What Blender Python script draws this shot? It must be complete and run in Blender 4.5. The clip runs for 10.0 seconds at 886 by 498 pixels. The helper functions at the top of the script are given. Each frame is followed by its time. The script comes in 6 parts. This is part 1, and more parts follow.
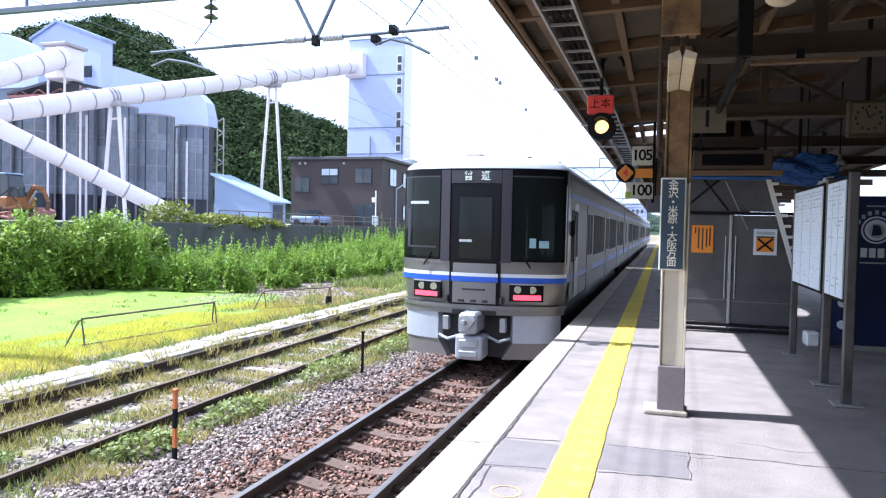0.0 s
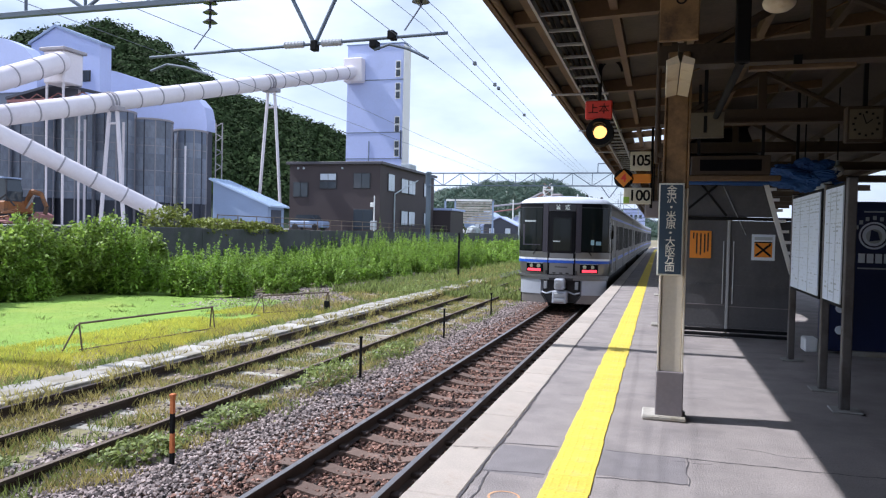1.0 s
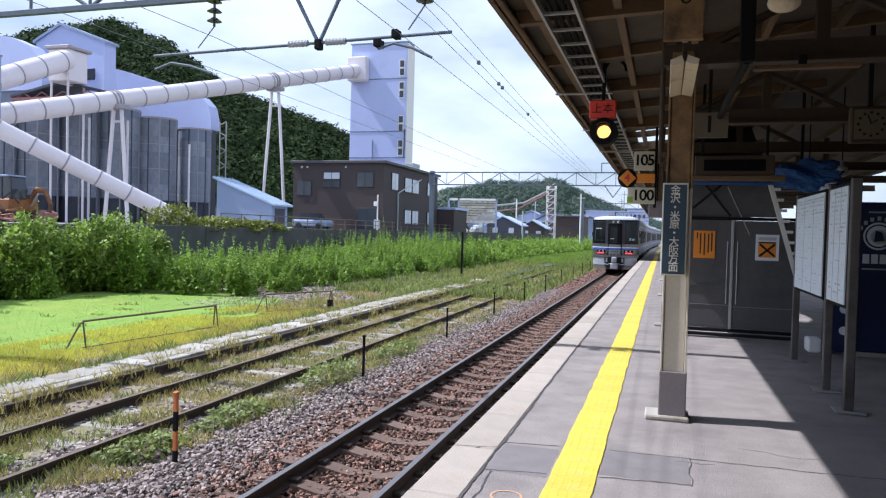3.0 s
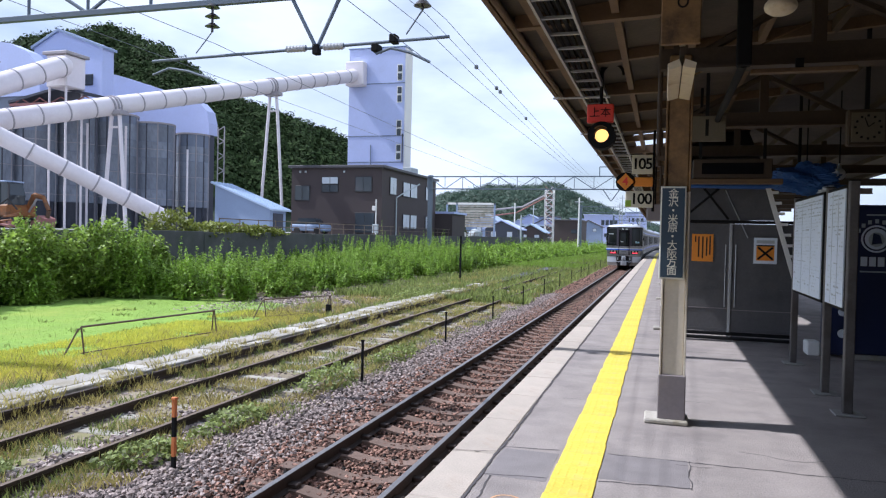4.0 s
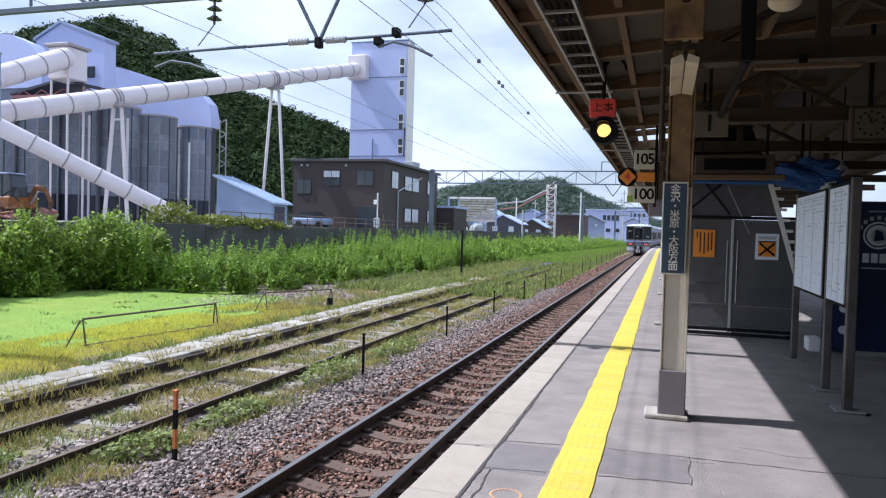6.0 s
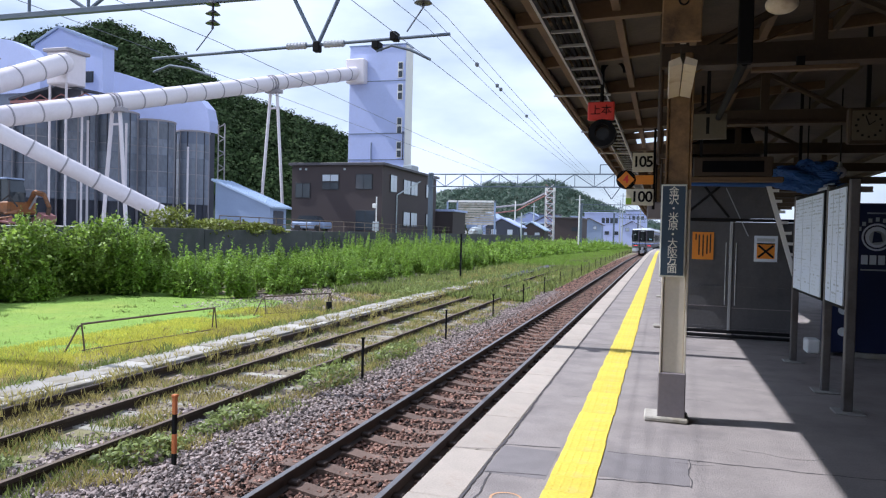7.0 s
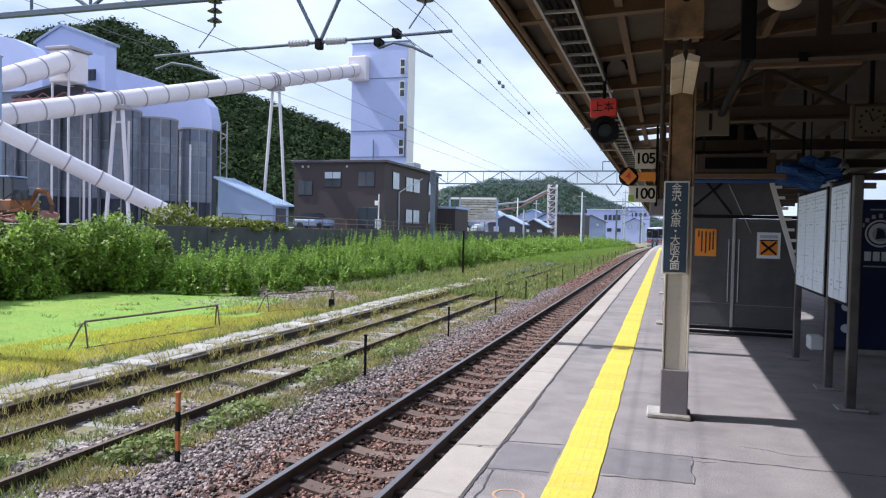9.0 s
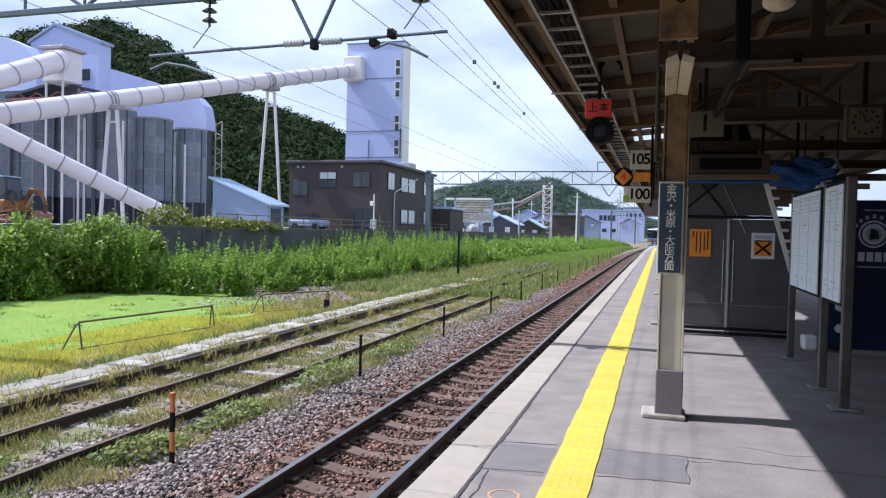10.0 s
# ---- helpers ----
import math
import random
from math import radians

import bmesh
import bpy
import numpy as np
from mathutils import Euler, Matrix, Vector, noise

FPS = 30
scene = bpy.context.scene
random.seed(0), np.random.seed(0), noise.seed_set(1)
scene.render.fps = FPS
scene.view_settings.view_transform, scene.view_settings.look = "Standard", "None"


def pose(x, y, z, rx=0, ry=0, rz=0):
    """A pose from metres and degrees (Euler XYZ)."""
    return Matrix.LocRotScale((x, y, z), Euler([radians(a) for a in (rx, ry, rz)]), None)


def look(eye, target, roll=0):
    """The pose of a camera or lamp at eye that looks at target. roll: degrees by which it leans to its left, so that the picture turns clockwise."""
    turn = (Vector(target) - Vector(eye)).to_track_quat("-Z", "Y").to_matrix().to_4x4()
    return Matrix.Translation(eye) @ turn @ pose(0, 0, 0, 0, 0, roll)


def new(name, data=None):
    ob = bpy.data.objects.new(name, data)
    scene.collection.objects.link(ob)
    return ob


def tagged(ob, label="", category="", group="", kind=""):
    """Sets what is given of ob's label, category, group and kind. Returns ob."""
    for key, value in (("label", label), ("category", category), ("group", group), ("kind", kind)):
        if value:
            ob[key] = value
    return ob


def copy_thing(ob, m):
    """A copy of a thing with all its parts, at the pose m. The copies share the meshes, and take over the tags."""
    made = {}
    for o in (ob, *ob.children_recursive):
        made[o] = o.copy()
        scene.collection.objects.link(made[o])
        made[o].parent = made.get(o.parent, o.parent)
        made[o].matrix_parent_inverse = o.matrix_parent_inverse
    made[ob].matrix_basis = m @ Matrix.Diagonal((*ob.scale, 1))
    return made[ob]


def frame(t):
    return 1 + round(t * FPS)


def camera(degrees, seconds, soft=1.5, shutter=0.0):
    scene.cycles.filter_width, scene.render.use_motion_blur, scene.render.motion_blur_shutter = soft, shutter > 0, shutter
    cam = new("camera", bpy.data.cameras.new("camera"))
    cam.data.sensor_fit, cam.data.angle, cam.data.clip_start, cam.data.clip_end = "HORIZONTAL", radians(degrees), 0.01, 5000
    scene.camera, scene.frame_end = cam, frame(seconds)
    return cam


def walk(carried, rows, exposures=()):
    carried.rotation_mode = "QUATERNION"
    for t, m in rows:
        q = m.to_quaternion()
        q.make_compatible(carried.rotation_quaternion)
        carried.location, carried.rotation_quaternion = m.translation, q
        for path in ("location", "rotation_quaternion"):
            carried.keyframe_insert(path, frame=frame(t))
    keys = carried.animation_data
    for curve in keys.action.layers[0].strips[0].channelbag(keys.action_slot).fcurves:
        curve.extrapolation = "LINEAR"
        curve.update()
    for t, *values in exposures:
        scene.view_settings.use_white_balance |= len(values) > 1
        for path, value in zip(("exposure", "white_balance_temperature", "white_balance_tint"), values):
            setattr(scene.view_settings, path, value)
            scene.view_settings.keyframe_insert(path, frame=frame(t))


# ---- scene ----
# World: y runs along the track, x across it, z = 0 is the platform's surface.
TURNS = [  # seconds, yaw, pitch, roll of the hand-held camera
    (0.0, 16.97, -1.80, -1.26), (0.5, 16.95, -1.99, -1.29), (1.0, 16.84, -1.40, -1.34), (1.5, 16.67, -1.74, -1.49),
    (2.0, 17.12, -1.70, -1.79), (2.5, 17.16, -1.65, -1.68), (4.0, 16.98, -1.13, -1.32), (4.5, 17.12, -1.35, -1.69),
    (5.0, 17.15, -1.39, -1.61), (5.5, 17.13, -1.69, -1.70), (7.0, 17.01, -1.32, -1.40), (7.5, 17.00, -1.46, -1.45),
    (8.0, 17.16, -1.39, -1.41), (8.5, 17.18, -1.37, -1.16), (9.0, 17.20, -1.55, -1.30), (9.5, 16.95, -1.42, -1.18),
    (10.0, 16.82, -1.51, -1.32)]
cam = camera(63.4, 10.0, soft=1.2)
walk(cam, [(t, pose(0, 0, 1.6, 90 + p, r, w)) for t, w, p, r in TURNS],
     exposures=[(t, e + 0.22, k, 14) for t, e, k in ((0.0, 0.86, 5480), (0.2, 0.58, 5560), (0.5, 0.19, 5700), (0.8, 0.05, 5740), (1.0, 0.0, 5700), (2.0, -0.02, 5690), (5.5, -0.07, 5670), (10.0, -0.10, 5660))])

# ---- sky and sun ----
SUN_EL, SUN_AZ = 53.2, 261.5     # degrees; azimuth clockwise from +y
world = bpy.data.worlds.new("sky")
scene.world = world
world.use_nodes = True
wn, wl = world.node_tree.nodes, world.node_tree.links
wn.clear()
wout, wbg, wsky = wn.new("ShaderNodeOutputWorld"), wn.new("ShaderNodeBackground"), wn.new("ShaderNodeTexSky")
wsky.sky_type, wsky.sun_disc = "NISHITA", False
wsky.sun_elevation, wsky.sun_rotation = radians(SUN_EL), radians(SUN_AZ)
wsky.air_density, wsky.dust_density, wsky.ozone_density = 1.0, 1.2, 1.2
wco, wmap, wno, wramp, wmix = (wn.new("ShaderNodeTexCoord"), wn.new("ShaderNodeMapping"), wn.new("ShaderNodeTexNoise"),
                               wn.new("ShaderNodeValToRGB"), wn.new("ShaderNodeMix"))
wmap.inputs["Scale"].default_value = (1.3, 1.3, 3.6)
wno.inputs["Scale"].default_value, wno.inputs["Detail"].default_value = 2.2, 7
wramp.color_ramp.elements[0].position, wramp.color_ramp.elements[1].position = 0.22, 0.62
wmix.data_type = "RGBA"
wmix.inputs["B"].default_value = (9.4, 10.2, 11.4, 1)
wl.new(wco.outputs["Generated"], wmap.inputs["Vector"])
wl.new(wmap.outputs["Vector"], wno.inputs["Vector"])
wl.new(wno.outputs["Fac"], wramp.inputs["Fac"])
wl.new(wramp.outputs["Color"], wmix.inputs["Factor"])
wl.new(wsky.outputs["Color"], wmix.inputs["A"])
wl.new(wmix.outputs["Result"], wbg.inputs["Color"])
wbg.inputs["Strength"].default_value = 0.098
wl.new(wbg.outputs["Background"], wout.inputs["Surface"])
sun_data = bpy.data.lights.new("sun", "SUN")
sun_data.energy, sun_data.angle, sun_data.color = 5.0, radians(0.7), (1.0, 0.95, 0.88)
sun = new("sun", sun_data)
sv = Vector((math.sin(radians(SUN_AZ)) * math.cos(radians(SUN_EL)), math.cos(radians(SUN_AZ)) * math.cos(radians(SUN_EL)),
             math.sin(radians(SUN_EL))))
sun.matrix_world = look(sv * 60, (0, 0, 0))


# ---- materials ----
def mat(name, colour, rough=0.7, metal=0.0, vary=0.15, scale=8.0, bump=0.15, fine=60.0, stain=None, stain_at=0.6, island=0.0,
        random_ob=0.0, emit=0.0, coat=0.0, gloss=0.5, stretch=(1, 1, 1)):
    """Colour with two scales of variation, an optional stain colour, relief, and variation per island or per object."""
    m = bpy.data.materials.new(name)
    m.use_nodes = True
    n, l = m.node_tree.nodes, m.node_tree.links
    b = n["Principled BSDF"]
    b.inputs["Roughness"].default_value, b.inputs["Metallic"].default_value = rough, metal
    b.inputs["Coat Weight"].default_value = coat
    co, mp = n.new("ShaderNodeTexCoord"), n.new("ShaderNodeMapping")
    mp.inputs["Scale"].default_value = stretch
    l.new(co.outputs["Object"], mp.inputs["Vector"])
    n1, n2 = n.new("ShaderNodeTexNoise"), n.new("ShaderNodeTexNoise")
    n1.inputs["Scale"].default_value, n1.inputs["Detail"].default_value = scale, 5
    n2.inputs["Scale"].default_value, n2.inputs["Detail"].default_value = fine, 3
    for x in (n1, n2):
        l.new(mp.outputs["Vector"], x.inputs["Vector"])
    add = n.new("ShaderNodeMath")
    add.operation = "ADD"
    l.new(n1.outputs["Fac"], add.inputs[0])
    l.new(n2.outputs["Fac"], add.inputs[1])
    last = add.outputs[0]
    centre = 1.0
    if island or random_ob:
        src = n.new("ShaderNodeNewGeometry").outputs["Random Per Island"] if island else n.new("ShaderNodeObjectInfo").outputs["Random"]
        k = n.new("ShaderNodeMath")
        k.operation = "MULTIPLY_ADD"
        k.inputs[1].default_value = (island or random_ob) / max(vary, 0.01)
        l.new(src, k.inputs[0])
        l.new(last, k.inputs[2])
        last = k.outputs[0]
        centre += 0.5 * (island or random_ob) / max(vary, 0.01)
    mr = n.new("ShaderNodeMapRange")
    mr.inputs["From Min"].default_value, mr.inputs["From Max"].default_value = centre - 0.5, centre + 0.5
    mr.inputs["To Min"].default_value, mr.inputs["To Max"].default_value = 1 - vary, 1 + vary
    mr.clamp = False
    l.new(last, mr.inputs["Value"])
    hs = n.new("ShaderNodeHueSaturation")
    hs.inputs["Color"].default_value = (*colour, 1)
    l.new(mr.outputs["Result"], hs.inputs["Value"])
    colour_out = hs.outputs["Color"]
    if stain:
        n3, rp, mx = n.new("ShaderNodeTexNoise"), n.new("ShaderNodeValToRGB"), n.new("ShaderNodeMix")
        n3.inputs["Scale"].default_value, n3.inputs["Detail"].default_value = scale * 0.45, 8
        n3.inputs["Roughness"].default_value = 0.65
        l.new(mp.outputs["Vector"], n3.inputs["Vector"])
        rp.color_ramp.elements[0].position, rp.color_ramp.elements[1].position = stain_at - 0.08, stain_at + 0.1
        l.new(n3.outputs["Fac"], rp.inputs["Fac"])
        mx.data_type = "RGBA"
        mx.inputs["B"].default_value = (*stain, 1)
        l.new(rp.outputs["Color"], mx.inputs["Factor"])
        l.new(colour_out, mx.inputs["A"])
        colour_out = mx.outputs["Result"]
    l.new(colour_out, b.inputs["Base Color"])
    if bump:
        bp = n.new("ShaderNodeBump")
        bp.inputs["Strength"].default_value, bp.inputs["Distance"].default_value = bump, 0.02
        l.new(add.outputs[0], bp.inputs["Height"])
        l.new(bp.outputs["Normal"], b.inputs["Normal"])
    if gloss != 0.5:
        b.inputs["Specular IOR Level"].default_value = gloss
    if emit:
        b.inputs["Emission Color"].default_value, b.inputs["Emission Strength"].default_value = (*colour, 1), emit
    return m


def leaf_mat(name, colour, vary=0.35, through_light=0.35, rough=0.55, gloss=0.5, clump=0.5, deep=0.32):
    m = mat(name, colour, rough=rough, gloss=gloss, vary=deep, scale=clump, fine=5, bump=0, island=vary)
    n, l = m.node_tree.nodes, m.node_tree.links
    b = n["Principled BSDF"]
    tr, mx = n.new("ShaderNodeBsdfTranslucent"), n.new("ShaderNodeMixShader")
    l.new(b.inputs["Base Color"].links[0].from_socket, tr.inputs["Color"])
    mx.inputs["Fac"].default_value = through_light
    l.new(b.outputs["BSDF"], mx.inputs[1])
    l.new(tr.outputs["BSDF"], mx.inputs[2])
    l.new(mx.outputs["Shader"], n["Material Output"].inputs["Surface"])
    return m


M = dict(
    asphalt=mat("platform_asphalt", (0.300, 0.266, 0.250), 0.85, vary=0.32, scale=2.8, fine=70, bump=0.35, stain=(0.215, 0.192, 0.185), stain_at=0.58),
    patch=mat("asphalt_patch", (0.225, 0.205, 0.205), 0.85, vary=0.2, scale=6, fine=110, bump=0.25),
    edge=mat("platform_edge_concrete", (0.44, 0.385, 0.33), 0.85, vary=0.2, scale=4, fine=70, bump=0.2, stain=(0.36, 0.28, 0.22), stain_at=0.66, random_ob=0.10),
    yellow=mat("tactile_yellow", (0.75, 0.585, 0.075), 0.7, vary=0.16, scale=7, fine=60, bump=0.1, stain=(0.62, 0.50, 0.16), stain_at=0.62, random_ob=0.08),
    concrete=mat("old_concrete", (0.33, 0.32, 0.30), 0.9, vary=0.2, scale=2.5, fine=40, bump=0.3, stain=(0.20, 0.19, 0.17), stain_at=0.62),
    pale_concrete=mat("pale_concrete", (0.40, 0.375, 0.33), 0.9, vary=0.22, scale=2.5, fine=40, bump=0.3, stain=(0.24, 0.21, 0.15), stain_at=0.56, random_ob=0.2),
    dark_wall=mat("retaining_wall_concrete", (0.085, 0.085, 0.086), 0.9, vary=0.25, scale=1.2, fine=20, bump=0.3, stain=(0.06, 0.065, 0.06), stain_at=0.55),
    soil=mat("dry_soil_and_moss", (0.235, 0.195, 0.135), 0.95, vary=0.3, scale=0.8, fine=14, bump=0.4, stain=(0.21, 0.20, 0.08), stain_at=0.55),
    lawn_soil=mat("lawn_ground", (0.20, 0.315, 0.045), 0.95, vary=0.28, scale=0.6, fine=9, bump=0.3, stain=(0.30, 0.36, 0.06), stain_at=0.60),
    yard=mat("yard_gravel", (0.30, 0.29, 0.27), 0.95, vary=0.2, scale=0.5, fine=12, bump=0.2),
    ballast_bed=mat("ballast_bed", (0.105, 0.064, 0.048), 0.95, vary=0.5, scale=5, fine=26, bump=0.9),
    stone=mat("brown_ballast_stone", (0.19, 0.108, 0.08), 0.9, vary=0.25, scale=9, fine=60, bump=0.2, island=1.1),
    stone_grey=mat("grey_ballast_stone", (0.26, 0.212, 0.195), 0.9, vary=0.25, scale=9, fine=60, bump=0.2, island=0.85),
    rail_side=mat("rusty_rail", (0.045, 0.030, 0.024), 0.8, vary=0.3, scale=5, fine=50, bump=0.2),
    rail_top=mat("worn_rail_head", (0.27, 0.255, 0.25), 0.5, 0.8, vary=0.1, scale=5, fine=50, bump=0.03),
    rail_dull=mat("dull_rail_head", (0.16, 0.12, 0.09), 0.7, 0.3, vary=0.25, scale=6, fine=50, bump=0.1),
    sleeper=mat("sleeper_concrete", (0.17, 0.115, 0.09), 0.9, vary=0.2, scale=5, fine=50, bump=0.3, random_ob=0.15),
    old_sleeper=mat("weathered_sleeper", (0.33, 0.31, 0.26), 0.9, vary=0.2, scale=5, fine=50, bump=0.3, random_ob=0.2),
    cream=mat("cream_paint", (0.60, 0.54, 0.44), 0.55, vary=0.1, scale=4, fine=40, bump=0.08, stain=(0.30, 0.19, 0.09), stain_at=0.66),
    rust_paint=mat("rusty_brown_paint", (0.24, 0.138, 0.055), 0.7, vary=0.25, scale=4, fine=40, bump=0.12, stain=(0.05, 0.028, 0.014), stain_at=0.56),
    old_board=mat("worn_ochre_board", (0.26, 0.15, 0.06), 0.7, vary=0.25, scale=6, fine=40, bump=0.1, stain=(0.07, 0.04, 0.02), stain_at=0.54),
    lamp_cream=mat("yellowed_lamp_enamel", (0.60, 0.52, 0.38), 0.5, vary=0.12, scale=5, fine=40, bump=0.04, stain=(0.36, 0.25, 0.13), stain_at=0.62),
    post_paint=mat("grimy_brown_grey_paint", (0.10, 0.09, 0.085), 0.6, vary=0.2, scale=5, fine=40, bump=0.06, stain=(0.06, 0.05, 0.045), stain_at=0.58),
    grey_paint=mat("dark_grey_paint", (0.20, 0.175, 0.18), 0.6, vary=0.12, scale=5, fine=40, bump=0.05),
    white_paint=mat("white_paint", (0.78, 0.77, 0.74), 0.6, vary=0.06, scale=4, fine=40, bump=0.05),
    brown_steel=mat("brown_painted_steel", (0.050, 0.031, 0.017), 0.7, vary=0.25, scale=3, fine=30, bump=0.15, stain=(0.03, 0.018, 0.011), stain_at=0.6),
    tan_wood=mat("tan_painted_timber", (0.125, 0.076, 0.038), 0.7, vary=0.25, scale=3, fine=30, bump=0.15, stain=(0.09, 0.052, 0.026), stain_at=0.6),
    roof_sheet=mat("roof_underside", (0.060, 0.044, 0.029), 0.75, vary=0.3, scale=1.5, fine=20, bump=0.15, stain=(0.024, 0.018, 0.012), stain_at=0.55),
    paint_orange=mat("worn_orange_paint", (0.62, 0.36, 0.20), 0.8, vary=0.2, bump=0.05),
    black=mat("black_steel", (0.011, 0.011, 0.012), 0.75, vary=0.2, scale=5, fine=40, bump=0.05, gloss=0.12),
    tar=mat("tarry_joint", (0.09, 0.082, 0.085), 0.9, vary=0.3, scale=12, fine=70, bump=0.2),
    galv=mat("galvanised_steel", (0.42, 0.43, 0.44), 0.5, 0.7, vary=0.15, scale=6, fine=40, bump=0.05),
    wire=mat("weathered_wire", (0.17, 0.19, 0.22), 0.6, 0.4, vary=0.1, bump=0),
    truss=mat("blue_grey_steel", (0.12, 0.15, 0.19), 0.6, 0.2, vary=0.15, scale=4, bump=0.05),
    insulator=mat("grey_porcelain", (0.40, 0.41, 0.42), 0.25, vary=0.08, bump=0.0),
    insulator_dark=mat("dark_porcelain", (0.05, 0.045, 0.05), 0.3, vary=0.08, bump=0.0),
    red=mat("red_enamel", (0.75, 0.05, 0.03), 0.45, vary=0.06, bump=0.03),
    orange=mat("orange_enamel", (0.80, 0.27, 0.02), 0.5, vary=0.08, bump=0.03),
    digger_orange=mat("grimy_orange_paint", (0.27, 0.10, 0.025), 0.65, vary=0.3, scale=3, fine=20, bump=0.1, stain=(0.10, 0.06, 0.035), stain_at=0.52),
    post_orange=mat("faded_orange_paint", (0.55, 0.17, 0.05), 0.7, vary=0.2, bump=0.1),
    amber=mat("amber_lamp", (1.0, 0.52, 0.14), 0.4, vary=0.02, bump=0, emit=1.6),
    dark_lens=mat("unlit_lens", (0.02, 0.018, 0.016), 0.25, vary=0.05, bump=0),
    sign_navy=mat("navy_sign", (0.030, 0.055, 0.085), 0.5, vary=0.1, bump=0.02),
    sign_cream=mat("cream_lettering", (0.72, 0.70, 0.60), 0.6, vary=0.05, bump=0),
    sign_board=mat("cream_signboard", (0.62, 0.58, 0.46), 0.6, vary=0.1, bump=0.03, stain=(0.4, 0.32, 0.2), stain_at=0.68),
    # Cream signboard darkened: the canopy's shade is put into the colour.
    shaded_plate=mat("canopy_shade_plate", (0.12, 0.10, 0.065), 0.7, vary=0.15, bump=0.03),
    paper=mat("white_paper", (0.68, 0.74, 0.82), 0.7, vary=0.05, scale=3, bump=0.02),
    print_grey=mat("grey_print", (0.42, 0.46, 0.48), 0.7, vary=0.05, bump=0),
    print_pale=mat("faint_print", (0.60, 0.65, 0.70), 0.7, vary=0.05, bump=0),
    gate=mat("dark_grey_sheet", (0.088, 0.086, 0.09), 0.6, vary=0.2, scale=2, fine=25, bump=0.08, stain=(0.055, 0.055, 0.058), stain_at=0.55),
    navy=mat("navy_enamel", (0.012, 0.02, 0.07), 0.35, vary=0.08, scale=3, bump=0.02),
    blue=mat("blue_sheet", (0.02, 0.08, 0.26), 0.55, vary=0.25, scale=3, fine=14, bump=0.4),
    white_metal=mat("white_profiled_metal", (0.47, 0.53, 0.80), 0.6, vary=0.06, scale=0.4, fine=6, bump=0.05, stain=(0.42, 0.47, 0.70), stain_at=0.62),
    pipe=mat("off_white_pipe_paint", (0.74, 0.69, 0.72), 0.55, vary=0.06, scale=0.5, fine=6, bump=0.05, stain=(0.62, 0.55, 0.58), stain_at=0.65),
    pipe_band=mat("grey_pipe_band", (0.33, 0.31, 0.33), 0.6, vary=0.1, bump=0.0),
    silo=mat("grey_silo_steel", (0.18, 0.215, 0.29), 0.55, 0.1, vary=0.12, scale=0.6, fine=5, bump=0.1, stain=(0.17, 0.19, 0.245), stain_at=0.55, stretch=(1, 1, 0.2)),
    silo_plate=mat("weathered_silo_plate", (0.225, 0.25, 0.30), 0.6, 0.1, vary=0.16, scale=1.1, fine=9, bump=0.15, stain=(0.12, 0.135, 0.17), stain_at=0.60, random_ob=0.22, stretch=(1, 1, 0.35)),
    # Dark steel tone that also holds the shade of seams and gaps.
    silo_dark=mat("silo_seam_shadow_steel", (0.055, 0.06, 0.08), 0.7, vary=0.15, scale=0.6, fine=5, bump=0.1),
    brown_wall=mat("brown_siding", (0.062, 0.047, 0.047), 0.75, vary=0.08, scale=1, fine=12, bump=0.08),
    roof_dark=mat("dark_roof_sheet", (0.08, 0.075, 0.085), 0.6, vary=0.1, bump=0.05),
    blue_roof=mat("pale_blue_roof_sheet", (0.42, 0.52, 0.68), 0.45, vary=0.08, scale=0.8, fine=8, bump=0.05),
    pale_wall=mat("pale_blue_grey_wall", (0.27, 0.34, 0.49), 0.7, vary=0.08, scale=0.8, fine=8, bump=0.05),
    glass=mat("window_glass", (0.05, 0.06, 0.07), 0.08, vary=0.1, bump=0),
    pale_glass=mat("curtained_window", (0.55, 0.60, 0.66), 0.2, vary=0.15, scale=1.2, bump=0),
    frame_dark=mat("dark_window_frame", (0.03, 0.03, 0.035), 0.5, vary=0.1, bump=0),
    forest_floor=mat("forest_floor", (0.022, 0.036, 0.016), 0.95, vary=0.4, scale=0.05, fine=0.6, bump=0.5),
    forest=leaf_mat("forest_leaves", (0.036, 0.059, 0.021), 0.45, 0.10, 0.85, 0.1, clump=0.16, deep=0.6),
    # Paler, bluer green: distance haze is put into the leaf colour.
    forest_far=leaf_mat("haze_tinted_forest_leaves", (0.060, 0.105, 0.070), 0.4, 0.2),
    weed=leaf_mat("weed_leaves", (0.225, 0.35, 0.042), 0.5, 0.34, clump=1.5, deep=0.5),
    bush=leaf_mat("bush_leaves", (0.25, 0.35, 0.06), 0.5, 0.42, clump=1.5, deep=0.5),
    bush_yellow=leaf_mat("yellow_green_leaves", (0.19, 0.22, 0.035), 0.35, 0.3),
    lawn=leaf_mat("lawn_blades", (0.235, 0.365, 0.05), 0.2, 0.38),
    yellow_grass=leaf_mat("yellowed_grass_blades", (0.64, 0.61, 0.11), 0.25, 0.4),
    dry=leaf_mat("dry_grass_blades", (0.42, 0.365, 0.13), 0.5, 0.35, clump=1.3, deep=0.45),
    mixed=leaf_mat("green_grass_blades", (0.235, 0.285, 0.08), 0.5, 0.35, clump=1.3, deep=0.45),
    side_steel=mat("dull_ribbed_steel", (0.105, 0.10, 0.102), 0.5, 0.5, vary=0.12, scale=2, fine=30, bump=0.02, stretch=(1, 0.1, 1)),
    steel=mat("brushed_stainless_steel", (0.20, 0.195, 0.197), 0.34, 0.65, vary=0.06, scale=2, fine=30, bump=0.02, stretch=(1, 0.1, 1)),
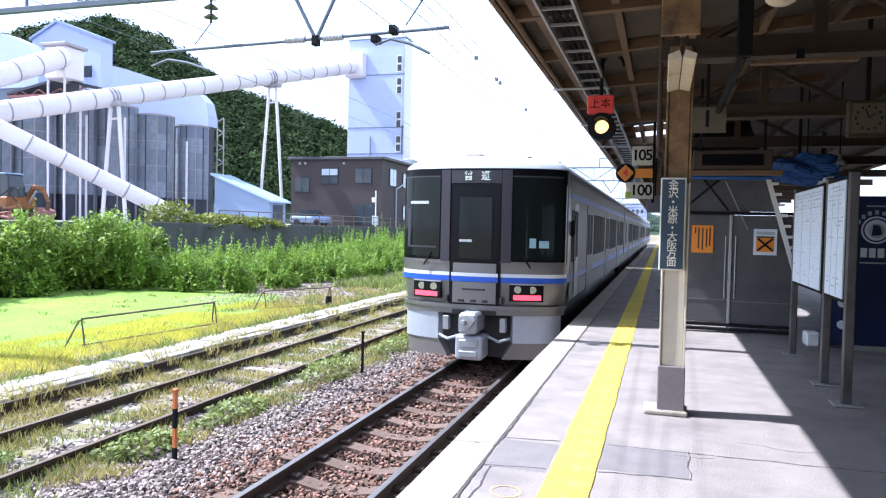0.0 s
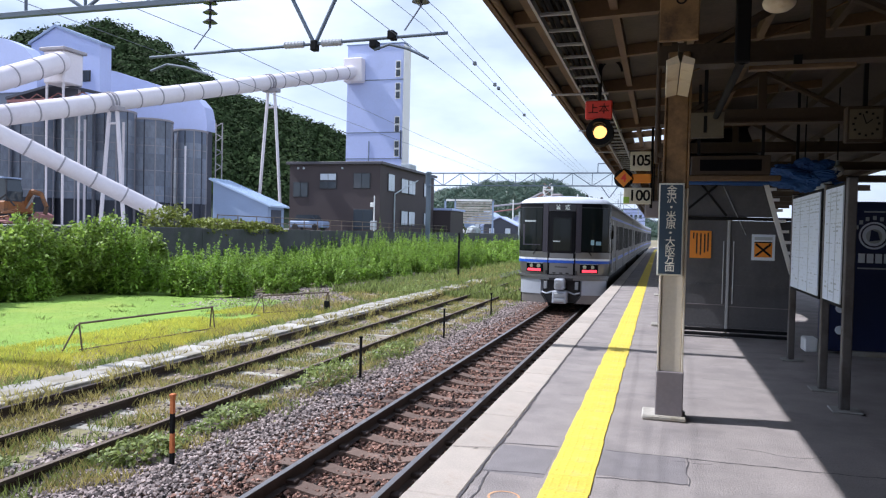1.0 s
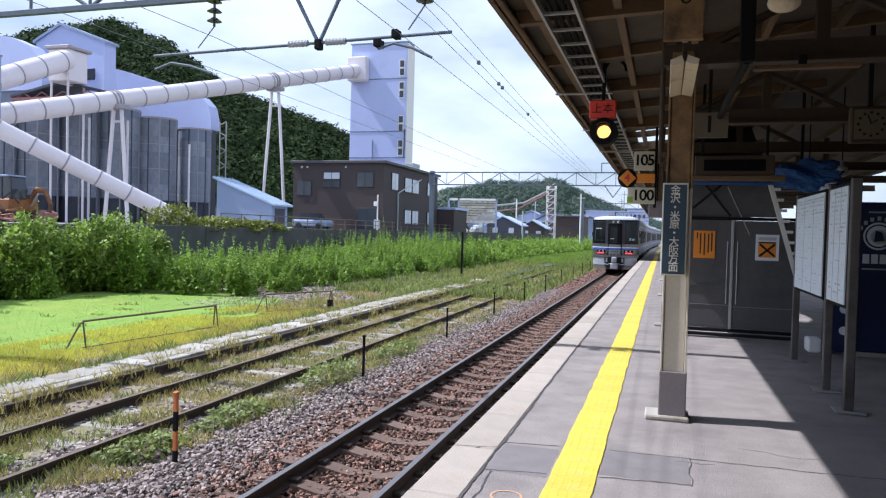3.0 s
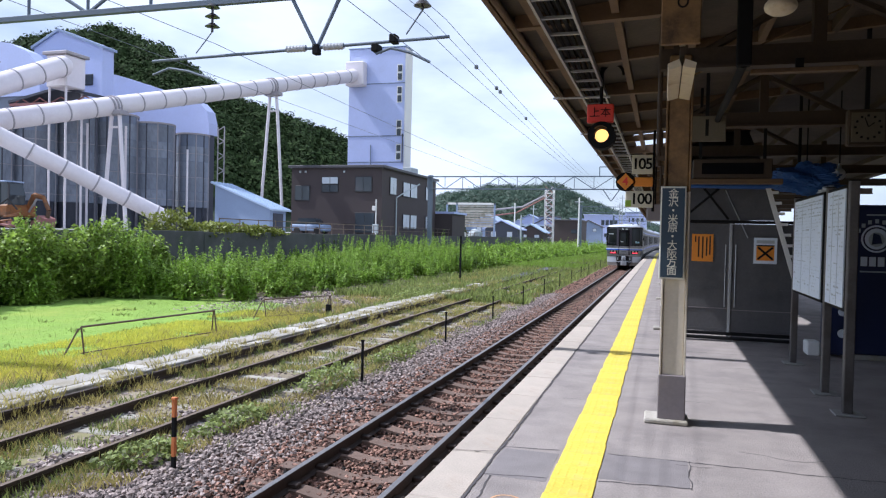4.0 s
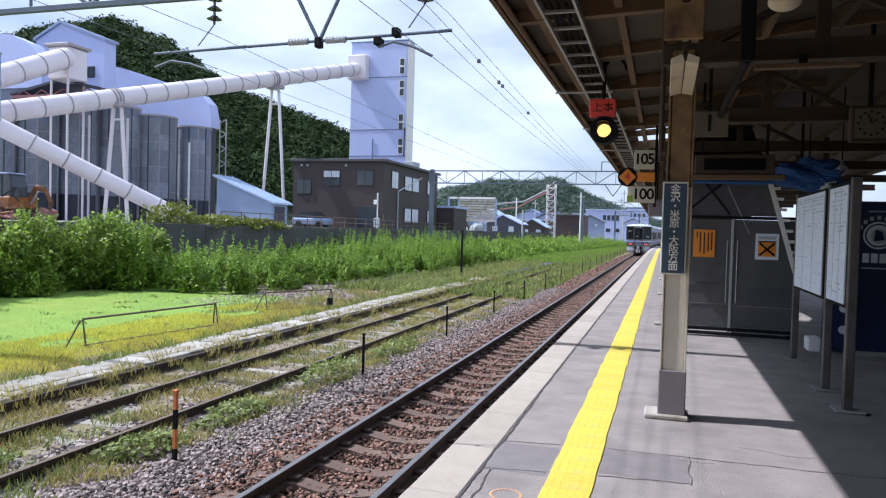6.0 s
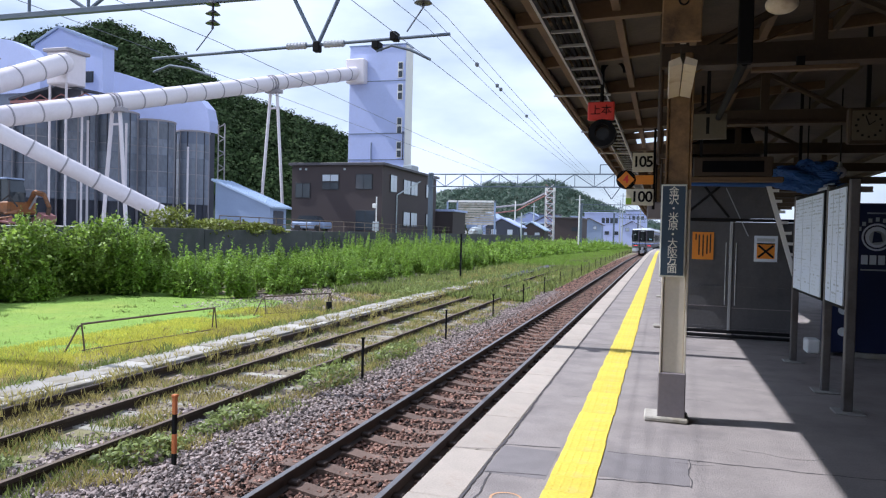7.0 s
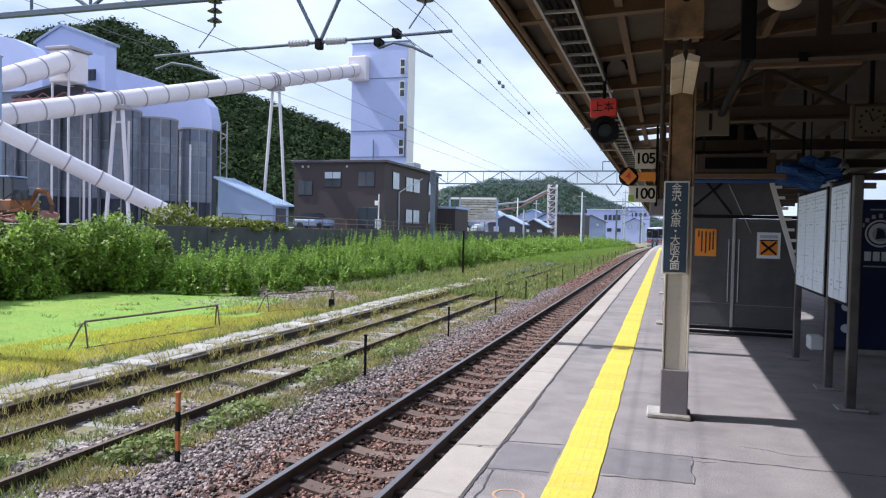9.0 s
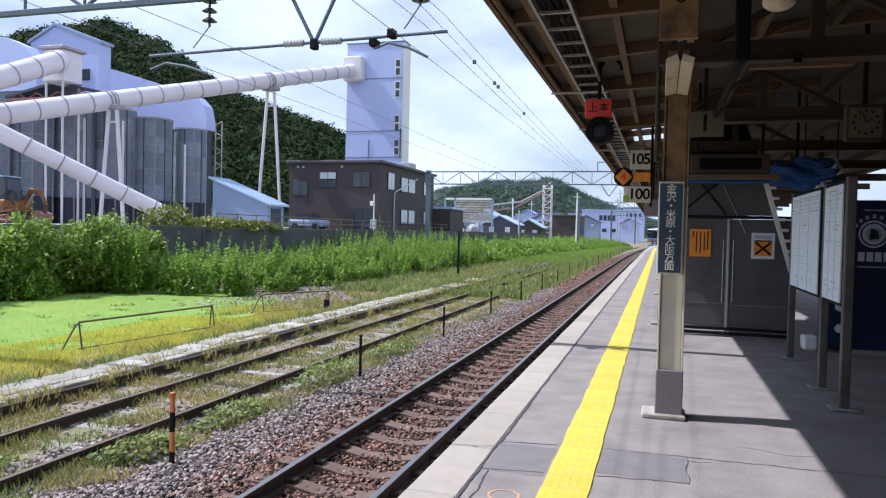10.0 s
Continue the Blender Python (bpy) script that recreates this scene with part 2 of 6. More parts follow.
    train_roof=mat("pale_roof_paint", (0.52, 0.55, 0.62), 0.5, vary=0.06, scale=2, bump=0.03),
    pillar=mat("dark_violet_grey_paint", (0.035, 0.030, 0.042), 0.4, vary=0.1, bump=0.0),
    marks=mat("pale_blue_marking", (0.30, 0.48, 0.56), 0.5, vary=0.1, bump=0.0),
    skirt_low=mat("brown_grey_skirt", (0.21, 0.19, 0.18), 0.45, 0.5, vary=0.12, bump=0.03),
    mask=mat("black_glazed_front", (0.006, 0.006, 0.008), 0.2, vary=0.1, bump=0, gloss=0.15),
    train_glass=mat("tinted_train_glass", (0.009, 0.012, 0.012), 0.06, vary=0.1, bump=0, gloss=0.25),
    side_glass=mat("dark_side_glass", (0.006, 0.007, 0.008), 0.55, vary=0.1, bump=0, gloss=0.03),
    display=mat("lit_display", (0.60, 0.66, 0.62), 0.5, vary=0.03, bump=0, emit=0.25),
    rust_red=mat("faded_red_steel", (0.30, 0.13, 0.12), 0.7, vary=0.2, bump=0.05),
    stripe_blue=mat("blue_stripe", (0.02, 0.09, 0.50), 0.4, vary=0.04, bump=0),
    stripe_white=mat("white_stripe", (0.66, 0.69, 0.74), 0.4, vary=0.04, bump=0),
    tail=mat("red_tail_lamp", (1.0, 0.06, 0.09), 0.3, vary=0.02, bump=0, emit=1.1),
    head=mat("headlamp_lens", (0.40, 0.40, 0.28), 0.15, vary=0.1, bump=0),
    skirt=mat("silver_grey_skirt", (0.42, 0.44, 0.49), 0.45, 0.3, vary=0.08, bump=0.03),
    under=mat("underframe_grime", (0.03, 0.028, 0.028), 0.8, vary=0.2, bump=0.1),
)

ORIGIN = {}


def thing(name, loc, label="", category="", group="", kind=""):
    """An empty at a thing's base; its parts are given in world metres."""
    e = new(name)
    e.empty_display_size = 0.2
    e.location = loc
    ORIGIN[e.name] = Vector(loc)
    return tagged(e, label, category, group, kind)


def part(name, bm, material, parent=None, label="", smooth=False):
    """Links a bmesh, given in world metres, as one mesh under a thing or a part."""
    me = bpy.data.meshes.new(name)
    o = ORIGIN[parent.name] if parent else Vector((0, 0, 0))
    if parent:
        bmesh.ops.translate(bm, verts=bm.verts, vec=-o)
    bmesh.ops.recalc_face_normals(bm, faces=bm.faces)
    bm.to_mesh(me)
    bm.free()
    if smooth:
        for p in me.polygons:
            p.use_smooth = True
        me.set_sharp_from_angle(angle=radians(35))
    me.materials.append(M[material])
    ob = new(name, me)
    if parent:
        ob.parent = parent
    ORIGIN[ob.name] = o
    return tagged(ob, label)


def box(x0, x1, y0, y1, z0, z1, bevel=0.0, bm=None):
    own = bmesh.new()
    bmesh.ops.create_cube(own, size=1)
    for v in own.verts:
        v.co = Vector(((x0 + x1) / 2 + v.co.x * (x1 - x0), (y0 + y1) / 2 + v.co.y * (y1 - y0), (z0 + z1) / 2 + v.co.z * (z1 - z0)))
    if bevel:
        bmesh.ops.bevel(own, geom=own.edges[:], offset=bevel, segments=1, affect="EDGES")
    return join(bm, own)


def join(bm, own):
    if bm is None:
        return own
    me = bpy.data.meshes.new("tmp")
    own.to_mesh(me)
    own.free()
    bm.from_mesh(me)
    bpy.data.meshes.remove(me)
    return bm


def tube(p, q, r0, r1=None, n=12, bm=None, caps=True):
    own = bmesh.new()
    p, q = Vector(p), Vector(q)
    d = q - p
    bmesh.ops.create_cone(own, cap_ends=caps, segments=n, radius1=r0, radius2=r0 if r1 is None else r1, depth=d.length)
    bmesh.ops.transform(own, verts=own.verts, matrix=Matrix.Translation((p + q) / 2) @ d.to_track_quat("Z", "Y").to_matrix().to_4x4())
    return join(bm, own)


def path_tube(points, r, n=8, bm=None):
    for a, b in zip(points, points[1:]):
        bm = tube(a, b, r, n=n, bm=bm)
    return bm


def prism(poly, axis, a, b, bm=None):
    """A polygon of (u, v) swept along an axis from a to b; u, v are the other two axes in order."""
    own = bmesh.new()
    def at(u, v, w):
        return {"x": (w, u, v), "y": (u, w, v), "z": (u, v, w)}[axis]
    f, g = [own.verts.new(at(u, v, a)) for u, v in poly], [own.verts.new(at(u, v, b)) for u, v in poly]
    own.faces.new(f)
    own.faces.new(g[::-1])
    for i in range(len(poly)):
        j = (i + 1) % len(poly)
        own.faces.new((f[i], f[j], g[j], g[i]))
    return join(bm, own)


def bend(y):
    """How far the line has swung to +x at y: straight to 70 m, then a curve of 1500 m radius."""
    return 0.0 if y < 70 else (y - 70) ** 2 / 3000


def along(profile, ys, closed=True):
    """A profile of (x, z) swept along the line, with its curve."""
    bm = bmesh.new()
    rings = [[bm.verts.new((x + bend(y), y, z)) for x, z in profile] for y in ys]
    m = len(profile)
    for a, b in zip(rings, rings[1:]):
        for i in range(m if closed else m - 1):
            bm.faces.new((a[i], a[(i + 1) % m], b[(i + 1) % m], b[i]))
    if closed:
        bm.faces.new(rings[0])
        bm.faces.new(rings[-1][::-1])
    return bm


def soup(name, verts, faces, material, label, category, kind="stuff", parent=None):
    me = bpy.data.meshes.new(name)
    me.from_pydata(verts if isinstance(verts, list) else verts.tolist(), [], faces if isinstance(faces, list) else faces.tolist())
    me.materials.append(M[material])
    ob = new(name, me)
    if parent:
        ob.parent = parent
        return tagged(ob, label, kind=kind)
    return tagged(ob, label, category, kind=kind)


def text(name, body, size, m, material, parent, label="", depth=0.002, bold=0.0):
    """Lettering in Blender's built-in font, as a mesh centred at the pose m."""
    cu = bpy.data.curves.new(name, "FONT")
    cu.offset = bold
    cu.body, cu.size, cu.extrude, cu.align_x, cu.align_y = body, size, depth, "CENTER", "CENTER"
    tmp = bpy.data.objects.new(name, cu)
    scene.collection.objects.link(tmp)
    dg = bpy.context.evaluated_depsgraph_get()
    me = bpy.data.meshes.new_from_object(tmp.evaluated_get(dg))
    bpy.data.objects.remove(tmp)
    bpy.data.curves.remove(cu)
    me.transform(m)
    if parent:
        me.transform(Matrix.Translation(-ORIGIN[parent.name]))
    me.materials.clear()
    me.materials.append(M[material])
    ob = new(name, me)
    ob.parent = parent
    ORIGIN[ob.name] = ORIGIN[parent.name]
    return tagged(ob, label)


LONG = [-30, 0, 10, 30, 50, 70] + list(range(80, 330, 10))
RAIL_Z = -0.87
GROUND_Z = -1.10

# ---- ground ----
gb = bmesh.new()
gx = [-2500, -400, -60, -30, -10, 10, 60, 400, 2500]
gy = [-400, -40, 0, 20, 60, 120, 300, 900, 3000]
gv = [[gb.verts.new((x, y, GROUND_Z)) for x in gx] for y in gy]
for j in range(len(gy) - 1):
    for i in range(len(gx) - 1):
        gb.faces.new((gv[j][i], gv[j][i + 1], gv[j + 1][i + 1], gv[j + 1][i]))
tagged(part("ground", gb, "soil"), "dry weedy soil between and beside the tracks", "ground", kind="structure")

# ---- platform ----
platform = thing("platform", (0, 0, 0), "grey asphalt station platform with concrete edge slabs", "platform", kind="structure")
part("surface", along([(-1.12, 0), (6.2, 0), (6.2, -0.3), (-1.12, -0.3)], LONG), "asphalt", platform)
part("platform_wall", along([(-1.36, -0.16), (6.2, -0.305), (6.2, -1.3), (-1.36, -1.3)], LONG), "concrete", platform, "dark stained concrete platform wall")

# ---- main track ----
def rail_profile(x, top):
    return [(x - 0.0325, top), (x + 0.0325, top), (x + 0.0325, top - 0.035), (x + 0.009, top - 0.05), (x + 0.009, top - 0.125),
            (x + 0.062, top - 0.15), (x - 0.062, top - 0.15), (x - 0.009, top - 0.125), (x - 0.009, top - 0.05), (x - 0.0325, top - 0.035)]


TRACK_X = -3.02
track = thing("track", (TRACK_X, 0, RAIL_Z), "railway track with rusty rails on concrete sleepers", "railway track", kind="structure")
for s in (-1, 1):
    x = TRACK_X + s * 0.566
    rail = part("rail", along(rail_profile(x, RAIL_Z - 0.004), LONG), "rail_side", track)
    part("rail_head", along([(x - 0.030, RAIL_Z), (x + 0.030, RAIL_Z), (x + 0.0315, RAIL_Z - 0.006), (x - 0.0315, RAIL_Z - 0.006)], LONG), "rail_top", rail, "polished rail head")
part("ballast_bed", along([(-5.0, GROUND_Z + 0.01), (-4.55, -1.06), (-4.0, -1.045), (-3.75, -1.085), (-1.37, -1.085), (-1.37, -1.25), (-5.0, -1.25)], LONG), "ballast_bed", track, "rust-brown ballast bed")


# ---- train ----
def nose(x, w, depth=0.60):
    """How far the bowed end stands back at x across a car of half-width w."""
    return depth * (1 - math.sqrt(max(0.0, 1 - (x / w) ** 2)))


def car_plan(inset, front, length=19.5):
    """The outline of a car seen from above, origin at the foremost point of its rear face."""
    w = 1.475 - inset
    if front:
        k = inset * 0.6
        rear = [(-w, 1.0)] + [(w * math.sin(a), k + nose(w * math.sin(a), w)) for a in [math.pi * (i / 28 - 0.5) for i in range(29)]] + [(w, 1.0)]
    else:
        rear = [(-w, 0.05), (w, 0.05)]
    return rear + [(w, length), (-w, length)]


def loft(rings):
    bm = bmesh.new()
    vs = [[bm.verts.new((x, y, z)) for x, y in ring] for ring, z in rings]
    for a, b in zip(vs, vs[1:]):
        for i in range(len(a)):
            j = (i + 1) % len(a)
            bm.faces.new((a[i], a[j], b[j], b[i]))
    bm.faces.new(vs[0][::-1])
    bm.faces.new(vs[-1])
    return bm


def wrap(z0, z1, out=0.006, x0=-1.475, x1=1.475, thick=0.05, top=None, inset=0.0):
    """A curved plate that follows the bowed rear face from x0 to x1; top: (x0, x1) of its upper edge."""
    w = 1.475 - inset
    rows = []
    for z, (a, b) in ((z0, (x0, x1)), (z1, top or (x0, x1))):
        ta, tb = math.asin(max(-1, a / w)), math.asin(min(1, b / w))
        for o in (out, out - thick):
            row = []
            for i in range(13):
                t = ta + (tb - ta) * i / 12
                row.append((w * math.sin(t) + o * math.sin(t), inset * 0.6 + nose(w * math.sin(t), w) - o * math.cos(t), z))
            rows.append(row)
    bm = bmesh.new()
    lo, li, ho, hi = [[bm.verts.new(p) for p in r] for r in rows]
    for i in range(12):
        for p, q in ((lo, ho), (hi, li), (ho, hi), (li, lo)):
            bm.faces.new((p[i], p[i + 1], q[i + 1], q[i]))
    for i in (0, 12):
        bm.faces.new((lo[i], ho[i], hi[i], li[i]))
    return bm


def train_car(tail):
    """A stainless commuter car; z = 0 is the rail's top, y = 0 its rear face."""
    car = thing("train_car", (0, 0, 0),
                "stainless commuter train tail car with black glazed front and red lamps" if tail else
                "stainless steel commuter train car with blue stripe and tinted windows", "train car", "train cars")
    body = part("body", loft([(car_plan(0.13, tail), 1.02), (car_plan(0.075, tail), 1.16), (car_plan(0.025, tail), 1.45), (car_plan(0.0, tail), 1.75), (car_plan(0.0, tail), 3.20), (car_plan(0.012, tail), 3.36), (car_plan(0.035, tail), 3.47)]), "steel", car, smooth=True)
    part("roof", loft([(car_plan(0.02, tail), 3.472), (car_plan(0.05, tail), 3.53), (car_plan(0.12, tail), 3.59), (car_plan(0.23, tail), 3.635), (car_plan(0.42, tail), 3.675), (car_plan(0.62, tail), 3.70), (car_plan(0.9, tail), 3.715)]), "train_roof", car, "pale grey roof", True)
    part("underframe", box(-1.2, 1.2, 1.4, 18.6, 0.35, 1.02), "under", car, "dark equipment under the floor")
    for y in (2.8, 16.6):
        bogie = part("bogie", box(-1.12, 1.12, y - 1.5, y + 1.5, 0.34, 0.62, 0.05), "under", car)
        for dy in (-1.05, 1.05):
            for s in (-1, 1):
                part("wheel", tube((s * 0.50, y + dy, 0.43), (s * 0.63, y + dy, 0.43), 0.43, n=20), "under", bogie)
    for y in (7.0, 11.2, 14.0):
        part("air_conditioner", box(-0.85, 0.85, y, y + 2.0, 3.64, 3.88, 0.07), "train_roof", car)
    for s in (-1, 1):
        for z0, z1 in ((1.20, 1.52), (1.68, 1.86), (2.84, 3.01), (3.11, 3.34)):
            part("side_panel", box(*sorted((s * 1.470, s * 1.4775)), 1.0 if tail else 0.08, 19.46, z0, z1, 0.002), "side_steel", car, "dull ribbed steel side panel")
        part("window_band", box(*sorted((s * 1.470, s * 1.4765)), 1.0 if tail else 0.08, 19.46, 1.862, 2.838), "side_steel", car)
        x0, x1 = sorted((s * 1.472, s * 1.482))
        part("blue_stripe", box(x0, x1, 0.60 if tail else 0.06, 19.48, 1.545, 1.66), "stripe_blue", car)
        part("eave_stripe", box(x0, x1, 1.0 if tail else 0.06, 19.48, 3.02, 3.10), "stripe_blue", car)
        for y in (3.9, 9.3, 14.7):
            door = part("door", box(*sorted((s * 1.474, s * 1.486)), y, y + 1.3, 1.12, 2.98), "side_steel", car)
            for k in (0.12, 0.72):
                part("door_window", box(*sorted((s * 1.480, s * 1.490)), y + k, y + k + 0.46, 1.92, 2.80, 0.003), "side_glass", door)
        for y in (1.15, 5.55, 7.25, 10.95, 12.65, 16.35, 17.9):
            w = 0.75 if y in (1.15,) else (1.55 if y < 17 else 1.2)
            part("side_window", box(*sorted((s * 1.474, s * 1.484)), y, y + w, 1.88, 2.82, 0.003), "side_glass", car)
    if tail:
        part("front_mask", wrap(1.90, 3.46, 0.010), "mask", car, "black glazed front panel", True)
        part("white_band", wrap(1.635, 1.695, 0.008), "stripe_white", car, "white stripe", True)
        part("blue_band", wrap(1.545, 1.633, 0.008), "stripe_blue", car, "blue stripe", True)
        part("sill_band", wrap(1.845, 1.897, 0.014), "steel", car, "", True)
        part("bumper_step", wrap(1.085, 1.15, 0.055, inset=0.06), "steel", car, "", True)
        part("bumper_lip", wrap(0.99, 1.08, 0.03, inset=0.06), "steel", car, "", True)
        dr = part("front_door", wrap(1.16, 3.18, 0.026, -0.42, 0.42), "mask", car, "black end door", True)
        part("door_lower_panel", wrap(1.18, 1.54, 0.034, -0.37, 0.37), "steel", dr, "steel lower panel", True)
        part("door_lower_panel", wrap(1.70, 1.86, 0.034, -0.37, 0.37), "steel", dr, "", True)
        part("door_stripe", wrap(1.545, 1.633, 0.036, -0.40, 0.40), "stripe_blue", dr, "", True)
        part("door_stripe", wrap(1.635, 1.695, 0.036, -0.40, 0.40), "stripe_white", dr, "", True)
        part("door_window", wrap(1.94, 2.98, 0.032, -0.28, 0.28), "train_glass", dr, "", True)
        part("window_bar", wrap(2.22, 2.26, 0.034, -0.27, -0.05), "print_grey", dr)
        for x in (-0.30, 0.285):
            part("window_gasket", wrap(1.92, 3.0, 0.036, x, x + 0.022), "black", dr)
        part("window_gasket", wrap(2.98, 3.005, 0.036, -0.30, 0.307), "black", dr)
        for a, b in ((-0.60, -0.44), (0.44, 0.60)):
            part("door_pillar", wrap(1.88, 3.44, 0.040, a, b), "pillar", car, "dark pillar beside the end door", True)
        for x in (-0.445, 0.425):
            part("door_gap", wrap(1.16, 1.88, 0.012, x, x + 0.02), "black", car)
        part("display_box", wrap(3.215, 3.43, 0.034, -0.43, 0.43), "frame_dark", car, "dark display above the end door", True)
        for x in (-0.13, 0.17):
            text("display_character", "普" if x < 0 else "通", 0.165, pose(x, -0.038, 3.325, 90), "display", car, "pale lit character on a dark display", bold=0.002)
        for a, b in ((-1.40, -0.64), (0.62, 1.40)):
            sc_ = part("windscreen", wrap(1.95, 3.32, 0.018, a, b), "train_glass", car, "", True)
            part("screen_edge", wrap(3.32, 3.345, 0.020, a, b), "frame_dark", sc_)
        part("cab_blind", wrap(2.86, 2.91, 0.021, -1.24, -0.86), "print_grey", car)
        part("cab_blind", wrap(2.10, 2.13, 0.021, -1.30, -0.70), "pillar", car)
        part("cab_frame", wrap(2.10, 2.78, 0.0205, -1.30, -1.24), "pillar", car)
        part("number_marks", wrap(2.14, 2.30, 0.021, 0.90, 1.00), "marks", car, "pale cab marking")
        part("number_marks", wrap(2.14, 2.26, 0.021, 1.05, 1.20), "marks", car)
        for s in (-1, 1):
            a, b = sorted((s * 0.60, s * 1.14))
            lamp = part("lamp_housing", wrap(1.235, 1.515, 0.016, a, b), "mask", car, "black lamp housing", True)
            part("lamp_rim", wrap(1.515, 1.532, 0.022, a, b), "skirt", lamp)
            for x in (0.74, 0.98):
                yy = nose(x, 1.475)
                part("headlamp", tube((s * x, yy - 0.03, 1.435), (s * x, yy + 0.04, 1.435), 0.062, n=16), "head", lamp)
            part("tail_lamp", wrap(1.262, 1.345, 0.024, *sorted((s * 0.66, s * 1.10))), "tail", lamp, "lit red tail lamp")
            a, b = sorted((s * 0.66, s * 1.40))
            part("skirt", wrap(0.52, 0.985, 0.0, a, b, 0.14, inset=0.07), "skirt", car, "silver-grey skirt", True)
            part("skirt_lip", wrap(0.24, 0.52, 0.0, *sorted((s * 0.48, s * 1.36)), thick=0.14, top=(a, b), inset=0.10), "skirt_low", car, "", True)
            part("hose", path_tube([(s * 0.24, 0.05, 0.62), (s * 0.45, -0.02, 0.55), (s * 0.62, 0.08, 0.60)], 0.025), "skirt", car)
            part("jumper_socket", box(s * 0.50 - 0.05, s * 0.50 + 0.05, 0.02, 0.2, 0.70, 0.94, 0.01), "galv", car)
            part("wiper", tube((s * 0.94, nose(0.94, 1.475) - 0.05, 1.80), (s * 0.80, nose(0.80, 1.475) - 0.045, 2.02), 0.014), "black", car)
            part("cab_door", box(*sorted((s * 1.474, s * 1.484)), 1.55, 2.20, 1.2, 2.95), "steel", car)
            part("cab_door_window", box(*sorted((s * 1.478, s * 1.488)), 1.63, 2.12, 1.95, 2.80), "side_glass", car)
            part("grab_rail", tube((s * 1.50, 1.48, 1.3), (s * 1.50, 1.48, 2.6), 0.014, n=6), "galv", car)
            part("mirror", box(*sorted((s * 1.49, s * 1.56)), 0.92, 1.06, 2.35, 2.62, 0.02), "black", car)
            part("jumper_cock", box(*sorted((s * 0.45, s * 0.50)), -0.03, 0.05, 1.18, 1.30, 0.01), "under", car)
        part("coupler_recess", box(-0.62, 0.62, 0.22, 0.6, 0.25, 1.06), "under", car)
        part("recess_arch", wrap(0.985, 1.06, 0.034, -0.38, 0.38, inset=0.06), "under", car)
        cp = part("coupler", box(-0.16, 0.15, -0.38, 0.3, 0.70, 1.05, 0.04), "skirt", car, "grey automatic coupler")
        part("coupler_face", prism([(-0.14, 0.78), (0.02, 0.78), (0.14, 0.94), (0.0, 1.02), (-0.14, 0.98)], "y", -0.44, -0.36), "galv", cp)
        part("coupler_cone", tube((-0.05, -0.36, 0.90), (-0.05, -0.50, 0.90), 0.07, 0.03, n=14), "galv", cp)
        part("jumper_box", box(-0.23, 0.23, -0.30, 0.2, 0.26, 0.66, 0.03), "skirt", cp)
        part("jumper_cover", box(-0.17, 0.17, -0.33, -0.28, 0.46, 0.60, 0.02), "galv", cp)
        part("jumper_cover", box(-0.17, 0.17, -0.33, -0.28, 0.30, 0.42, 0.02), "galv", cp)
        part("plate", wrap(1.40, 1.43, 0.04, -0.20, 0.20), "under", car)
        for x in (-0.22, 0.0, 0.2):
            part("latch", box(x - 0.05, x + 0.05, -0.055, -0.03, 1.20, 1.24), "under", car)
        for x, y in ((0.62, 1.5), (1.02, 2.6)):
            part("antenna", tube((x, y, 3.5), (x, y, 3.80), 0.06, 0.04, n=8), "under", car)
        part("whistle_cover", box(-0.55, -0.2, 1.2, 1.7, 3.62, 3.84, 0.05), "grey_paint", car)
    return car


TAIL = train_car(True)
CARS = [TAIL]
second = train_car(False)
CARS.append(second)
for _ in range(2):
    CARS.append(copy_thing(second, Matrix.Identity(4)))

# rear face of the train along the line, by the second
RUN = [(0.0, 12.2), (0.5, 17.9), (1.0, 23.6), (1.5, 29.4), (2.0, 35.5), (2.5, 41.6), (3.2, 51.0), (4.0, 62.3), (4.5, 69.6), (5.0, 76.6),
       (5.5, 83.6), (6.2, 93.4), (7.0, 104.6), (7.5, 111.8), (8.0, 119.0), (8.5, 126.4), (9.0, 134.0), (9.5, 141.8), (10.0, 149.6)]
SIGNAL_DISC = None


def motions():
    for i, car in enumerate(CARS):
        rows = []
        for t, y in RUN:
            a = y - 0.42 + 20.0 * i
            turn = math.degrees(math.atan2(bend(a + 17) - bend(a + 3), 14.0))
            rows.append((t, pose(TRACK_X + bend(a + 3) - (3 / 14) * (bend(a + 17) - bend(a + 3)), a, RAIL_Z, 0, 0, -turn)))
        walk(car, rows)
    # Half turn before 7 s shows the dark face in place of switching off.
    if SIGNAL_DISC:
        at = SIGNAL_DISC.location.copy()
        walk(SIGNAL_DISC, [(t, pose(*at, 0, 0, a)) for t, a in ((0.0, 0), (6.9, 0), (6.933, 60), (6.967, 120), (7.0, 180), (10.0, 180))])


# ---- canopy ----
ROOF_Y = (-22.0, 74.0)
canopy = thing("canopy", (0, 0, 3.6), "brown timber and steel platform canopy with sheet roof", "canopy", kind="structure")


def roof_z(x):
    return 3.64 + 0.09 * (x + 1.38) if x < 2.2 else 3.962 - 0.09 * (x - 2.2)


def deck(x0, x1, y0, y1):
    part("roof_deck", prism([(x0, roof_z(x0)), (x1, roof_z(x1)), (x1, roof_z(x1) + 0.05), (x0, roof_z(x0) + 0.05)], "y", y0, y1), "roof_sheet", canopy)


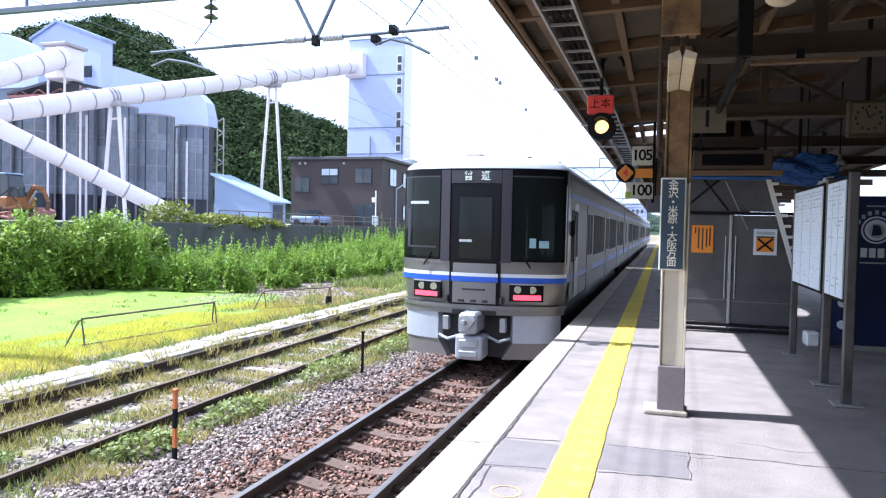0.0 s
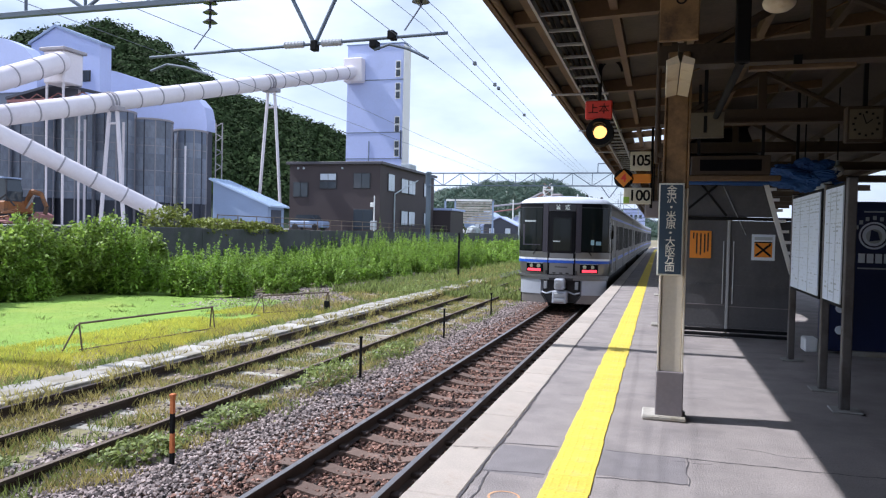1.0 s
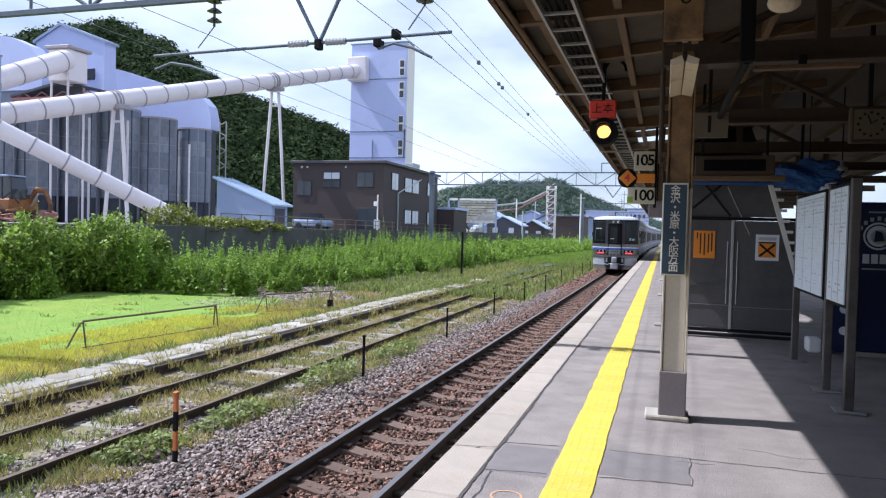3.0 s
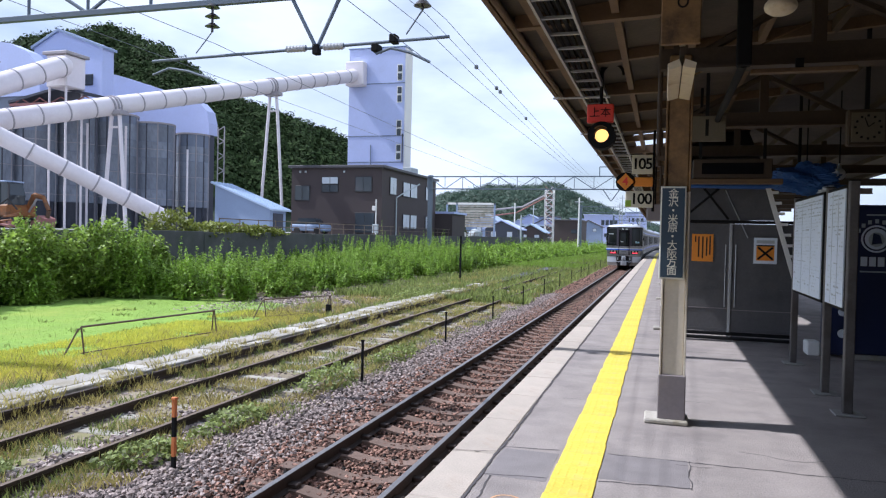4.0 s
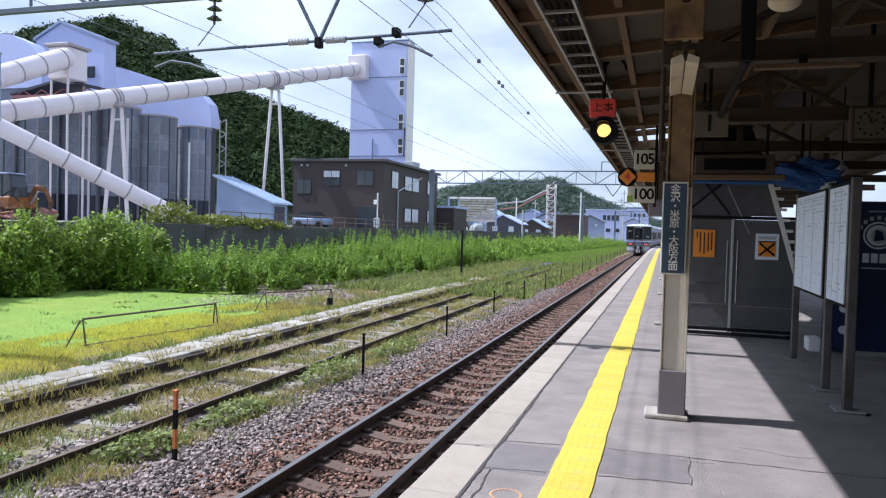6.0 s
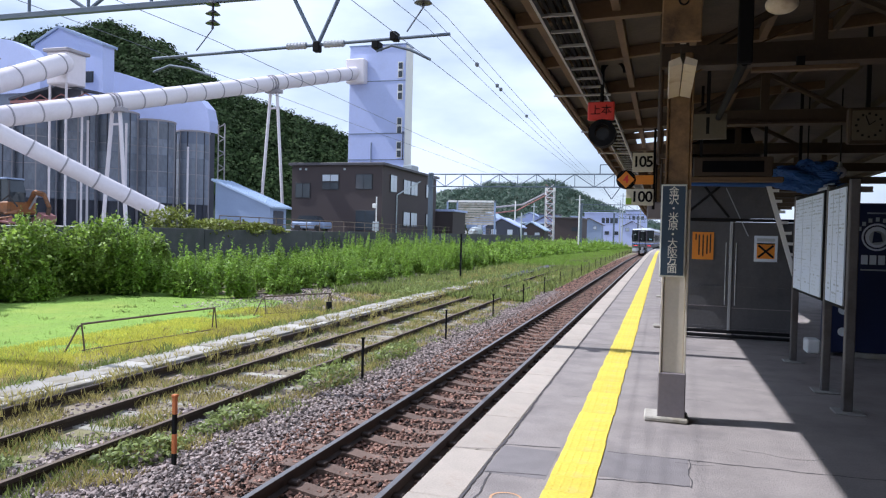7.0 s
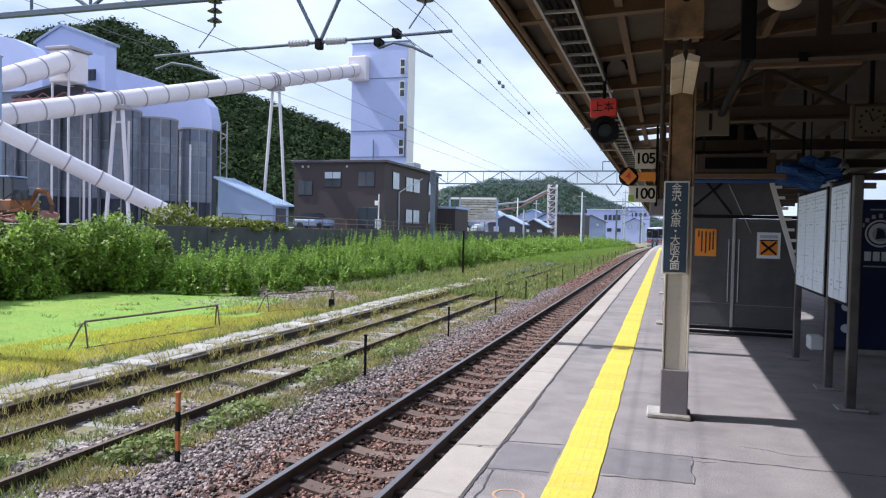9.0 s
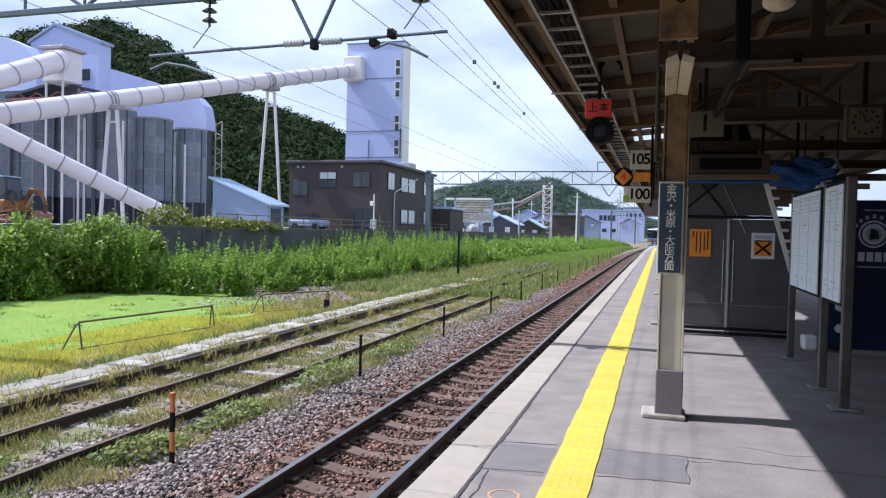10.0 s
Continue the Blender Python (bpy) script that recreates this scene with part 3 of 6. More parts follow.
deck(-1.40, -0.62, *ROOF_Y)
deck(-0.62, 0.22, ROOF_Y[0], 15.0)      # a lost sheet leaves a gap up to 17.5
deck(-0.62, 0.22, 17.5, ROOF_Y[1])
deck(0.22, 2.2, *ROOF_Y)
deck(2.2, 6.0, *ROOF_Y)
part("fascia", box(-1.45, -1.405, *ROOF_Y, 3.50, 3.70), "tan_wood", canopy, "faded timber fascia board")
part("gutter", tube((-1.37, ROOF_Y[0], 3.53), (-1.37, ROOF_Y[1], 3.53), 0.03), "tan_wood", canopy, "faded gutter pipe")
BEAMS = [6.62 + 3.4 * k for k in range(-4, 20)]
for y in BEAMS:
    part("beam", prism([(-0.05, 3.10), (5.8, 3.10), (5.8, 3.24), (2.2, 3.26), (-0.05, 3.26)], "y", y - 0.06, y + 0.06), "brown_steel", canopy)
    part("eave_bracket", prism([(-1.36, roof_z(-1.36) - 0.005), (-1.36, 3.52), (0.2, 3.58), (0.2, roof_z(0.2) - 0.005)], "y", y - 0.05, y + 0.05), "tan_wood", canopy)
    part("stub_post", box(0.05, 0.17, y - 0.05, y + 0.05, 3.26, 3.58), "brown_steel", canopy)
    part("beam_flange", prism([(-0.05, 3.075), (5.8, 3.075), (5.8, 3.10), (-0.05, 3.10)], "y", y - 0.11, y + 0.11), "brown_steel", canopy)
    for x in (1.2, 3.2):
        part("king_post", box(x - 0.05, x + 0.05, y - 0.05, y + 0.05, 3.24, roof_z(x) - 0.12), "brown_steel", canopy)
    part("brace", tube((0.25, y, 3.2), (1.2, y, roof_z(1.2) - 0.14), 0.035, n=6), "brown_steel", canopy)
    part("brace", tube((2.2, y, 3.2), (1.2, y, roof_z(1.2) - 0.14), 0.035, n=6), "brown_steel", canopy)
for y in [b + 1.7 for b in BEAMS]:
    part("rafter", prism([(-1.38, roof_z(-1.38) - 0.12), (-1.38, roof_z(-1.38) - 0.004), (2.2, roof_z(2.2) - 0.004), (2.2, roof_z(2.2) - 0.12)], "y", y - 0.04, y + 0.04), "tan_wood", canopy)
for x in (-1.15, -0.45, 0.25, 0.95, 1.65, 2.4, 3.2, 4.0, 4.8, 5.6):
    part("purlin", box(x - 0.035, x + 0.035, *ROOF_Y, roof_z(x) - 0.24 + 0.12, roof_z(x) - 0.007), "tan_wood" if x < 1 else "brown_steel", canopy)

# Added wall, out of view: keeps side light from under the canopy.
wallr = thing("wall_east", (6.3, 0, 0), "unseen added wall that blocks light from the far side of the platform", "wall", kind="structure")
part("boarding", box(6.05, 6.25, -22, 19, 0, 3.62), "brown_steel", wallr)
# Added wall, unseen behind the camera: closes the platform's end to light.
wallb = thing("wall_south", (2.5, -22, 0), "unseen added wall that closes off light behind the camera", "wall", kind="structure")
part("boarding", box(-1.2, 6.04, -22.2, -22.02, 0, 3.6), "brown_steel", wallb)

# cable ladder that hangs beneath the canopy's edge
ladder = thing("cable_ladder", (-0.92, 20, 3.5), "grey steel cable ladder hung beneath the canopy edge", "cable ladder")
for x in (-1.06, -0.76):
    part("side_rail", box(x - 0.012, x + 0.012, 1.0, 40, 3.46, 3.53), "galv", ladder)
for i in range(76):
    y = 1.1 + i * 0.51
    part("rung", box(-1.06, -0.76, y - 0.015, y + 0.015, 3.475, 3.50), "galv", ladder)
for y in (9.62, 13.0, 16.4):
    part("hanger_strap", box(-1.44, -0.70, y - 0.03, y + 0.03, 3.445, 3.462), "galv", ladder)
for i, (x, r) in enumerate(((-1.0, 0.018), (-0.95, 0.025), (-0.88, 0.02), (-0.82, 0.022))):
    part("cable", tube((x, 1, 3.51 + r), (x, 40, 3.51 + r), r, n=6), "black", ladder)


# ---- columns ----
def column(y, first):
    c = thing("column", (0.12, y, 0), "cream painted steel canopy column with a grey foot on a concrete plinth", "column", "canopy columns")
    part("shaft", box(0.022, 0.208, y - 0.09, y + 0.09, 0.42, 2.02, 0.012), "cream", c)
    part("upper_shaft", box(0.022, 0.208, y - 0.09, y + 0.09, 2.021, 3.20, 0.012), "rust_paint", c, "rust-brown painted upper shaft")
    for x in (0.014, 0.216):
        part("flange", box(x - 0.008, x + 0.008, y - 0.11, y + 0.11, 0.40, 2.02, 0.003), "cream", c)
        part("upper_flange", box(x - 0.008, x + 0.008, y - 0.11, y + 0.11, 2.021, 3.08, 0.003), "rust_paint", c)
    part("foot", box(0.0, 0.23, y - 0.115, y + 0.115, 0.03, 0.43, 0.008), "grey_paint", c, "dark grey painted foot")
    part("plinth", box(-0.11, 0.26, y - 0.15, y + 0.16, 0.002, 0.045, 0.012), "pale_concrete", c, "pale concrete plinth")
    part("drainpipe", tube((-0.05, y + 0.02, 2.25), (-0.05, y + 0.02, 3.7), 0.022, n=10), "brown_steel", c)
    part("pipe_clip", box(-0.07, 0.02, y, y + 0.04, 2.3, 2.34), "brown_steel", c)
    return c


col = column(6.62, True)
for y in BEAMS:
    if abs(y - 6.62) > 1 and (y > 5 or y < -4) and round((y - 6.62) / 3.4) % 2 == 0:
        copy_thing(col, pose(0.12, y, 0))

# ---- direction sign on the column ----
sg = thing("direction_sign", (0.08, 6.46, 1.66), "narrow navy sign with cream vertical lettering on the column", "sign")
part("panel", box(-0.02, 0.19, 6.455, 6.485, 1.265, 2.06, 0.004), "sign_cream", sg)
part("face", box(-0.008, 0.178, 6.449, 6.456, 1.28, 2.045), "sign_navy", sg)
for i, ch in enumerate("金沢・米原・大阪方面"):
    text("character", ch, 0.086, pose(0.085, 6.447, 1.995 - i * 0.0735, 90), "sign_cream", sg, bold=0.0006)

# ---- twin lamp and board hung before the column ----
lt = thing("strip_lamp", (0.10, 5.7, 2.95), "white twin-winged strip lamp on a rusty bracket beneath the canopy", "lamp")
for s in (-1, 1):
    part("reflector_wing", prism([(0.10 + s * 0.004, 2.80), (0.10 + s * 0.02, 2.85), (0.10 + s * 0.095, 2.82), (0.10 + s * 0.088, 2.78)], "y", 5.22, 6.40), "lamp_cream", lt)
part("spine", box(0.085, 0.115, 5.25, 6.40, 2.88, 2.94), "brown_steel", lt)
part("hanger", box(0.08, 0.12, 5.36, 5.40, 2.98, 3.80), "cream", lt)
hb = thing("hanging_board", (0.08, 5.0, 3.1), "worn tan board with a dark round figure, hung from the canopy", "sign")
part("board", box(-0.045, 0.205, 4.98, 5.02, 2.89, 3.80, 0.006), "old_board", hb)
ring = bmesh.new()
for k in range(24):
    a, b = 2 * math.pi * k / 24, 2 * math.pi * (k + 1) / 24
    tube((0.09 + 0.03 * math.cos(a), 4.977, 3.165 + 0.035 * math.sin(a)), (0.09 + 0.03 * math.cos(b), 4.977, 3.165 + 0.035 * math.sin(b)), 0.006, n=6, bm=ring)
part("figure", ring, "black", hb)
pl = thing("pendant_lamp", (0.68, 5.0, 3.1), "white dome pendant lamp beneath the canopy", "lamp")
dome = bmesh.new()
bmesh.ops.create_uvsphere(dome, u_segments=20, v_segments=10, radius=0.10)
bmesh.ops.scale(dome, verts=dome.verts, vec=(1, 1, 0.6))
bmesh.ops.translate(dome, verts=dome.verts, vec=(0.68, 5.0, 3.10))
part("shade", dome, "lamp_cream", pl, smooth=True)
part("stem", tube((0.68, 5.0, 3.13), (0.68, 5.0, 3.84), 0.012), "black", pl)
bl = thing("batten_lamp", (1.05, 6.45, 3.0), "pale batten lamp under a canopy beam", "lamp")
part("tray", box(0.66, 1.45, 6.40, 6.48, 2.985, 3.02, 0.005), "tan_wood", bl)
part("holder", box(1.0, 1.06, 6.42, 6.46, 3.02, 3.10), "black", bl)
hp = thing("hanging_conduit", (0.58, 6.2, 3.0), "black steel conduit that drops from the canopy roof", "conduit")
part("drop", box(0.53, 0.64, 6.15, 6.25, 3.0, 3.82, 0.01), "black", hp)
part("run", tube((0.585, 6.2, 3.02), (0.585, 9.8, 3.02), 0.034), "black", hp)
tr = thing("tie_rod", (1.1, 6.1, 3.2), "thin pale steel tie rod beneath the canopy", "rod")
part("rod", tube((0.19, 6.60, 3.02), (1.79, 7.66, 3.935), 0.007, n=6), "old_board", tr)

# ---- departure signal ----
sig = thing("signal_lamp", (-0.745, 9.0, 2.88), "black round departure lamp under a red plate, hung from the canopy", "signal")
part("red_plate", box(-0.925, -0.605, 8.97, 9.06, 3.02, 3.245, 0.012), "red", sig, "red enamel plate with black characters")
text("characters", "上本", 0.13, pose(-0.765, 8.967, 3.135, 90), "black", sig)
drum = bmesh.new()
N = 32
for k in range(N):
    a, b = 2 * math.pi * k / N, 2 * math.pi * (k + 1) / N
    def rim(r, y, t):
        return drum.verts.new((-0.745 + r * math.cos(t), y, 2.865 + r * math.sin(t)))
    drum.faces.new((rim(0.165, 8.96, a), rim(0.165, 8.96, b), rim(0.165, 9.18, b), rim(0.165, 9.18, a)))
    drum.faces.new((rim(0.165, 8.96, a), rim(0.165, 8.96, b), rim(0.088, 8.96, b), rim(0.088, 8.96, a)))
    drum.faces.new((rim(0.088, 8.96, a), rim(0.088, 8.96, b), rim(0.088, 9.10, b), rim(0.088, 9.10, a)))
    drum.faces.new((rim(0.165, 9.18, a), rim(0.165, 9.18, b), rim(0.0, 9.18, b)))
bmesh.ops.remove_doubles(drum, verts=drum.verts, dist=0.0005)
part("drum", drum, "black", sig)
hood = bmesh.new()
for k in range(4, 13):
    a, b = math.pi * (k - 0.5) / 16 - 0.0, math.pi * (k + 0.5) / 16
    v = [hood.verts.new((-0.745 + 0.10 * math.cos(t), y, 2.865 + 0.10 * math.sin(t))) for t, y in ((a, 8.96), (b, 8.96), (b, 8.84), (a, 8.84))]
    hood.faces.new(v)
part("hood", hood, "black", sig)
part("hanger", tube((-0.76, 9.02, 3.24), (-0.76, 9.02, 3.71), 0.022), "black", sig)
part("cable_loop", path_tube([(-0.76 + 0.13 * (1 - math.cos(a)), 9.04, 3.60 + 0.14 * math.sin(a)) for a in [math.pi * k / 10 for k in range(11)]], 0.018), "black", sig)
# Added flip disc: glowing amber front, dark back for the lamp when off.
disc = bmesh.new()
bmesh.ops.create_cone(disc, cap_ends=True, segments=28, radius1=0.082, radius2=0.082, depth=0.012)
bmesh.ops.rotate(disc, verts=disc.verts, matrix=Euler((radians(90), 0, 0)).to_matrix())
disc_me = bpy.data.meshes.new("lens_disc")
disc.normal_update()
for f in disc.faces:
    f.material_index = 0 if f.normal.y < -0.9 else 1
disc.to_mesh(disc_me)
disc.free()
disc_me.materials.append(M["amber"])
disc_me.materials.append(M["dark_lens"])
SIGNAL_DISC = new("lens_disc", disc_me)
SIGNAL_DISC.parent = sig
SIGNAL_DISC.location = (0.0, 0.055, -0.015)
tagged(SIGNAL_DISC, "added disc that turns its dark face out for the lamp going off")

# ---- speed signs ----
sp = thing("speed_signs", (-0.35, 14.5, 2.5), "cream speed plates with black figures beside an orange plate", "sign")
part("bracket", tube((-0.19, 14.56, 2.15), (-0.19, 14.56, 3.76), 0.025), "black", sp)
p105 = part("upper_plate", box(-0.60, -0.21, 14.48, 14.51, 2.87, 3.245, 0.01), "sign_board", sp)
for k, ch in enumerate("105"):
    text("figure", ch, 0.29, pose(-0.53 + 0.125 * k, 14.475, 3.06, 90), "black", p105, bold=0.006)
p100 = part("lower_plate", box(-0.71, -0.19, 14.48, 14.51, 2.22, 2.54, 0.01), "sign_board", sp)
for k, ch in enumerate("100"):
    text("figure", ch, 0.29, pose(-0.545 + 0.135 * k, 14.475, 2.38, 90), "black", p100, bold=0.006)
part("lower_tab", box(-0.71, -0.6, 14.474, 14.479, 2.24, 2.36), "weed", p100)
part("orange_plate", box(-0.58, -0.20, 14.49, 14.52, 2.63, 2.81, 0.01), "orange", sp)
d4 = part("diamond_back", tube((-0.715, 14.49, 2.72), (-0.715, 14.52, 2.72), 0.19, n=12), "black", sp)
part("diamond", tube((-0.715, 14.47, 2.72), (-0.715, 14.492, 2.72), 0.165, n=4), "orange", d4)
text("figure", "4", 0.21, pose(-0.715, 14.465, 2.72, 90), "red", d4, bold=0.006)
spk = thing("loudspeaker", (-0.15, 20, 2.4), "dark loudspeaker box hung beneath the canopy", "loudspeaker")
part("cabinet", box(-0.42, 0.0, 20, 20.4, 2.10, 2.55, 0.03), "grey_paint", spk)
part("bracket", box(-0.22, -0.18, 20.1, 20.2, 2.5, 3.78), "black", spk)

# ---- platform number, display, clock ----
nb = thing("platform_number_plate", (0.47, 9.0, 2.9), "cream plate darkened for canopy shade, with a black figure", "sign")
part("plate", box(0.26, 0.68, 8.99, 9.02, 2.77, 3.07, 0.006), "shaded_plate", nb)
text("figure", "1", 0.27, pose(0.47, 8.985, 2.92, 90), "black", nb, bold=0.005)
part("hanger", box(0.45, 0.49, 9.0, 9.015, 3.07, 3.82), "black", nb)
led = thing("display_panel", (0.93, 11, 2.6), "dark unlit departure display in a cream frame", "display")
part("frame", box(0.40, 1.46, 11.0, 11.14, 2.50, 2.78, 0.012), "brown_steel", led)
part("screen", box(0.52, 1.34, 10.985, 11.0, 2.56, 2.72), "mask", led)
part("ledge", box(0.20, 1.60, 10.98, 11.12, 2.42, 2.495, 0.01), "tan_wood", led)
for x in (0.50, 1.36):
    part("hanger", box(x - 0.02, x + 0.02, 11.05, 11.09, 2.78, roof_z(x) + 0.01), "black", led)
ck = thing("clock", (2.03, 8.5, 2.82), "square station clock, pale face darkened for shade, in a dark case", "clock")
part("case", box(1.84, 2.22, 8.5, 8.62, 2.64, 3.02, 0.015), "brown_steel", ck)
# Face takes the plate colour with canopy shade mixed in.
part("face", box(1.875, 2.185, 8.49, 8.5, 2.675, 2.985), "shaded_plate", ck)
for k in range(12):
    a = math.pi * k / 6
    part("hour_mark", box(2.03 + 0.12 * math.sin(a) - 0.011, 2.03 + 0.12 * math.sin(a) + 0.011, 8.484, 8.49, 2.83 + 0.12 * math.cos(a) - 0.011, 2.83 + 0.12 * math.cos(a) + 0.011), "black", ck)
part("hour_hand", prism([(2.024, 2.83), (2.036, 2.83), (2.09, 2.87), (2.085, 2.88)], "y", 8.482, 8.488), "black", ck)
part("minute_hand", prism([(2.024, 2.83), (2.036, 2.83), (2.00, 2.93), (1.99, 2.928)], "y", 8.478, 8.482), "black", ck)
part("hanger", box(2.01, 2.05, 8.54, 8.58, 3.02, 3.97), "black", ck)
# White globes added to stand in for bright sky glimpsed through gaps.
for x, y, z in ((2.10, 12.2, 2.58), (2.55, 12.2, 2.66)):
    gl = thing("globe_lamp", (x, y, z), "small white globe added for a bright spot of sky", "lamp", "globe lamps")
    sphere = bmesh.new()
    bmesh.ops.create_uvsphere(sphere, u_segments=16, v_segments=10, radius=0.09)
    bmesh.ops.translate(sphere, verts=sphere.verts, vec=(x, y, z))
    part("globe", sphere, "white_paint", gl, smooth=True)
    part("neck", tube((x, y, z + 0.07), (x, y, z + 0.16), 0.035, 0.02), "galv", gl)
    part("stem", tube((x, y, z + 0.15), (x, y, 3.97), 0.01), "black", gl)

# ---- gate across the platform ----
gt = thing("steel_gate", (1.2, 12.3, 0), "dark grey sheet steel gate with two leaves beneath a stair", "gate")
for x0, x1 in ((0.24, 1.035), (1.065, 1.98)):
    leaf = part("leaf", box(x0, x1, 12.30, 12.335, 0.16, 1.88, 0.004), "gate", gt)
    for a, b, c, d in ((x0, x1, 0.16, 0.21), (x0, x1, 0.82, 0.85), (x0, x1, 1.83, 1.88)):
        part("rib", box(a, b, 12.285, 12.30, c, d), "gate", leaf)
for x in (0.22, 1.05, 1.99):
    part("post", box(x - 0.022, x + 0.022, 12.27, 12.345, 0.0, 1.93, 0.004), "galv" if x == 1.05 else "grey_paint", gt)
part("top_rail", box(0.2, 2.02, 12.26, 12.34, 1.885, 1.935, 0.005), "black", gt)
part("bottom_rail", box(0.2, 2.0, 12.22, 12.34, 0.03, 0.075, 0.006), "black", gt)
part("bottom_rail", box(0.2, 2.0, 12.24, 12.34, 0.10, 0.15, 0.006), "black", gt)
part("upper_sheet", prism([(0.2, 1.94), (1.70, 1.94), (1.53, 2.44), (0.2, 2.44)], "y", 12.31, 12.34), "gate", gt)
part("stay", tube((0.30, 12.2, 1.95), (0.85, 12.2, 2.44), 0.018, n=8), "black", gt)
part("stay", tube((0.95, 12.28, 2.42), (1.30, 12.28, 1.66), 0.008, n=6), "galv", gt)
stringer = part("stair_edge", prism([(1.525, 2.46), (1.60, 2.46), (2.02, 1.0), (1.955, 1.0)], "y", 12.20, 12.235), "white_paint", gt, "white sloping stair edge")
for k in range(9):
    u = k / 8.5
    xs, zs = 1.585 + 0.42 * u, 2.40 - 1.40 * u
    part("tread_end", box(xs, xs + 0.13, 12.205, 12.23, zs - 0.045, zs), "white_paint", stringer)
for x0, x1, z in ((0.26, 1.02, 0.52), (1.08, 1.96, 0.50)):
    part("kick_dent", box(x0, x1, 12.292, 12.299, z, z + 0.012), "grey_paint", gt)
for x in (0.98, 1.13):
    part("drop_bolt", tube((x, 12.285, 0.55), (x, 12.285, 1.55), 0.009, n=6), "galv", gt)
part("stay", tube((1.0, 12.20, 1.95), (0.62, 12.20, 2.44), 0.018, n=8), "black", gt)
pa = thing("orange_notice", (0.63, 12.28, 1.48), "orange notice with dark vertical writing on the gate", "poster")
part("sheet", box(0.465, 0.79, 12.274, 12.282, 1.27, 1.71), "orange", pa)
for k, (x, z0, z1) in enumerate(((0.74, 1.38, 1.68), (0.69, 1.36, 1.66), (0.63, 1.32, 1.67), (0.57, 1.34, 1.67), (0.52, 1.58, 1.68))):
    part("writing", box(x - 0.011, x + 0.011, 12.270, 12.274, z0, z1), "brown_steel", pa)
pb = thing("warning_notice", (1.56, 12.28, 1.47), "white notice with an orange and black crossed picture on the gate", "poster")
part("sheet", box(1.39, 1.73, 12.274, 12.282, 1.26, 1.67), "paper", pb)
part("picture", box(1.43, 1.69, 12.270, 12.274, 1.31, 1.54), "orange", pb)
for p, q in (((1.45, 1.33), (1.67, 1.52)), ((1.45, 1.52), (1.67, 1.33))):
    part("cross", tube((p[0], 12.268, p[1]), (q[0], 12.268, q[1]), 0.016, n=6), "black", pb)
part("heading", box(1.43, 1.69, 12.270, 12.274, 1.58, 1.63), "print_grey", pb)
part("border", box(1.43, 1.69, 12.268, 12.272, 1.535, 1.555), "black", pb)

# stair underside and blue wrapped bundle behind the gate
st = thing("overbridge_stair", (1.2, 14, 2.4), "dark steel stair that climbs beyond the gate", "stair")
part("flight", prism([(12.5, 2.46), (12.5, 2.62), (17.5, 4.6), (17.5, 4.4)], "x", 0.2, 1.6), "gate", st)
bt = thing("blue_sheet_bundle", (2.05, 12.0, 2.5), "crumpled blue sheet wrapped round a bar beneath the canopy", "tarpaulin")
bun = bmesh.new()
bmesh.ops.create_icosphere(bun, subdivisions=5, radius=1)
for v in bun.verts:
    k = 1 + 0.55 * noise.noise(v.co * 1.7) + 0.22 * abs(noise.noise(v.co * 6.0)) + 0.10 * noise.noise(v.co * 14)
    v.co = Vector((2.10 + v.co.x * 0.44 * k, 12.0 + v.co.y * 0.17 * k, 2.58 + v.co.z * 0.20 * k))
part("sheet", bun, "blue", bt)
# White lumps added as highlights on the blue sheet.
for x, z, w in ((2.30, 2.41, 0.11), (2.42, 2.62, 0.06)):
    fold = bmesh.new()
    bmesh.ops.create_icosphere(fold, subdivisions=3, radius=1)
    for v in fold.verts:
        k = 1 + 0.6 * noise.noise(v.co * 2.1 + Vector((x * 9, 0, 0)))
        v.co = Vector((x + v.co.x * w * k, 11.88 + v.co.y * 0.05 * k, z + v.co.z * 0.05 * k + 0.3 * v.co.x * w))
    part("white_fold", fold, "paper", bt, "white lump that stands in for a highlight on the sheet")
part("bar", tube((0.2, 12.05, 2.46), (2.7, 12.05, 2.46), 0.028), "blue", bt)
part("fold", prism([(0.3, 2.44), (1.5, 2.42), (1.55, 2.49), (0.3, 2.50)], "y", 12.06, 12.12), "blue", bt)
part("hanger", box(1.94, 1.98, 11.98, 12.02, 2.6, 3.95), "black", bt)

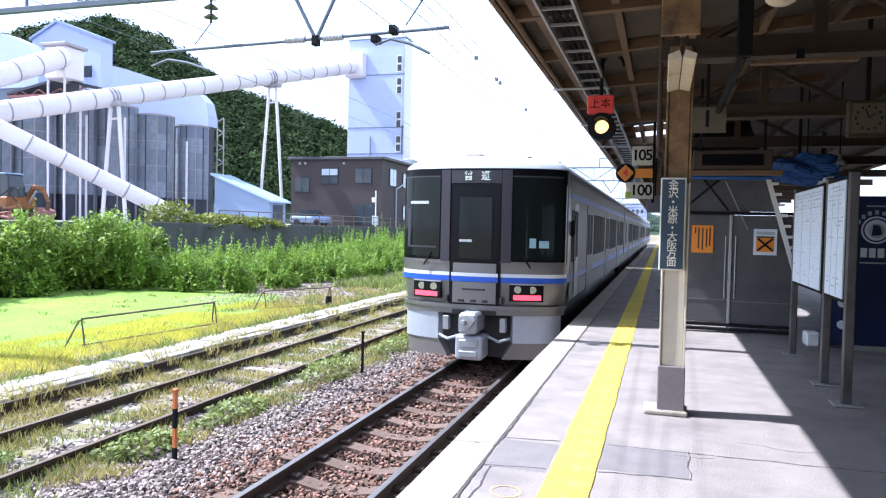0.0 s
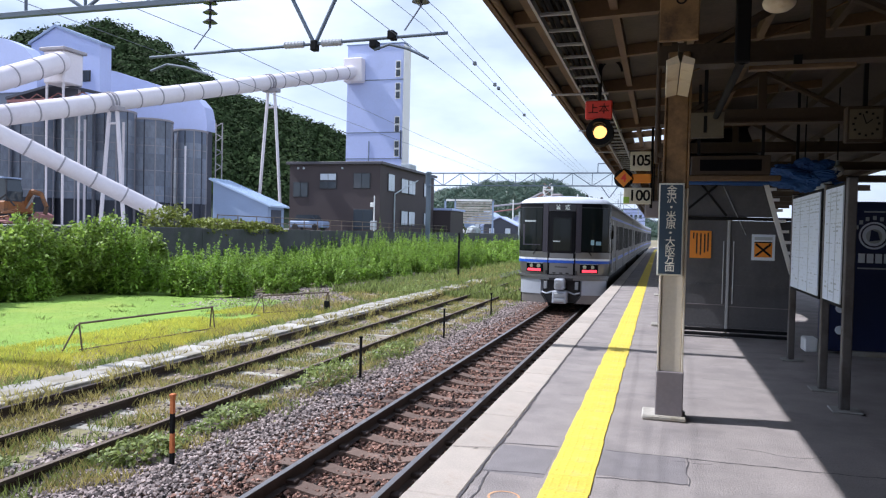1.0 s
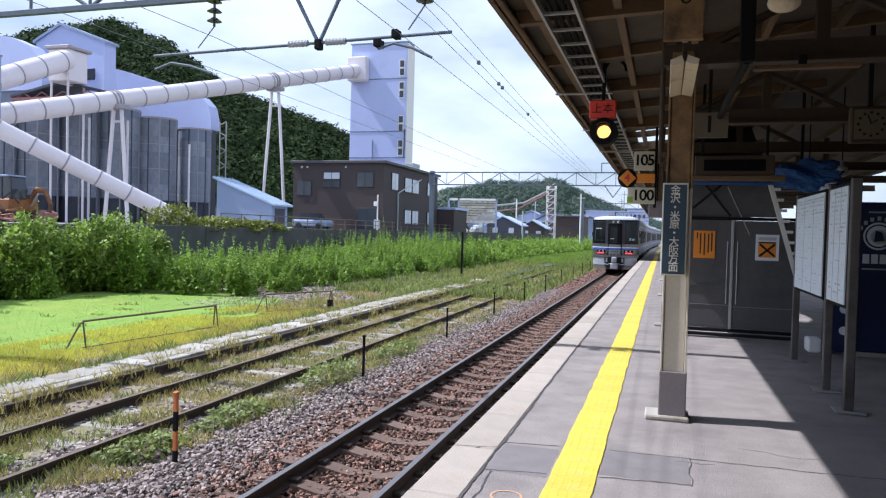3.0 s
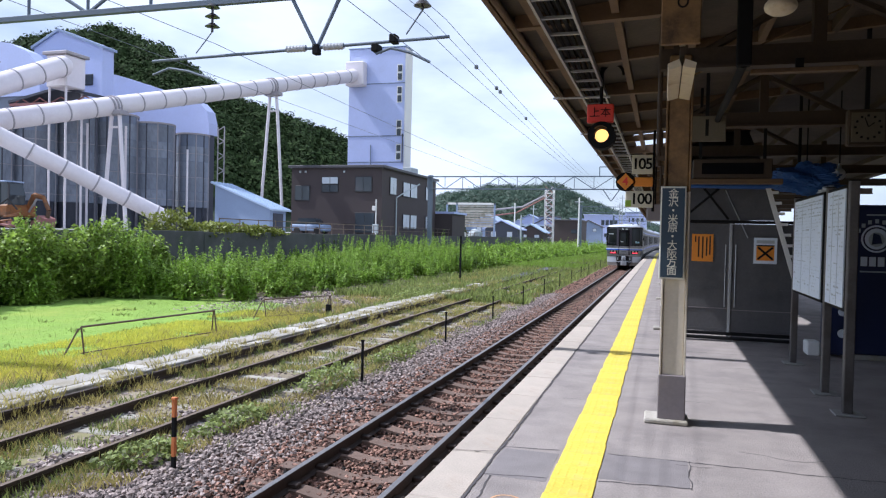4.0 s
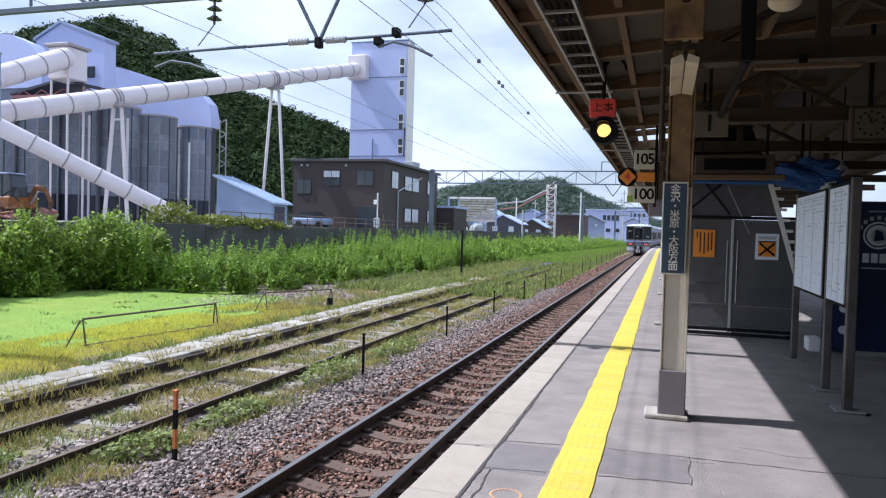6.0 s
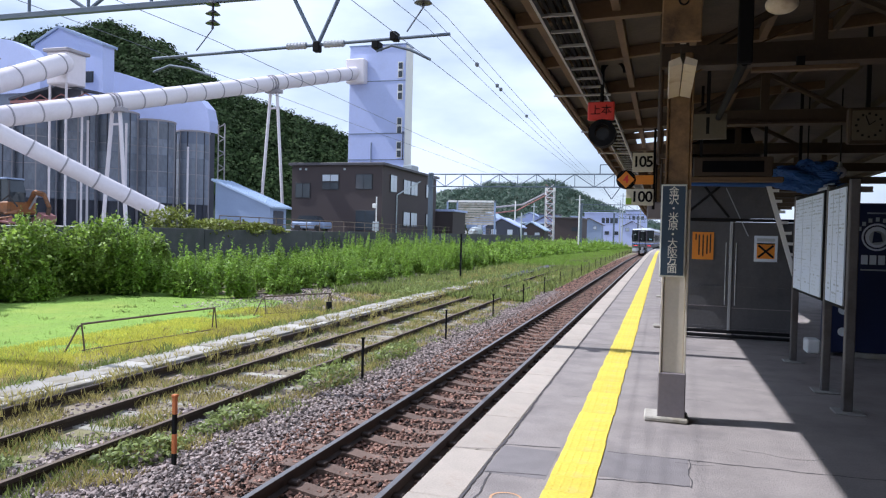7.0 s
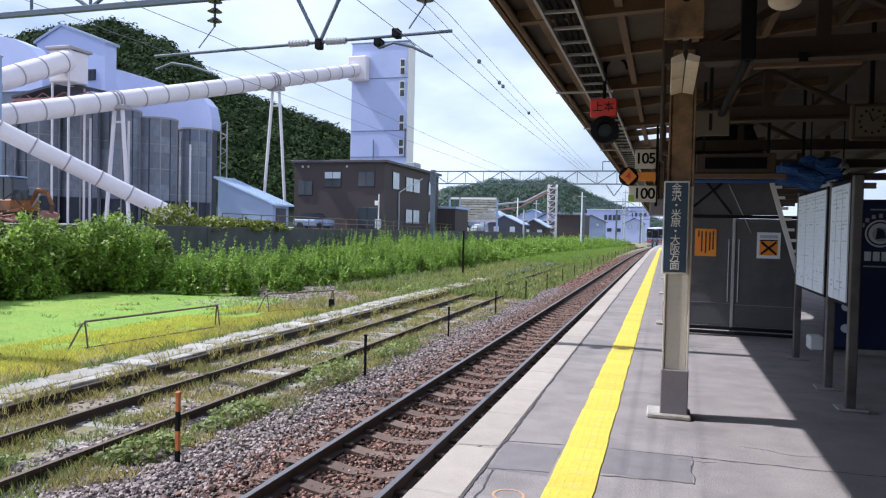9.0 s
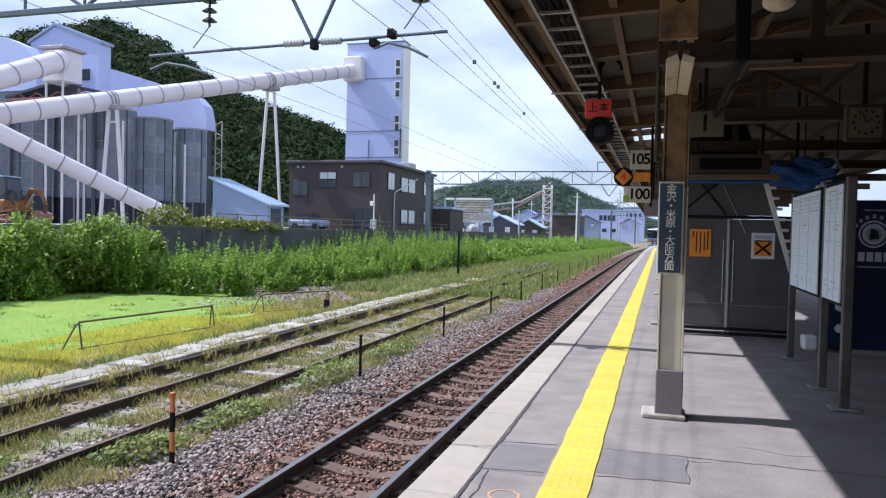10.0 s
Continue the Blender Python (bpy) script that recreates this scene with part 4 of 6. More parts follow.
# ---- notice boards ----
nbd = thing("notice_board", (1.68, 9.0, 0), "double notice board of white sheets on three dark posts", "notice board")
for y, w in ((7.516, 0.042), (8.48, 0.04), (10.42, 0.04)):
    post = part("post", box(1.70 - w, 1.70 + w, y - w, y + w, 0, 2.19, 0.008), "post_paint", nbd)
    part("foot", box(1.58, 1.84, y - 0.12, y + 0.12, 0.003, 0.02, 0.006), "concrete", post)
    part("cap", box(1.695 - w, 1.705 + w, y - w - 0.005, y + w + 0.005, 2.19, 2.20, 0.003), "black", post)
for y0, y1 in ((7.66, 8.42), (8.70, 10.36)):
    fr = part("frame", box(1.672, 1.71, y0 - 0.035, y1 + 0.035, 0.955, 2.165, 0.006), "black", nbd)
    sh = part("sheet", box(1.660, 1.672, y0, y1, 0.99, 2.13), "paper", fr)
    rnd = random.Random(int(y0 * 10))
    z, tone = 2.07, {"print_grey": bmesh.new(), "print_pale": bmesh.new()}
    while z > 1.03:
        row, y = tone["print_grey" if z > 1.9 or rnd.random() < 0.3 else "print_pale"], y0 + 0.05
        while y < y1 - 0.12:
            w = rnd.uniform(0.02, 0.10)
            if rnd.random() < (0.85 if z > 1.75 else 0.55):
                box(1.6575, 1.660, y, min(y + w, y1 - 0.05), z, z + rnd.choice((0.008, 0.012, 0.018)), bm=row)
            y += w + rnd.uniform(0.015, 0.06)
        z -= rnd.uniform(0.032, 0.05)
    for m_, row in tone.items():
        tagged(part("fine_print", row, m_, sh), "rows of fine grey print", kind="stuff")
    for k in range(2):
        a = y0 + (y1 - y0) * (k + 1) / 3
        part("sheet_edge", box(1.657, 1.660, a, a + 0.006, 1.0, 2.12), "print_grey", sh)

# ---- vending machine, bin, crate ----
vm = thing("vending_machine", (3.1, 11.5, 0), "navy vending machine end panel with a white round emblem", "vending machine")
part("cabinet", box(2.58, 3.60, 11.22, 11.95, 0.06, 2.15, 0.02), "navy", vm)
part("base", box(2.56, 3.62, 11.16, 12.0, 0.0, 0.07, 0.005), "pale_concrete", vm)
emb = bmesh.new()
for k in range(36):
    a, b = 2 * math.pi * k / 36, 2 * math.pi * (k + 1) / 36
    for r0, r1 in ((0.165, 0.19), (0.0, 0.145)):
        v = [emb.verts.new((2.83 + r * math.cos(t), 11.212, 1.68 + r * math.sin(t))) for r, t in ((r0, a), (r1, a), (r1, b), (r0, b))]
        emb.faces.new(v if r0 else v[1:])
part("emblem", emb, "paper", vm, "white round emblem")
part("emblem_mark", tube((2.83, 11.205, 1.67), (2.83, 11.211, 1.67), 0.10, n=14), "print_grey", vm)
part("emblem_mark", prism([(2.77, 1.60), (2.90, 1.62), (2.87, 1.73), (2.79, 1.76)], "y", 11.198, 11.204), "navy", vm)
for k in range(7):
    a = math.pi * (0.15 + 0.7 * k / 6)
    x, z = 2.83 + 0.245 * math.cos(a), 1.68 + 0.245 * math.sin(a)
    part("ring_mark", box(x - 0.022, x + 0.022, 11.208, 11.218, z - 0.028, z + 0.028), "print_grey", vm)
for k in range(4):
    part("logo_bar", box(2.645 + k * 0.105, 2.725 + k * 0.105, 11.206, 11.218, 1.30, 1.43), "paper", vm)
part("small_bar", box(2.64, 3.05, 11.206, 11.218, 1.215, 1.235), "print_grey", vm)
part("small_bar", box(2.70, 2.96, 11.206, 11.218, 2.00, 2.02), "print_grey", vm)
rb = thing("recycling_bin", (2.36, 11.3, 0), "blue recycling bin with round white holes", "bin")
part("bin_body", box(2.22, 2.50, 11.1, 11.5, 0.06, 0.82, 0.03), "navy", rb)
part("lid", box(2.21, 2.51, 11.09, 11.51, 0.82, 0.94, 0.03), "paper", rb)
for z in (0.36, 0.66):
    part("hole", tube((2.42, 11.085, z), (2.42, 11.1, z), 0.06, n=16), "paper", rb)
cr = thing("white_crate", (2.12, 11.4, 0), "small worn white crate on the platform", "crate")
part("crate_body", box(2.02, 2.2, 11.3, 11.6, 0.0, 0.2, 0.02), "white_paint", cr)

# ---- siding tracks, trough, posts ----
def siding(name, xs, label, ys):
    s = thing(name, (sum(xs) / 2, 0, -0.95), label, "railway track", kind="structure")
    for x in xs:
        r = part("rail", along(rail_profile(x, -0.954), ys), "rail_side", s)
        part("rail_head", along([(x - 0.030, -0.95), (x + 0.030, -0.95), (x + 0.0315, -0.956), (x - 0.0315, -0.956)], ys), "rail_dull", r)
    return s


SIDE = siding("siding_track", (-6.13, -7.40), "disused rusty siding overgrown with dry grass", LONG[:14])
far_rail = thing("dead_rail", (-8.5, 0, -0.95), "single rusty rail along the concrete trough", "railway track", kind="structure")
part("rail", along(rail_profile(-8.48, -0.93), LONG[:9]), "rail_side", far_rail)

POSTS = [6.72 + 5.24 * k for k in range(22)]


def marker_post(y, striped):
    p = thing("marker_post", (-5.12, y, GROUND_Z), "slim post striped orange and black beside the ballast" if striped else "slim dark post beside the ballast", "post", "marker posts")
    if striped:
        for i in range(4):
            part("band", box(-5.142, -5.098, y - 0.022, y + 0.022, GROUND_Z - 0.05 + i * 0.22, GROUND_Z - 0.05 + (i + 1) * 0.22 - (0.0 if i < 3 else 0.03), 0.004), "black" if i % 2 == 0 else "post_orange", p)
    else:
        part("stake", box(-5.14, -5.10, y - 0.02, y + 0.02, GROUND_Z - 0.05, GROUND_Z + 0.74, 0.004), "black", p)
    part("cap", box(-5.149, -5.091, y - 0.029, y + 0.029, GROUND_Z + (0.80 if striped else 0.74), GROUND_Z + (0.83 if striped else 0.77), 0.004), "post_orange" if striped else "black", p)
    return p


marker_post(POSTS[0], True)
plain_post = marker_post(POSTS[1], False)
for y in POSTS[2:]:
    copy_thing(plain_post, pose(-5.12 + bend(y), y, GROUND_Z))


def hoop(ax, ay, bx, by, h):
    t = thing("hoop_barrier", (ax, ay, GROUND_Z), "low weathered tube barrier in the grass", "barrier", "hoop barriers")
    g, u = GROUND_Z - 0.05, GROUND_Z + h
    part("top_bar", tube((ax, ay, u), (bx, by, u), 0.023), "rail_dull", t)
    part("low_bar", tube((ax, ay, g + 0.12), (bx, by, g + 0.12), 0.016), "rail_dull", t)
    for x, y, s in ((ax, ay, -1), (bx, by, 1)):
        part("leg", tube((x, y, u), (x + 0.05, y + 0.05, g), 0.018), "rail_dull", t)
        part("leg", path_tube([(x, y - s * 0.06, u), (x - 0.05, y + s * 0.03, u - 0.05), (x - 0.25, y + s * 0.25, g)], 0.018), "rail_dull", t)


hoop(-11.45, 12.0, -10.95, 15.9, 0.62)
hoop(-11.6, 19.4, -10.45, 21.6, 0.60)
sp2 = thing("sign_stake", (-11.4, 41, GROUND_Z), "tall thin dark stake among the weeds", "post")
part("stake", box(-11.45, -11.35, 40.95, 41.05, GROUND_Z, 1.55, 0.005), "black", sp2)
stump = thing("short_stake", (-10.3, 21.2, GROUND_Z), "short black stake beside the path", "post")
part("stake", box(-10.36, -10.22, 21.1, 21.24, GROUND_Z, GROUND_Z + 0.36, 0.01), "black", stump)

# ---- overhead line ----
def truss(name, y, x0, x1, z0, z1, step, label, r=0.045):
    t = thing(name, (x0, y, z0), label, "overhead line gantry")
    for z in (z0, z1):
        part("chord", box(x0, x1, y - r, y + r, z - r, z + r, 0.005), "truss", t)
    n = round((x1 - x0) / step)
    for i in range(n):
        a, b = x0 + i * step, x0 + (i + 1) * step
        part("post", tube((a, y, z0), (a, y, z1), r * 0.6, n=6), "truss", t)
        part("diagonal", tube((a, y, z0 if i % 2 else z1), (b, y, z1 if i % 2 else z0), r * 0.7, n=6), "truss", t)
    return t


GY = 9.75
gan = truss("overhead_gantry", GY, -15.5, 7.0, 5.15, 5.90, 1.25, "blue-grey steel lattice gantry over the tracks")
for x in (-15.5, 7.0):
    part("mast", box(x - 0.16, x + 0.16, GY + 0.05, GY + 0.45, -1.2, 6.4, 0.02), "truss", gan)
part("drop_vee", tube((-5.02, GY, 4.34), (-5.46, GY, 5.15), 0.03, n=8), "truss", gan)
part("drop_vee", tube((-5.02, GY, 4.34), (-4.62, GY, 5.15), 0.03, n=8), "truss", gan)
part("clamp", box(-5.07, -4.97, GY - 0.06, GY + 0.06, 4.25, 4.40, 0.01), "black", gan)
part("registration_bar", tube((-7.95, GY, 4.29), (-2.95, GY, 4.40), 0.024), "truss", gan)
for x in (-5.36, -4.74):
    ins = part("insulator", tube((x - 0.16, GY, 4.355), (x + 0.16, GY, 4.36), 0.046, n=14), "insulator", gan)
    for k in range(6):
        part("shed", tube((x - 0.15 + k * 0.055, GY, 4.357), (x - 0.13 + k * 0.055, GY, 4.357), 0.054, 0.048, n=14), "insulator", ins)
st1 = part("insulator_string", tube((-6.84, GY, 4.70), (-6.84, GY, 5.15), 0.02, n=8), "insulator_dark", gan)
for k in range(3):
    part("shed", tube((-6.84, GY, 4.78 + k * 0.15), (-6.84, GY, 4.83 + k * 0.15), 0.115, 0.05, n=18), "insulator_dark", st1)
part("link", tube((-6.84, GY, 4.70), (-7.13, GY, 4.38), 0.010, n=6), "wire", gan)
st2 = part("insulator_string", tube((-3.36, GY, 4.80), (-3.36, GY, 5.15), 0.02, n=8), "insulator_dark", gan)
part("shed", tube((-3.36, GY, 4.86), (-3.36, GY, 4.95), 0.13, 0.05, n=18), "insulator_dark", st2)
part("link", tube((-3.36, GY, 4.80), (-3.60, GY, 4.47), 0.012, n=6), "wire", gan)
part("steady_arm", path_tube([(-4.02, GY - 0.1, 4.19), (-3.79, GY - 0.1, 4.26), (-3.5, GY - 0.1, 4.18), (-3.20, GY - 0.1, 4.03)], 0.02), "truss", gan)
part("steady_arm", path_tube([(-7.85, GY - 0.1, 4.05), (-7.55, GY - 0.1, 4.14), (-7.2, GY - 0.1, 4.08), (-6.8, GY - 0.1, 3.95)], 0.02), "truss", gan)
part("clamp", box(-4.08, -3.98, GY - 0.16, GY + 0.04, 4.22, 4.33, 0.01), "black", gan)
part("clamp", box(-3.82, -3.72, GY - 0.12, GY + 0.05, 4.34, 4.46, 0.01), "black", gan)


def wire_line(name, x, z, sag, label, r=0.011):
    w = thing(name, (x, 0, z), label, "overhead wire")
    spans = [(-28.0, GY), (GY, 62.0), (62.0, 112.0), (112.0, 165.0), (165.0, 215.0)]
    pts = []
    for a, b in spans:
        for k in range(10):
            u = k / 10
            y = a + (b - a) * u
            pts.append((x + bend(y), y, z - sag * 4 * u * (1 - u)))
    wb = bmesh.new()
    rings = [[wb.verts.new((q[0] + r * math.cos(2 * math.pi * k / 5), q[1], q[2] + r * math.sin(2 * math.pi * k / 5))) for k in range(5)] for q in pts]
    for a_, b_ in zip(rings, rings[1:]):
        for k in range(5):
            wb.faces.new((a_[k], a_[(k + 1) % 5], b_[(k + 1) % 5], b_[k]))
    part("wire", wb, "wire", w)
    return w


wire_line("contact_wire", -3.20, 4.02, 0.0, "copper contact wire over the main track", 0.0042)
mw = wire_line("messenger_wire", -3.30, 4.74, 0.42, "messenger wire with small clamps over the main track", 0.0042)
for y in (12.64, 14.3, 14.64, 17.6):
    u = (y - GY) / (62.0 - GY)
    z = 4.74 - 0.42 * 4 * u * (1 - u)
    part("clamp", box(-3.33, -3.27, y - 0.04, y + 0.04, z - 0.035, z + 0.035, 0.01), "wire", mw)
wire_line("siding_contact_wire", -6.8, 4.02, 0.0, "contact wire over the siding", 0.0042)
wire_line("siding_messenger_wire", -6.8, 4.52, 0.2, "thin messenger wire over the siding", 0.005)
wire_line("feeder_wire", -3.0, 4.64, 0.40, "feeder wire beside the canopy", 0.0042)
wire_line("feeder_wire", -3.30, 4.52, 0.33, "feeder wire over the main track", 0.0042)

fg = truss("far_gantry", 62.0, -20.5, 2.5, 5.75, 6.85, 1.65, "grey steel lattice gantry far along the line", 0.05)
for x in (-20.3, 2.3):
    part("mast", box(x - 0.18, x + 0.18, 62.05, 62.45, -1.2, 7.0, 0.02), "truss", fg)
part("drop_vee", tube((-4.2, 62, 4.75), (-4.9, 62, 5.75), 0.04, n=6), "truss", fg)
part("drop_vee", tube((-4.2, 62, 4.75), (-3.5, 62, 5.75), 0.04, n=6), "truss", fg)
part("crown", path_tube([(-5.2, 62, 6.85), (-5.2, 62, 7.65), (-3.9, 62, 7.65), (-3.9, 62, 6.85)], 0.04), "truss", fg)
for y in (118.0, 165.0, 212.0):
    dg_ = truss("distant_gantry", y, -13.5 + bend(y), 4.0 + bend(y), 5.75, 6.7, 1.75, "distant steel gantry over the line", 0.05)
    for x in (-13.5 + bend(y), 4.0 + bend(y)):
        part("mast", box(x - 0.18, x + 0.18, y, y + 0.4, -1.2, 6.9, 0.02), "truss", dg_)

# ---- retaining wall and yard ----
yard = thing("yard", (-60, 60, 1.4), "raised gravel yard of the works behind a retaining wall", "yard", kind="structure")
part("yard_surface", box(-140, -23.0, 8, 150, GROUND_Z - 0.2, 1.42), "yard", yard)
rw = thing("retaining_wall", (-23, 60, 0), "dark stained concrete retaining wall behind the weeds", "wall", kind="structure")
for k in range(24):
    y = 8 + k * 6.0
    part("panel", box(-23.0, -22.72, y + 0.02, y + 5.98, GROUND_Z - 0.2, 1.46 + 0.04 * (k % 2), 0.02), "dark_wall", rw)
fence = thing("yard_fence", (-23.2, 50, 1.42), "thin grey rail fence on top of the retaining wall", "fence")
for k in range(34):
    y = 34 + k * 2.0
    part("post", tube((-23.2, y, 1.40), (-23.2, y, 2.25), 0.03, n=6), "rail_dull", fence)
for z in (1.85, 2.22):
    part("rail", tube((-23.2, 34, z), (-23.2, 100, z), 0.025, n=6), "rail_dull", fence)

YZ = 1.42


def window(parent, x0, x1, y0, y1, z0, z1, glass="glass", split=True):
    """A framed window on a wall of constant x or y, proud of it."""
    if y1 - y0 < x1 - x0:
        fr = part("window", box(x0, x1, y0, y1, z0, z1, 0.01), "frame_dark", parent)
        w = (x1 - x0 - 0.2) / 2
        for k in range(2 if split else 1):
            a = x0 + 0.07 + k * (w + 0.06)
            part("pane", box(a, a + (w if split else x1 - x0 - 0.14), y0 - 0.02, y0 + 0.01, z0 + 0.08, z1 - 0.08), glass, fr)
    else:
        fr = part("window", box(x0, x1, y0, y1, z0, z1, 0.01), "frame_dark", parent)
        w = (y1 - y0 - 0.2) / 2
        for k in range(2):
            a = y0 + 0.07 + k * (w + 0.06)
            part("pane", box(x1 - 0.01, x1 + 0.02, a, a + w, z0 + 0.08, z1 - 0.08), glass, fr)


# ---- brown office house ----
hs = thing("brown_house", (-30, 69, YZ), "brown two-storey office building with a flat dark roof", "building")
part("wall", box(-34.1, -24.8, 61.6, 78.0, YZ, 7.65), "brown_wall", hs)
part("roof", box(-34.35, -24.5, 61.3, 78.3, 7.65, 7.90, 0.03), "roof_dark", hs)
for x0, x1, z0, z1, g in ((-33.7, -32.1, 4.55, 6.0, "glass"), (-30.9, -29.15, 6.1, 6.85, "pale_glass"), (-30.9, -29.15, 5.35, 6.09, "glass"), (-27.45, -25.75, 5.4, 6.85, "glass"), (-27.4, -25.4, 1.6, 3.5, "glass")):
    window(hs, x0, x1, 61.52, 61.6, z0, z1, g)
for y0, y1, z0, z1 in ((63.5, 65.2, 5.3, 7.0), (67.1, 69.1, 5.3, 6.8), (69.3, 71.3, 5.3, 6.8), (74.2, 76.6, 5.3, 6.8), (67.2, 69.1, 2.1, 3.6), (69.4, 71.3, 2.1, 3.6), (74.3, 76.4, 2.1, 3.6)):
    window(hs, -24.8, -24.72, y0, y1, z0, z1, "pale_glass")
part("downpipe", path_tube([(-24.7, 65.2, YZ), (-24.7, 65.2, 5.1), (-24.7, 66.6, 5.5), (-24.7, 72.0, 6.9)], 0.07, n=6), "print_grey", hs)
for x in (-33.2, -32.6, -28.6):
    part("vent", box(x - 0.1, x + 0.1, 61.52, 61.6, 7.2, 7.4, 0.02), "print_grey", hs)
part("roof_box", box(-25.9, -24.9, 70, 72, 7.9, 8.5, 0.05), "print_grey", hs)
an = thing("small_annex", (-24.0, 80, YZ), "low grey annex with a pale roof edge beside the brown building", "building")
part("wall", box(-26.0, -22.9, 78.5, 84, YZ, 4.0), "brown_wall", an)
part("roof", box(-26.2, -22.7, 78.4, 84.2, 4.0, 4.25, 0.02), "white_metal", an)

# ---- white tower ----
tw = thing("white_tower", (-31.5, 78, YZ), "tall white steel-clad conveyor tower with stacked small windows", "tower")
part("shaft", box(-34.75, -27.95, 75.6, 77.7, YZ, 22.5, 0.05), "white_metal", tw)
part("roof", box(-34.85, -27.85, 75.5, 77.8, 22.5, 22.62, 0.03), "pale_wall", tw)
part("corner_strip", box(-27.95, -27.80, 75.62, 77.68, YZ, 22.4, 0.02), "white_paint", tw)
for z in (9.6, 12.55, 18.45):
    part("joint_strip", box(-34.78, -27.92, 75.56, 75.6, z, z + 0.10), "silo", tw)
for z in (18.85, 16.4, 12.65, 9.95):
    part("window_surround", box(-28.86, -28.22, 75.57, 75.6, z - 0.1, z + 1.72), "white_paint", tw)
    for dz in (0.0, 0.92):
        wn_ = part("window", box(-28.77, -28.31, 75.53, 75.6, z + dz, z + dz + 0.70, 0.01), "frame_dark", tw)
        part("pane", box(-28.71, -28.37, 75.51, 75.54, z + dz + 0.07, z + dz + 0.63), "glass", wn_)
part("conduit", tube((-31.9, 75.55, 9.2), (-31.9, 75.55, 11.6), 0.06, n=6), "silo", tw)
part("ladder_rail", tube((-28.05, 75.5, 9.6), (-28.05, 75.5, 12.8), 0.06, n=6), "silo_dark", tw)
part("pipe_collar", box(-34.75, -32.5, 74.5, 75.6, 18.2, 20.9, 0.1), "pipe", tw)


# ---- conveyor pipes ----
def conveyor(name, a, b, r, label, cap=False):
    a, b = Vector(a), Vector(b)
    t = thing(name, a, label, "conveyor pipe", "conveyor pipes")
    part("pipe", tube(a, b, r, n=28), "pipe", t, smooth=True)
    L, d = (b - a).length, (b - a).normalized()
    k = 0.6
    while k < L:
        part("band", tube(a + d * k, a + d * (k + 0.10), r + 0.035, n=28), "pipe_band", t)
        k += 2.1
    if cap:
        sp_ = bmesh.new()
        bmesh.ops.create_uvsphere(sp_, u_segments=20, v_segments=10, radius=r)
        bmesh.ops.translate(sp_, verts=sp_.verts, vec=b)
        part("elbow", sp_, "pipe", t, smooth=True)
    return t


conveyor("conveyor_pipe", (-43.9, 33.6, 7.5), (-33.7, 75.0, 19.4), 0.72, "long off-white inclined conveyor pipe with grey bands")
conveyor("conveyor_pipe", (-44.9, 34.0, 9.0), (-44.5, 44.4, 13.9), 0.78, "off-white inclined conveyor pipe with a hooded end", True)
conveyor("conveyor_pipe", (-41.6, 30.3, 9.2), (-33.1, 42.3, 2.3), 0.54, "off-white conveyor pipe that slopes down to the yard")
sp_ = thing("steel_post", (-41.9, 36.4, YZ), "pale blue-grey steel post beside the conveyor pipes", "post")
part("post", box(-42.1, -41.75, 36.25, 36.55, YZ, 12.2, 0.03), "pale_wall", sp_)
part("cap", box(-42.15, -41.7, 36.2, 36.6, 12.2, 12.3, 0.02), "pipe_band", sp_)
hd = thing("pipe_hood", (-45.2, 45.2, 12.8), "pinkish steel hood at the end of a conveyor pipe", "hood")
part("hood_body", box(-46.3, -44.3, 44.6, 46.6, 12.4, 14.9, 0.1), "pipe", hd)
part("hood_cap", box(-46.5, -44.1, 44.4, 46.8, 14.9, 15.15, 0.05), "pipe_band", hd)
for x in (-46.1, -44.5):
    for y in (44.8, 46.4):
        part("hood_leg", tube((x, y, YZ), (x, y, 12.4), 0.09, n=8), "pipe", hd)


def trestle(x, y, top, spread):
    t = thing("pipe_trestle", (x, y, YZ), "white steel A-frame trestle beneath a conveyor pipe", "trestle", "pipe trestles")
    for s in (-1, 1):
        part("leg", tube((x + s * 0.35, y, top), (x + s * spread, y, YZ), 0.15, n=8), "pipe", t)
    part("saddle", box(x - 0.8, x + 0.8, y - 0.4, y + 0.4, top - 0.15, top + 0.2, 0.03), "pipe_band", t)
    for k in (0.12,):
        z = top + (YZ - top) * k
        w = 0.35 + (spread - 0.35) * k
        part("tie", tube((x - w, y, z), (x + w, y, z), 0.09, n=6), "pipe", t)
    d = Vector((10.2, 41.4, 11.9)).normalized()
    c = Vector((-43.9, 33.6, 7.5)) + d * ((y - 33.6) / d.y)
    for k in (-0.22, 0.10):
        part("collar", tube(c + d * k, c + d * (k + 0.12), 0.80, n=28), "pipe_band", t)


trestle(-36.6, 62.2, 14.9, 1.35)
trestle(-40.5, 45.6, 10.4, 1.1)


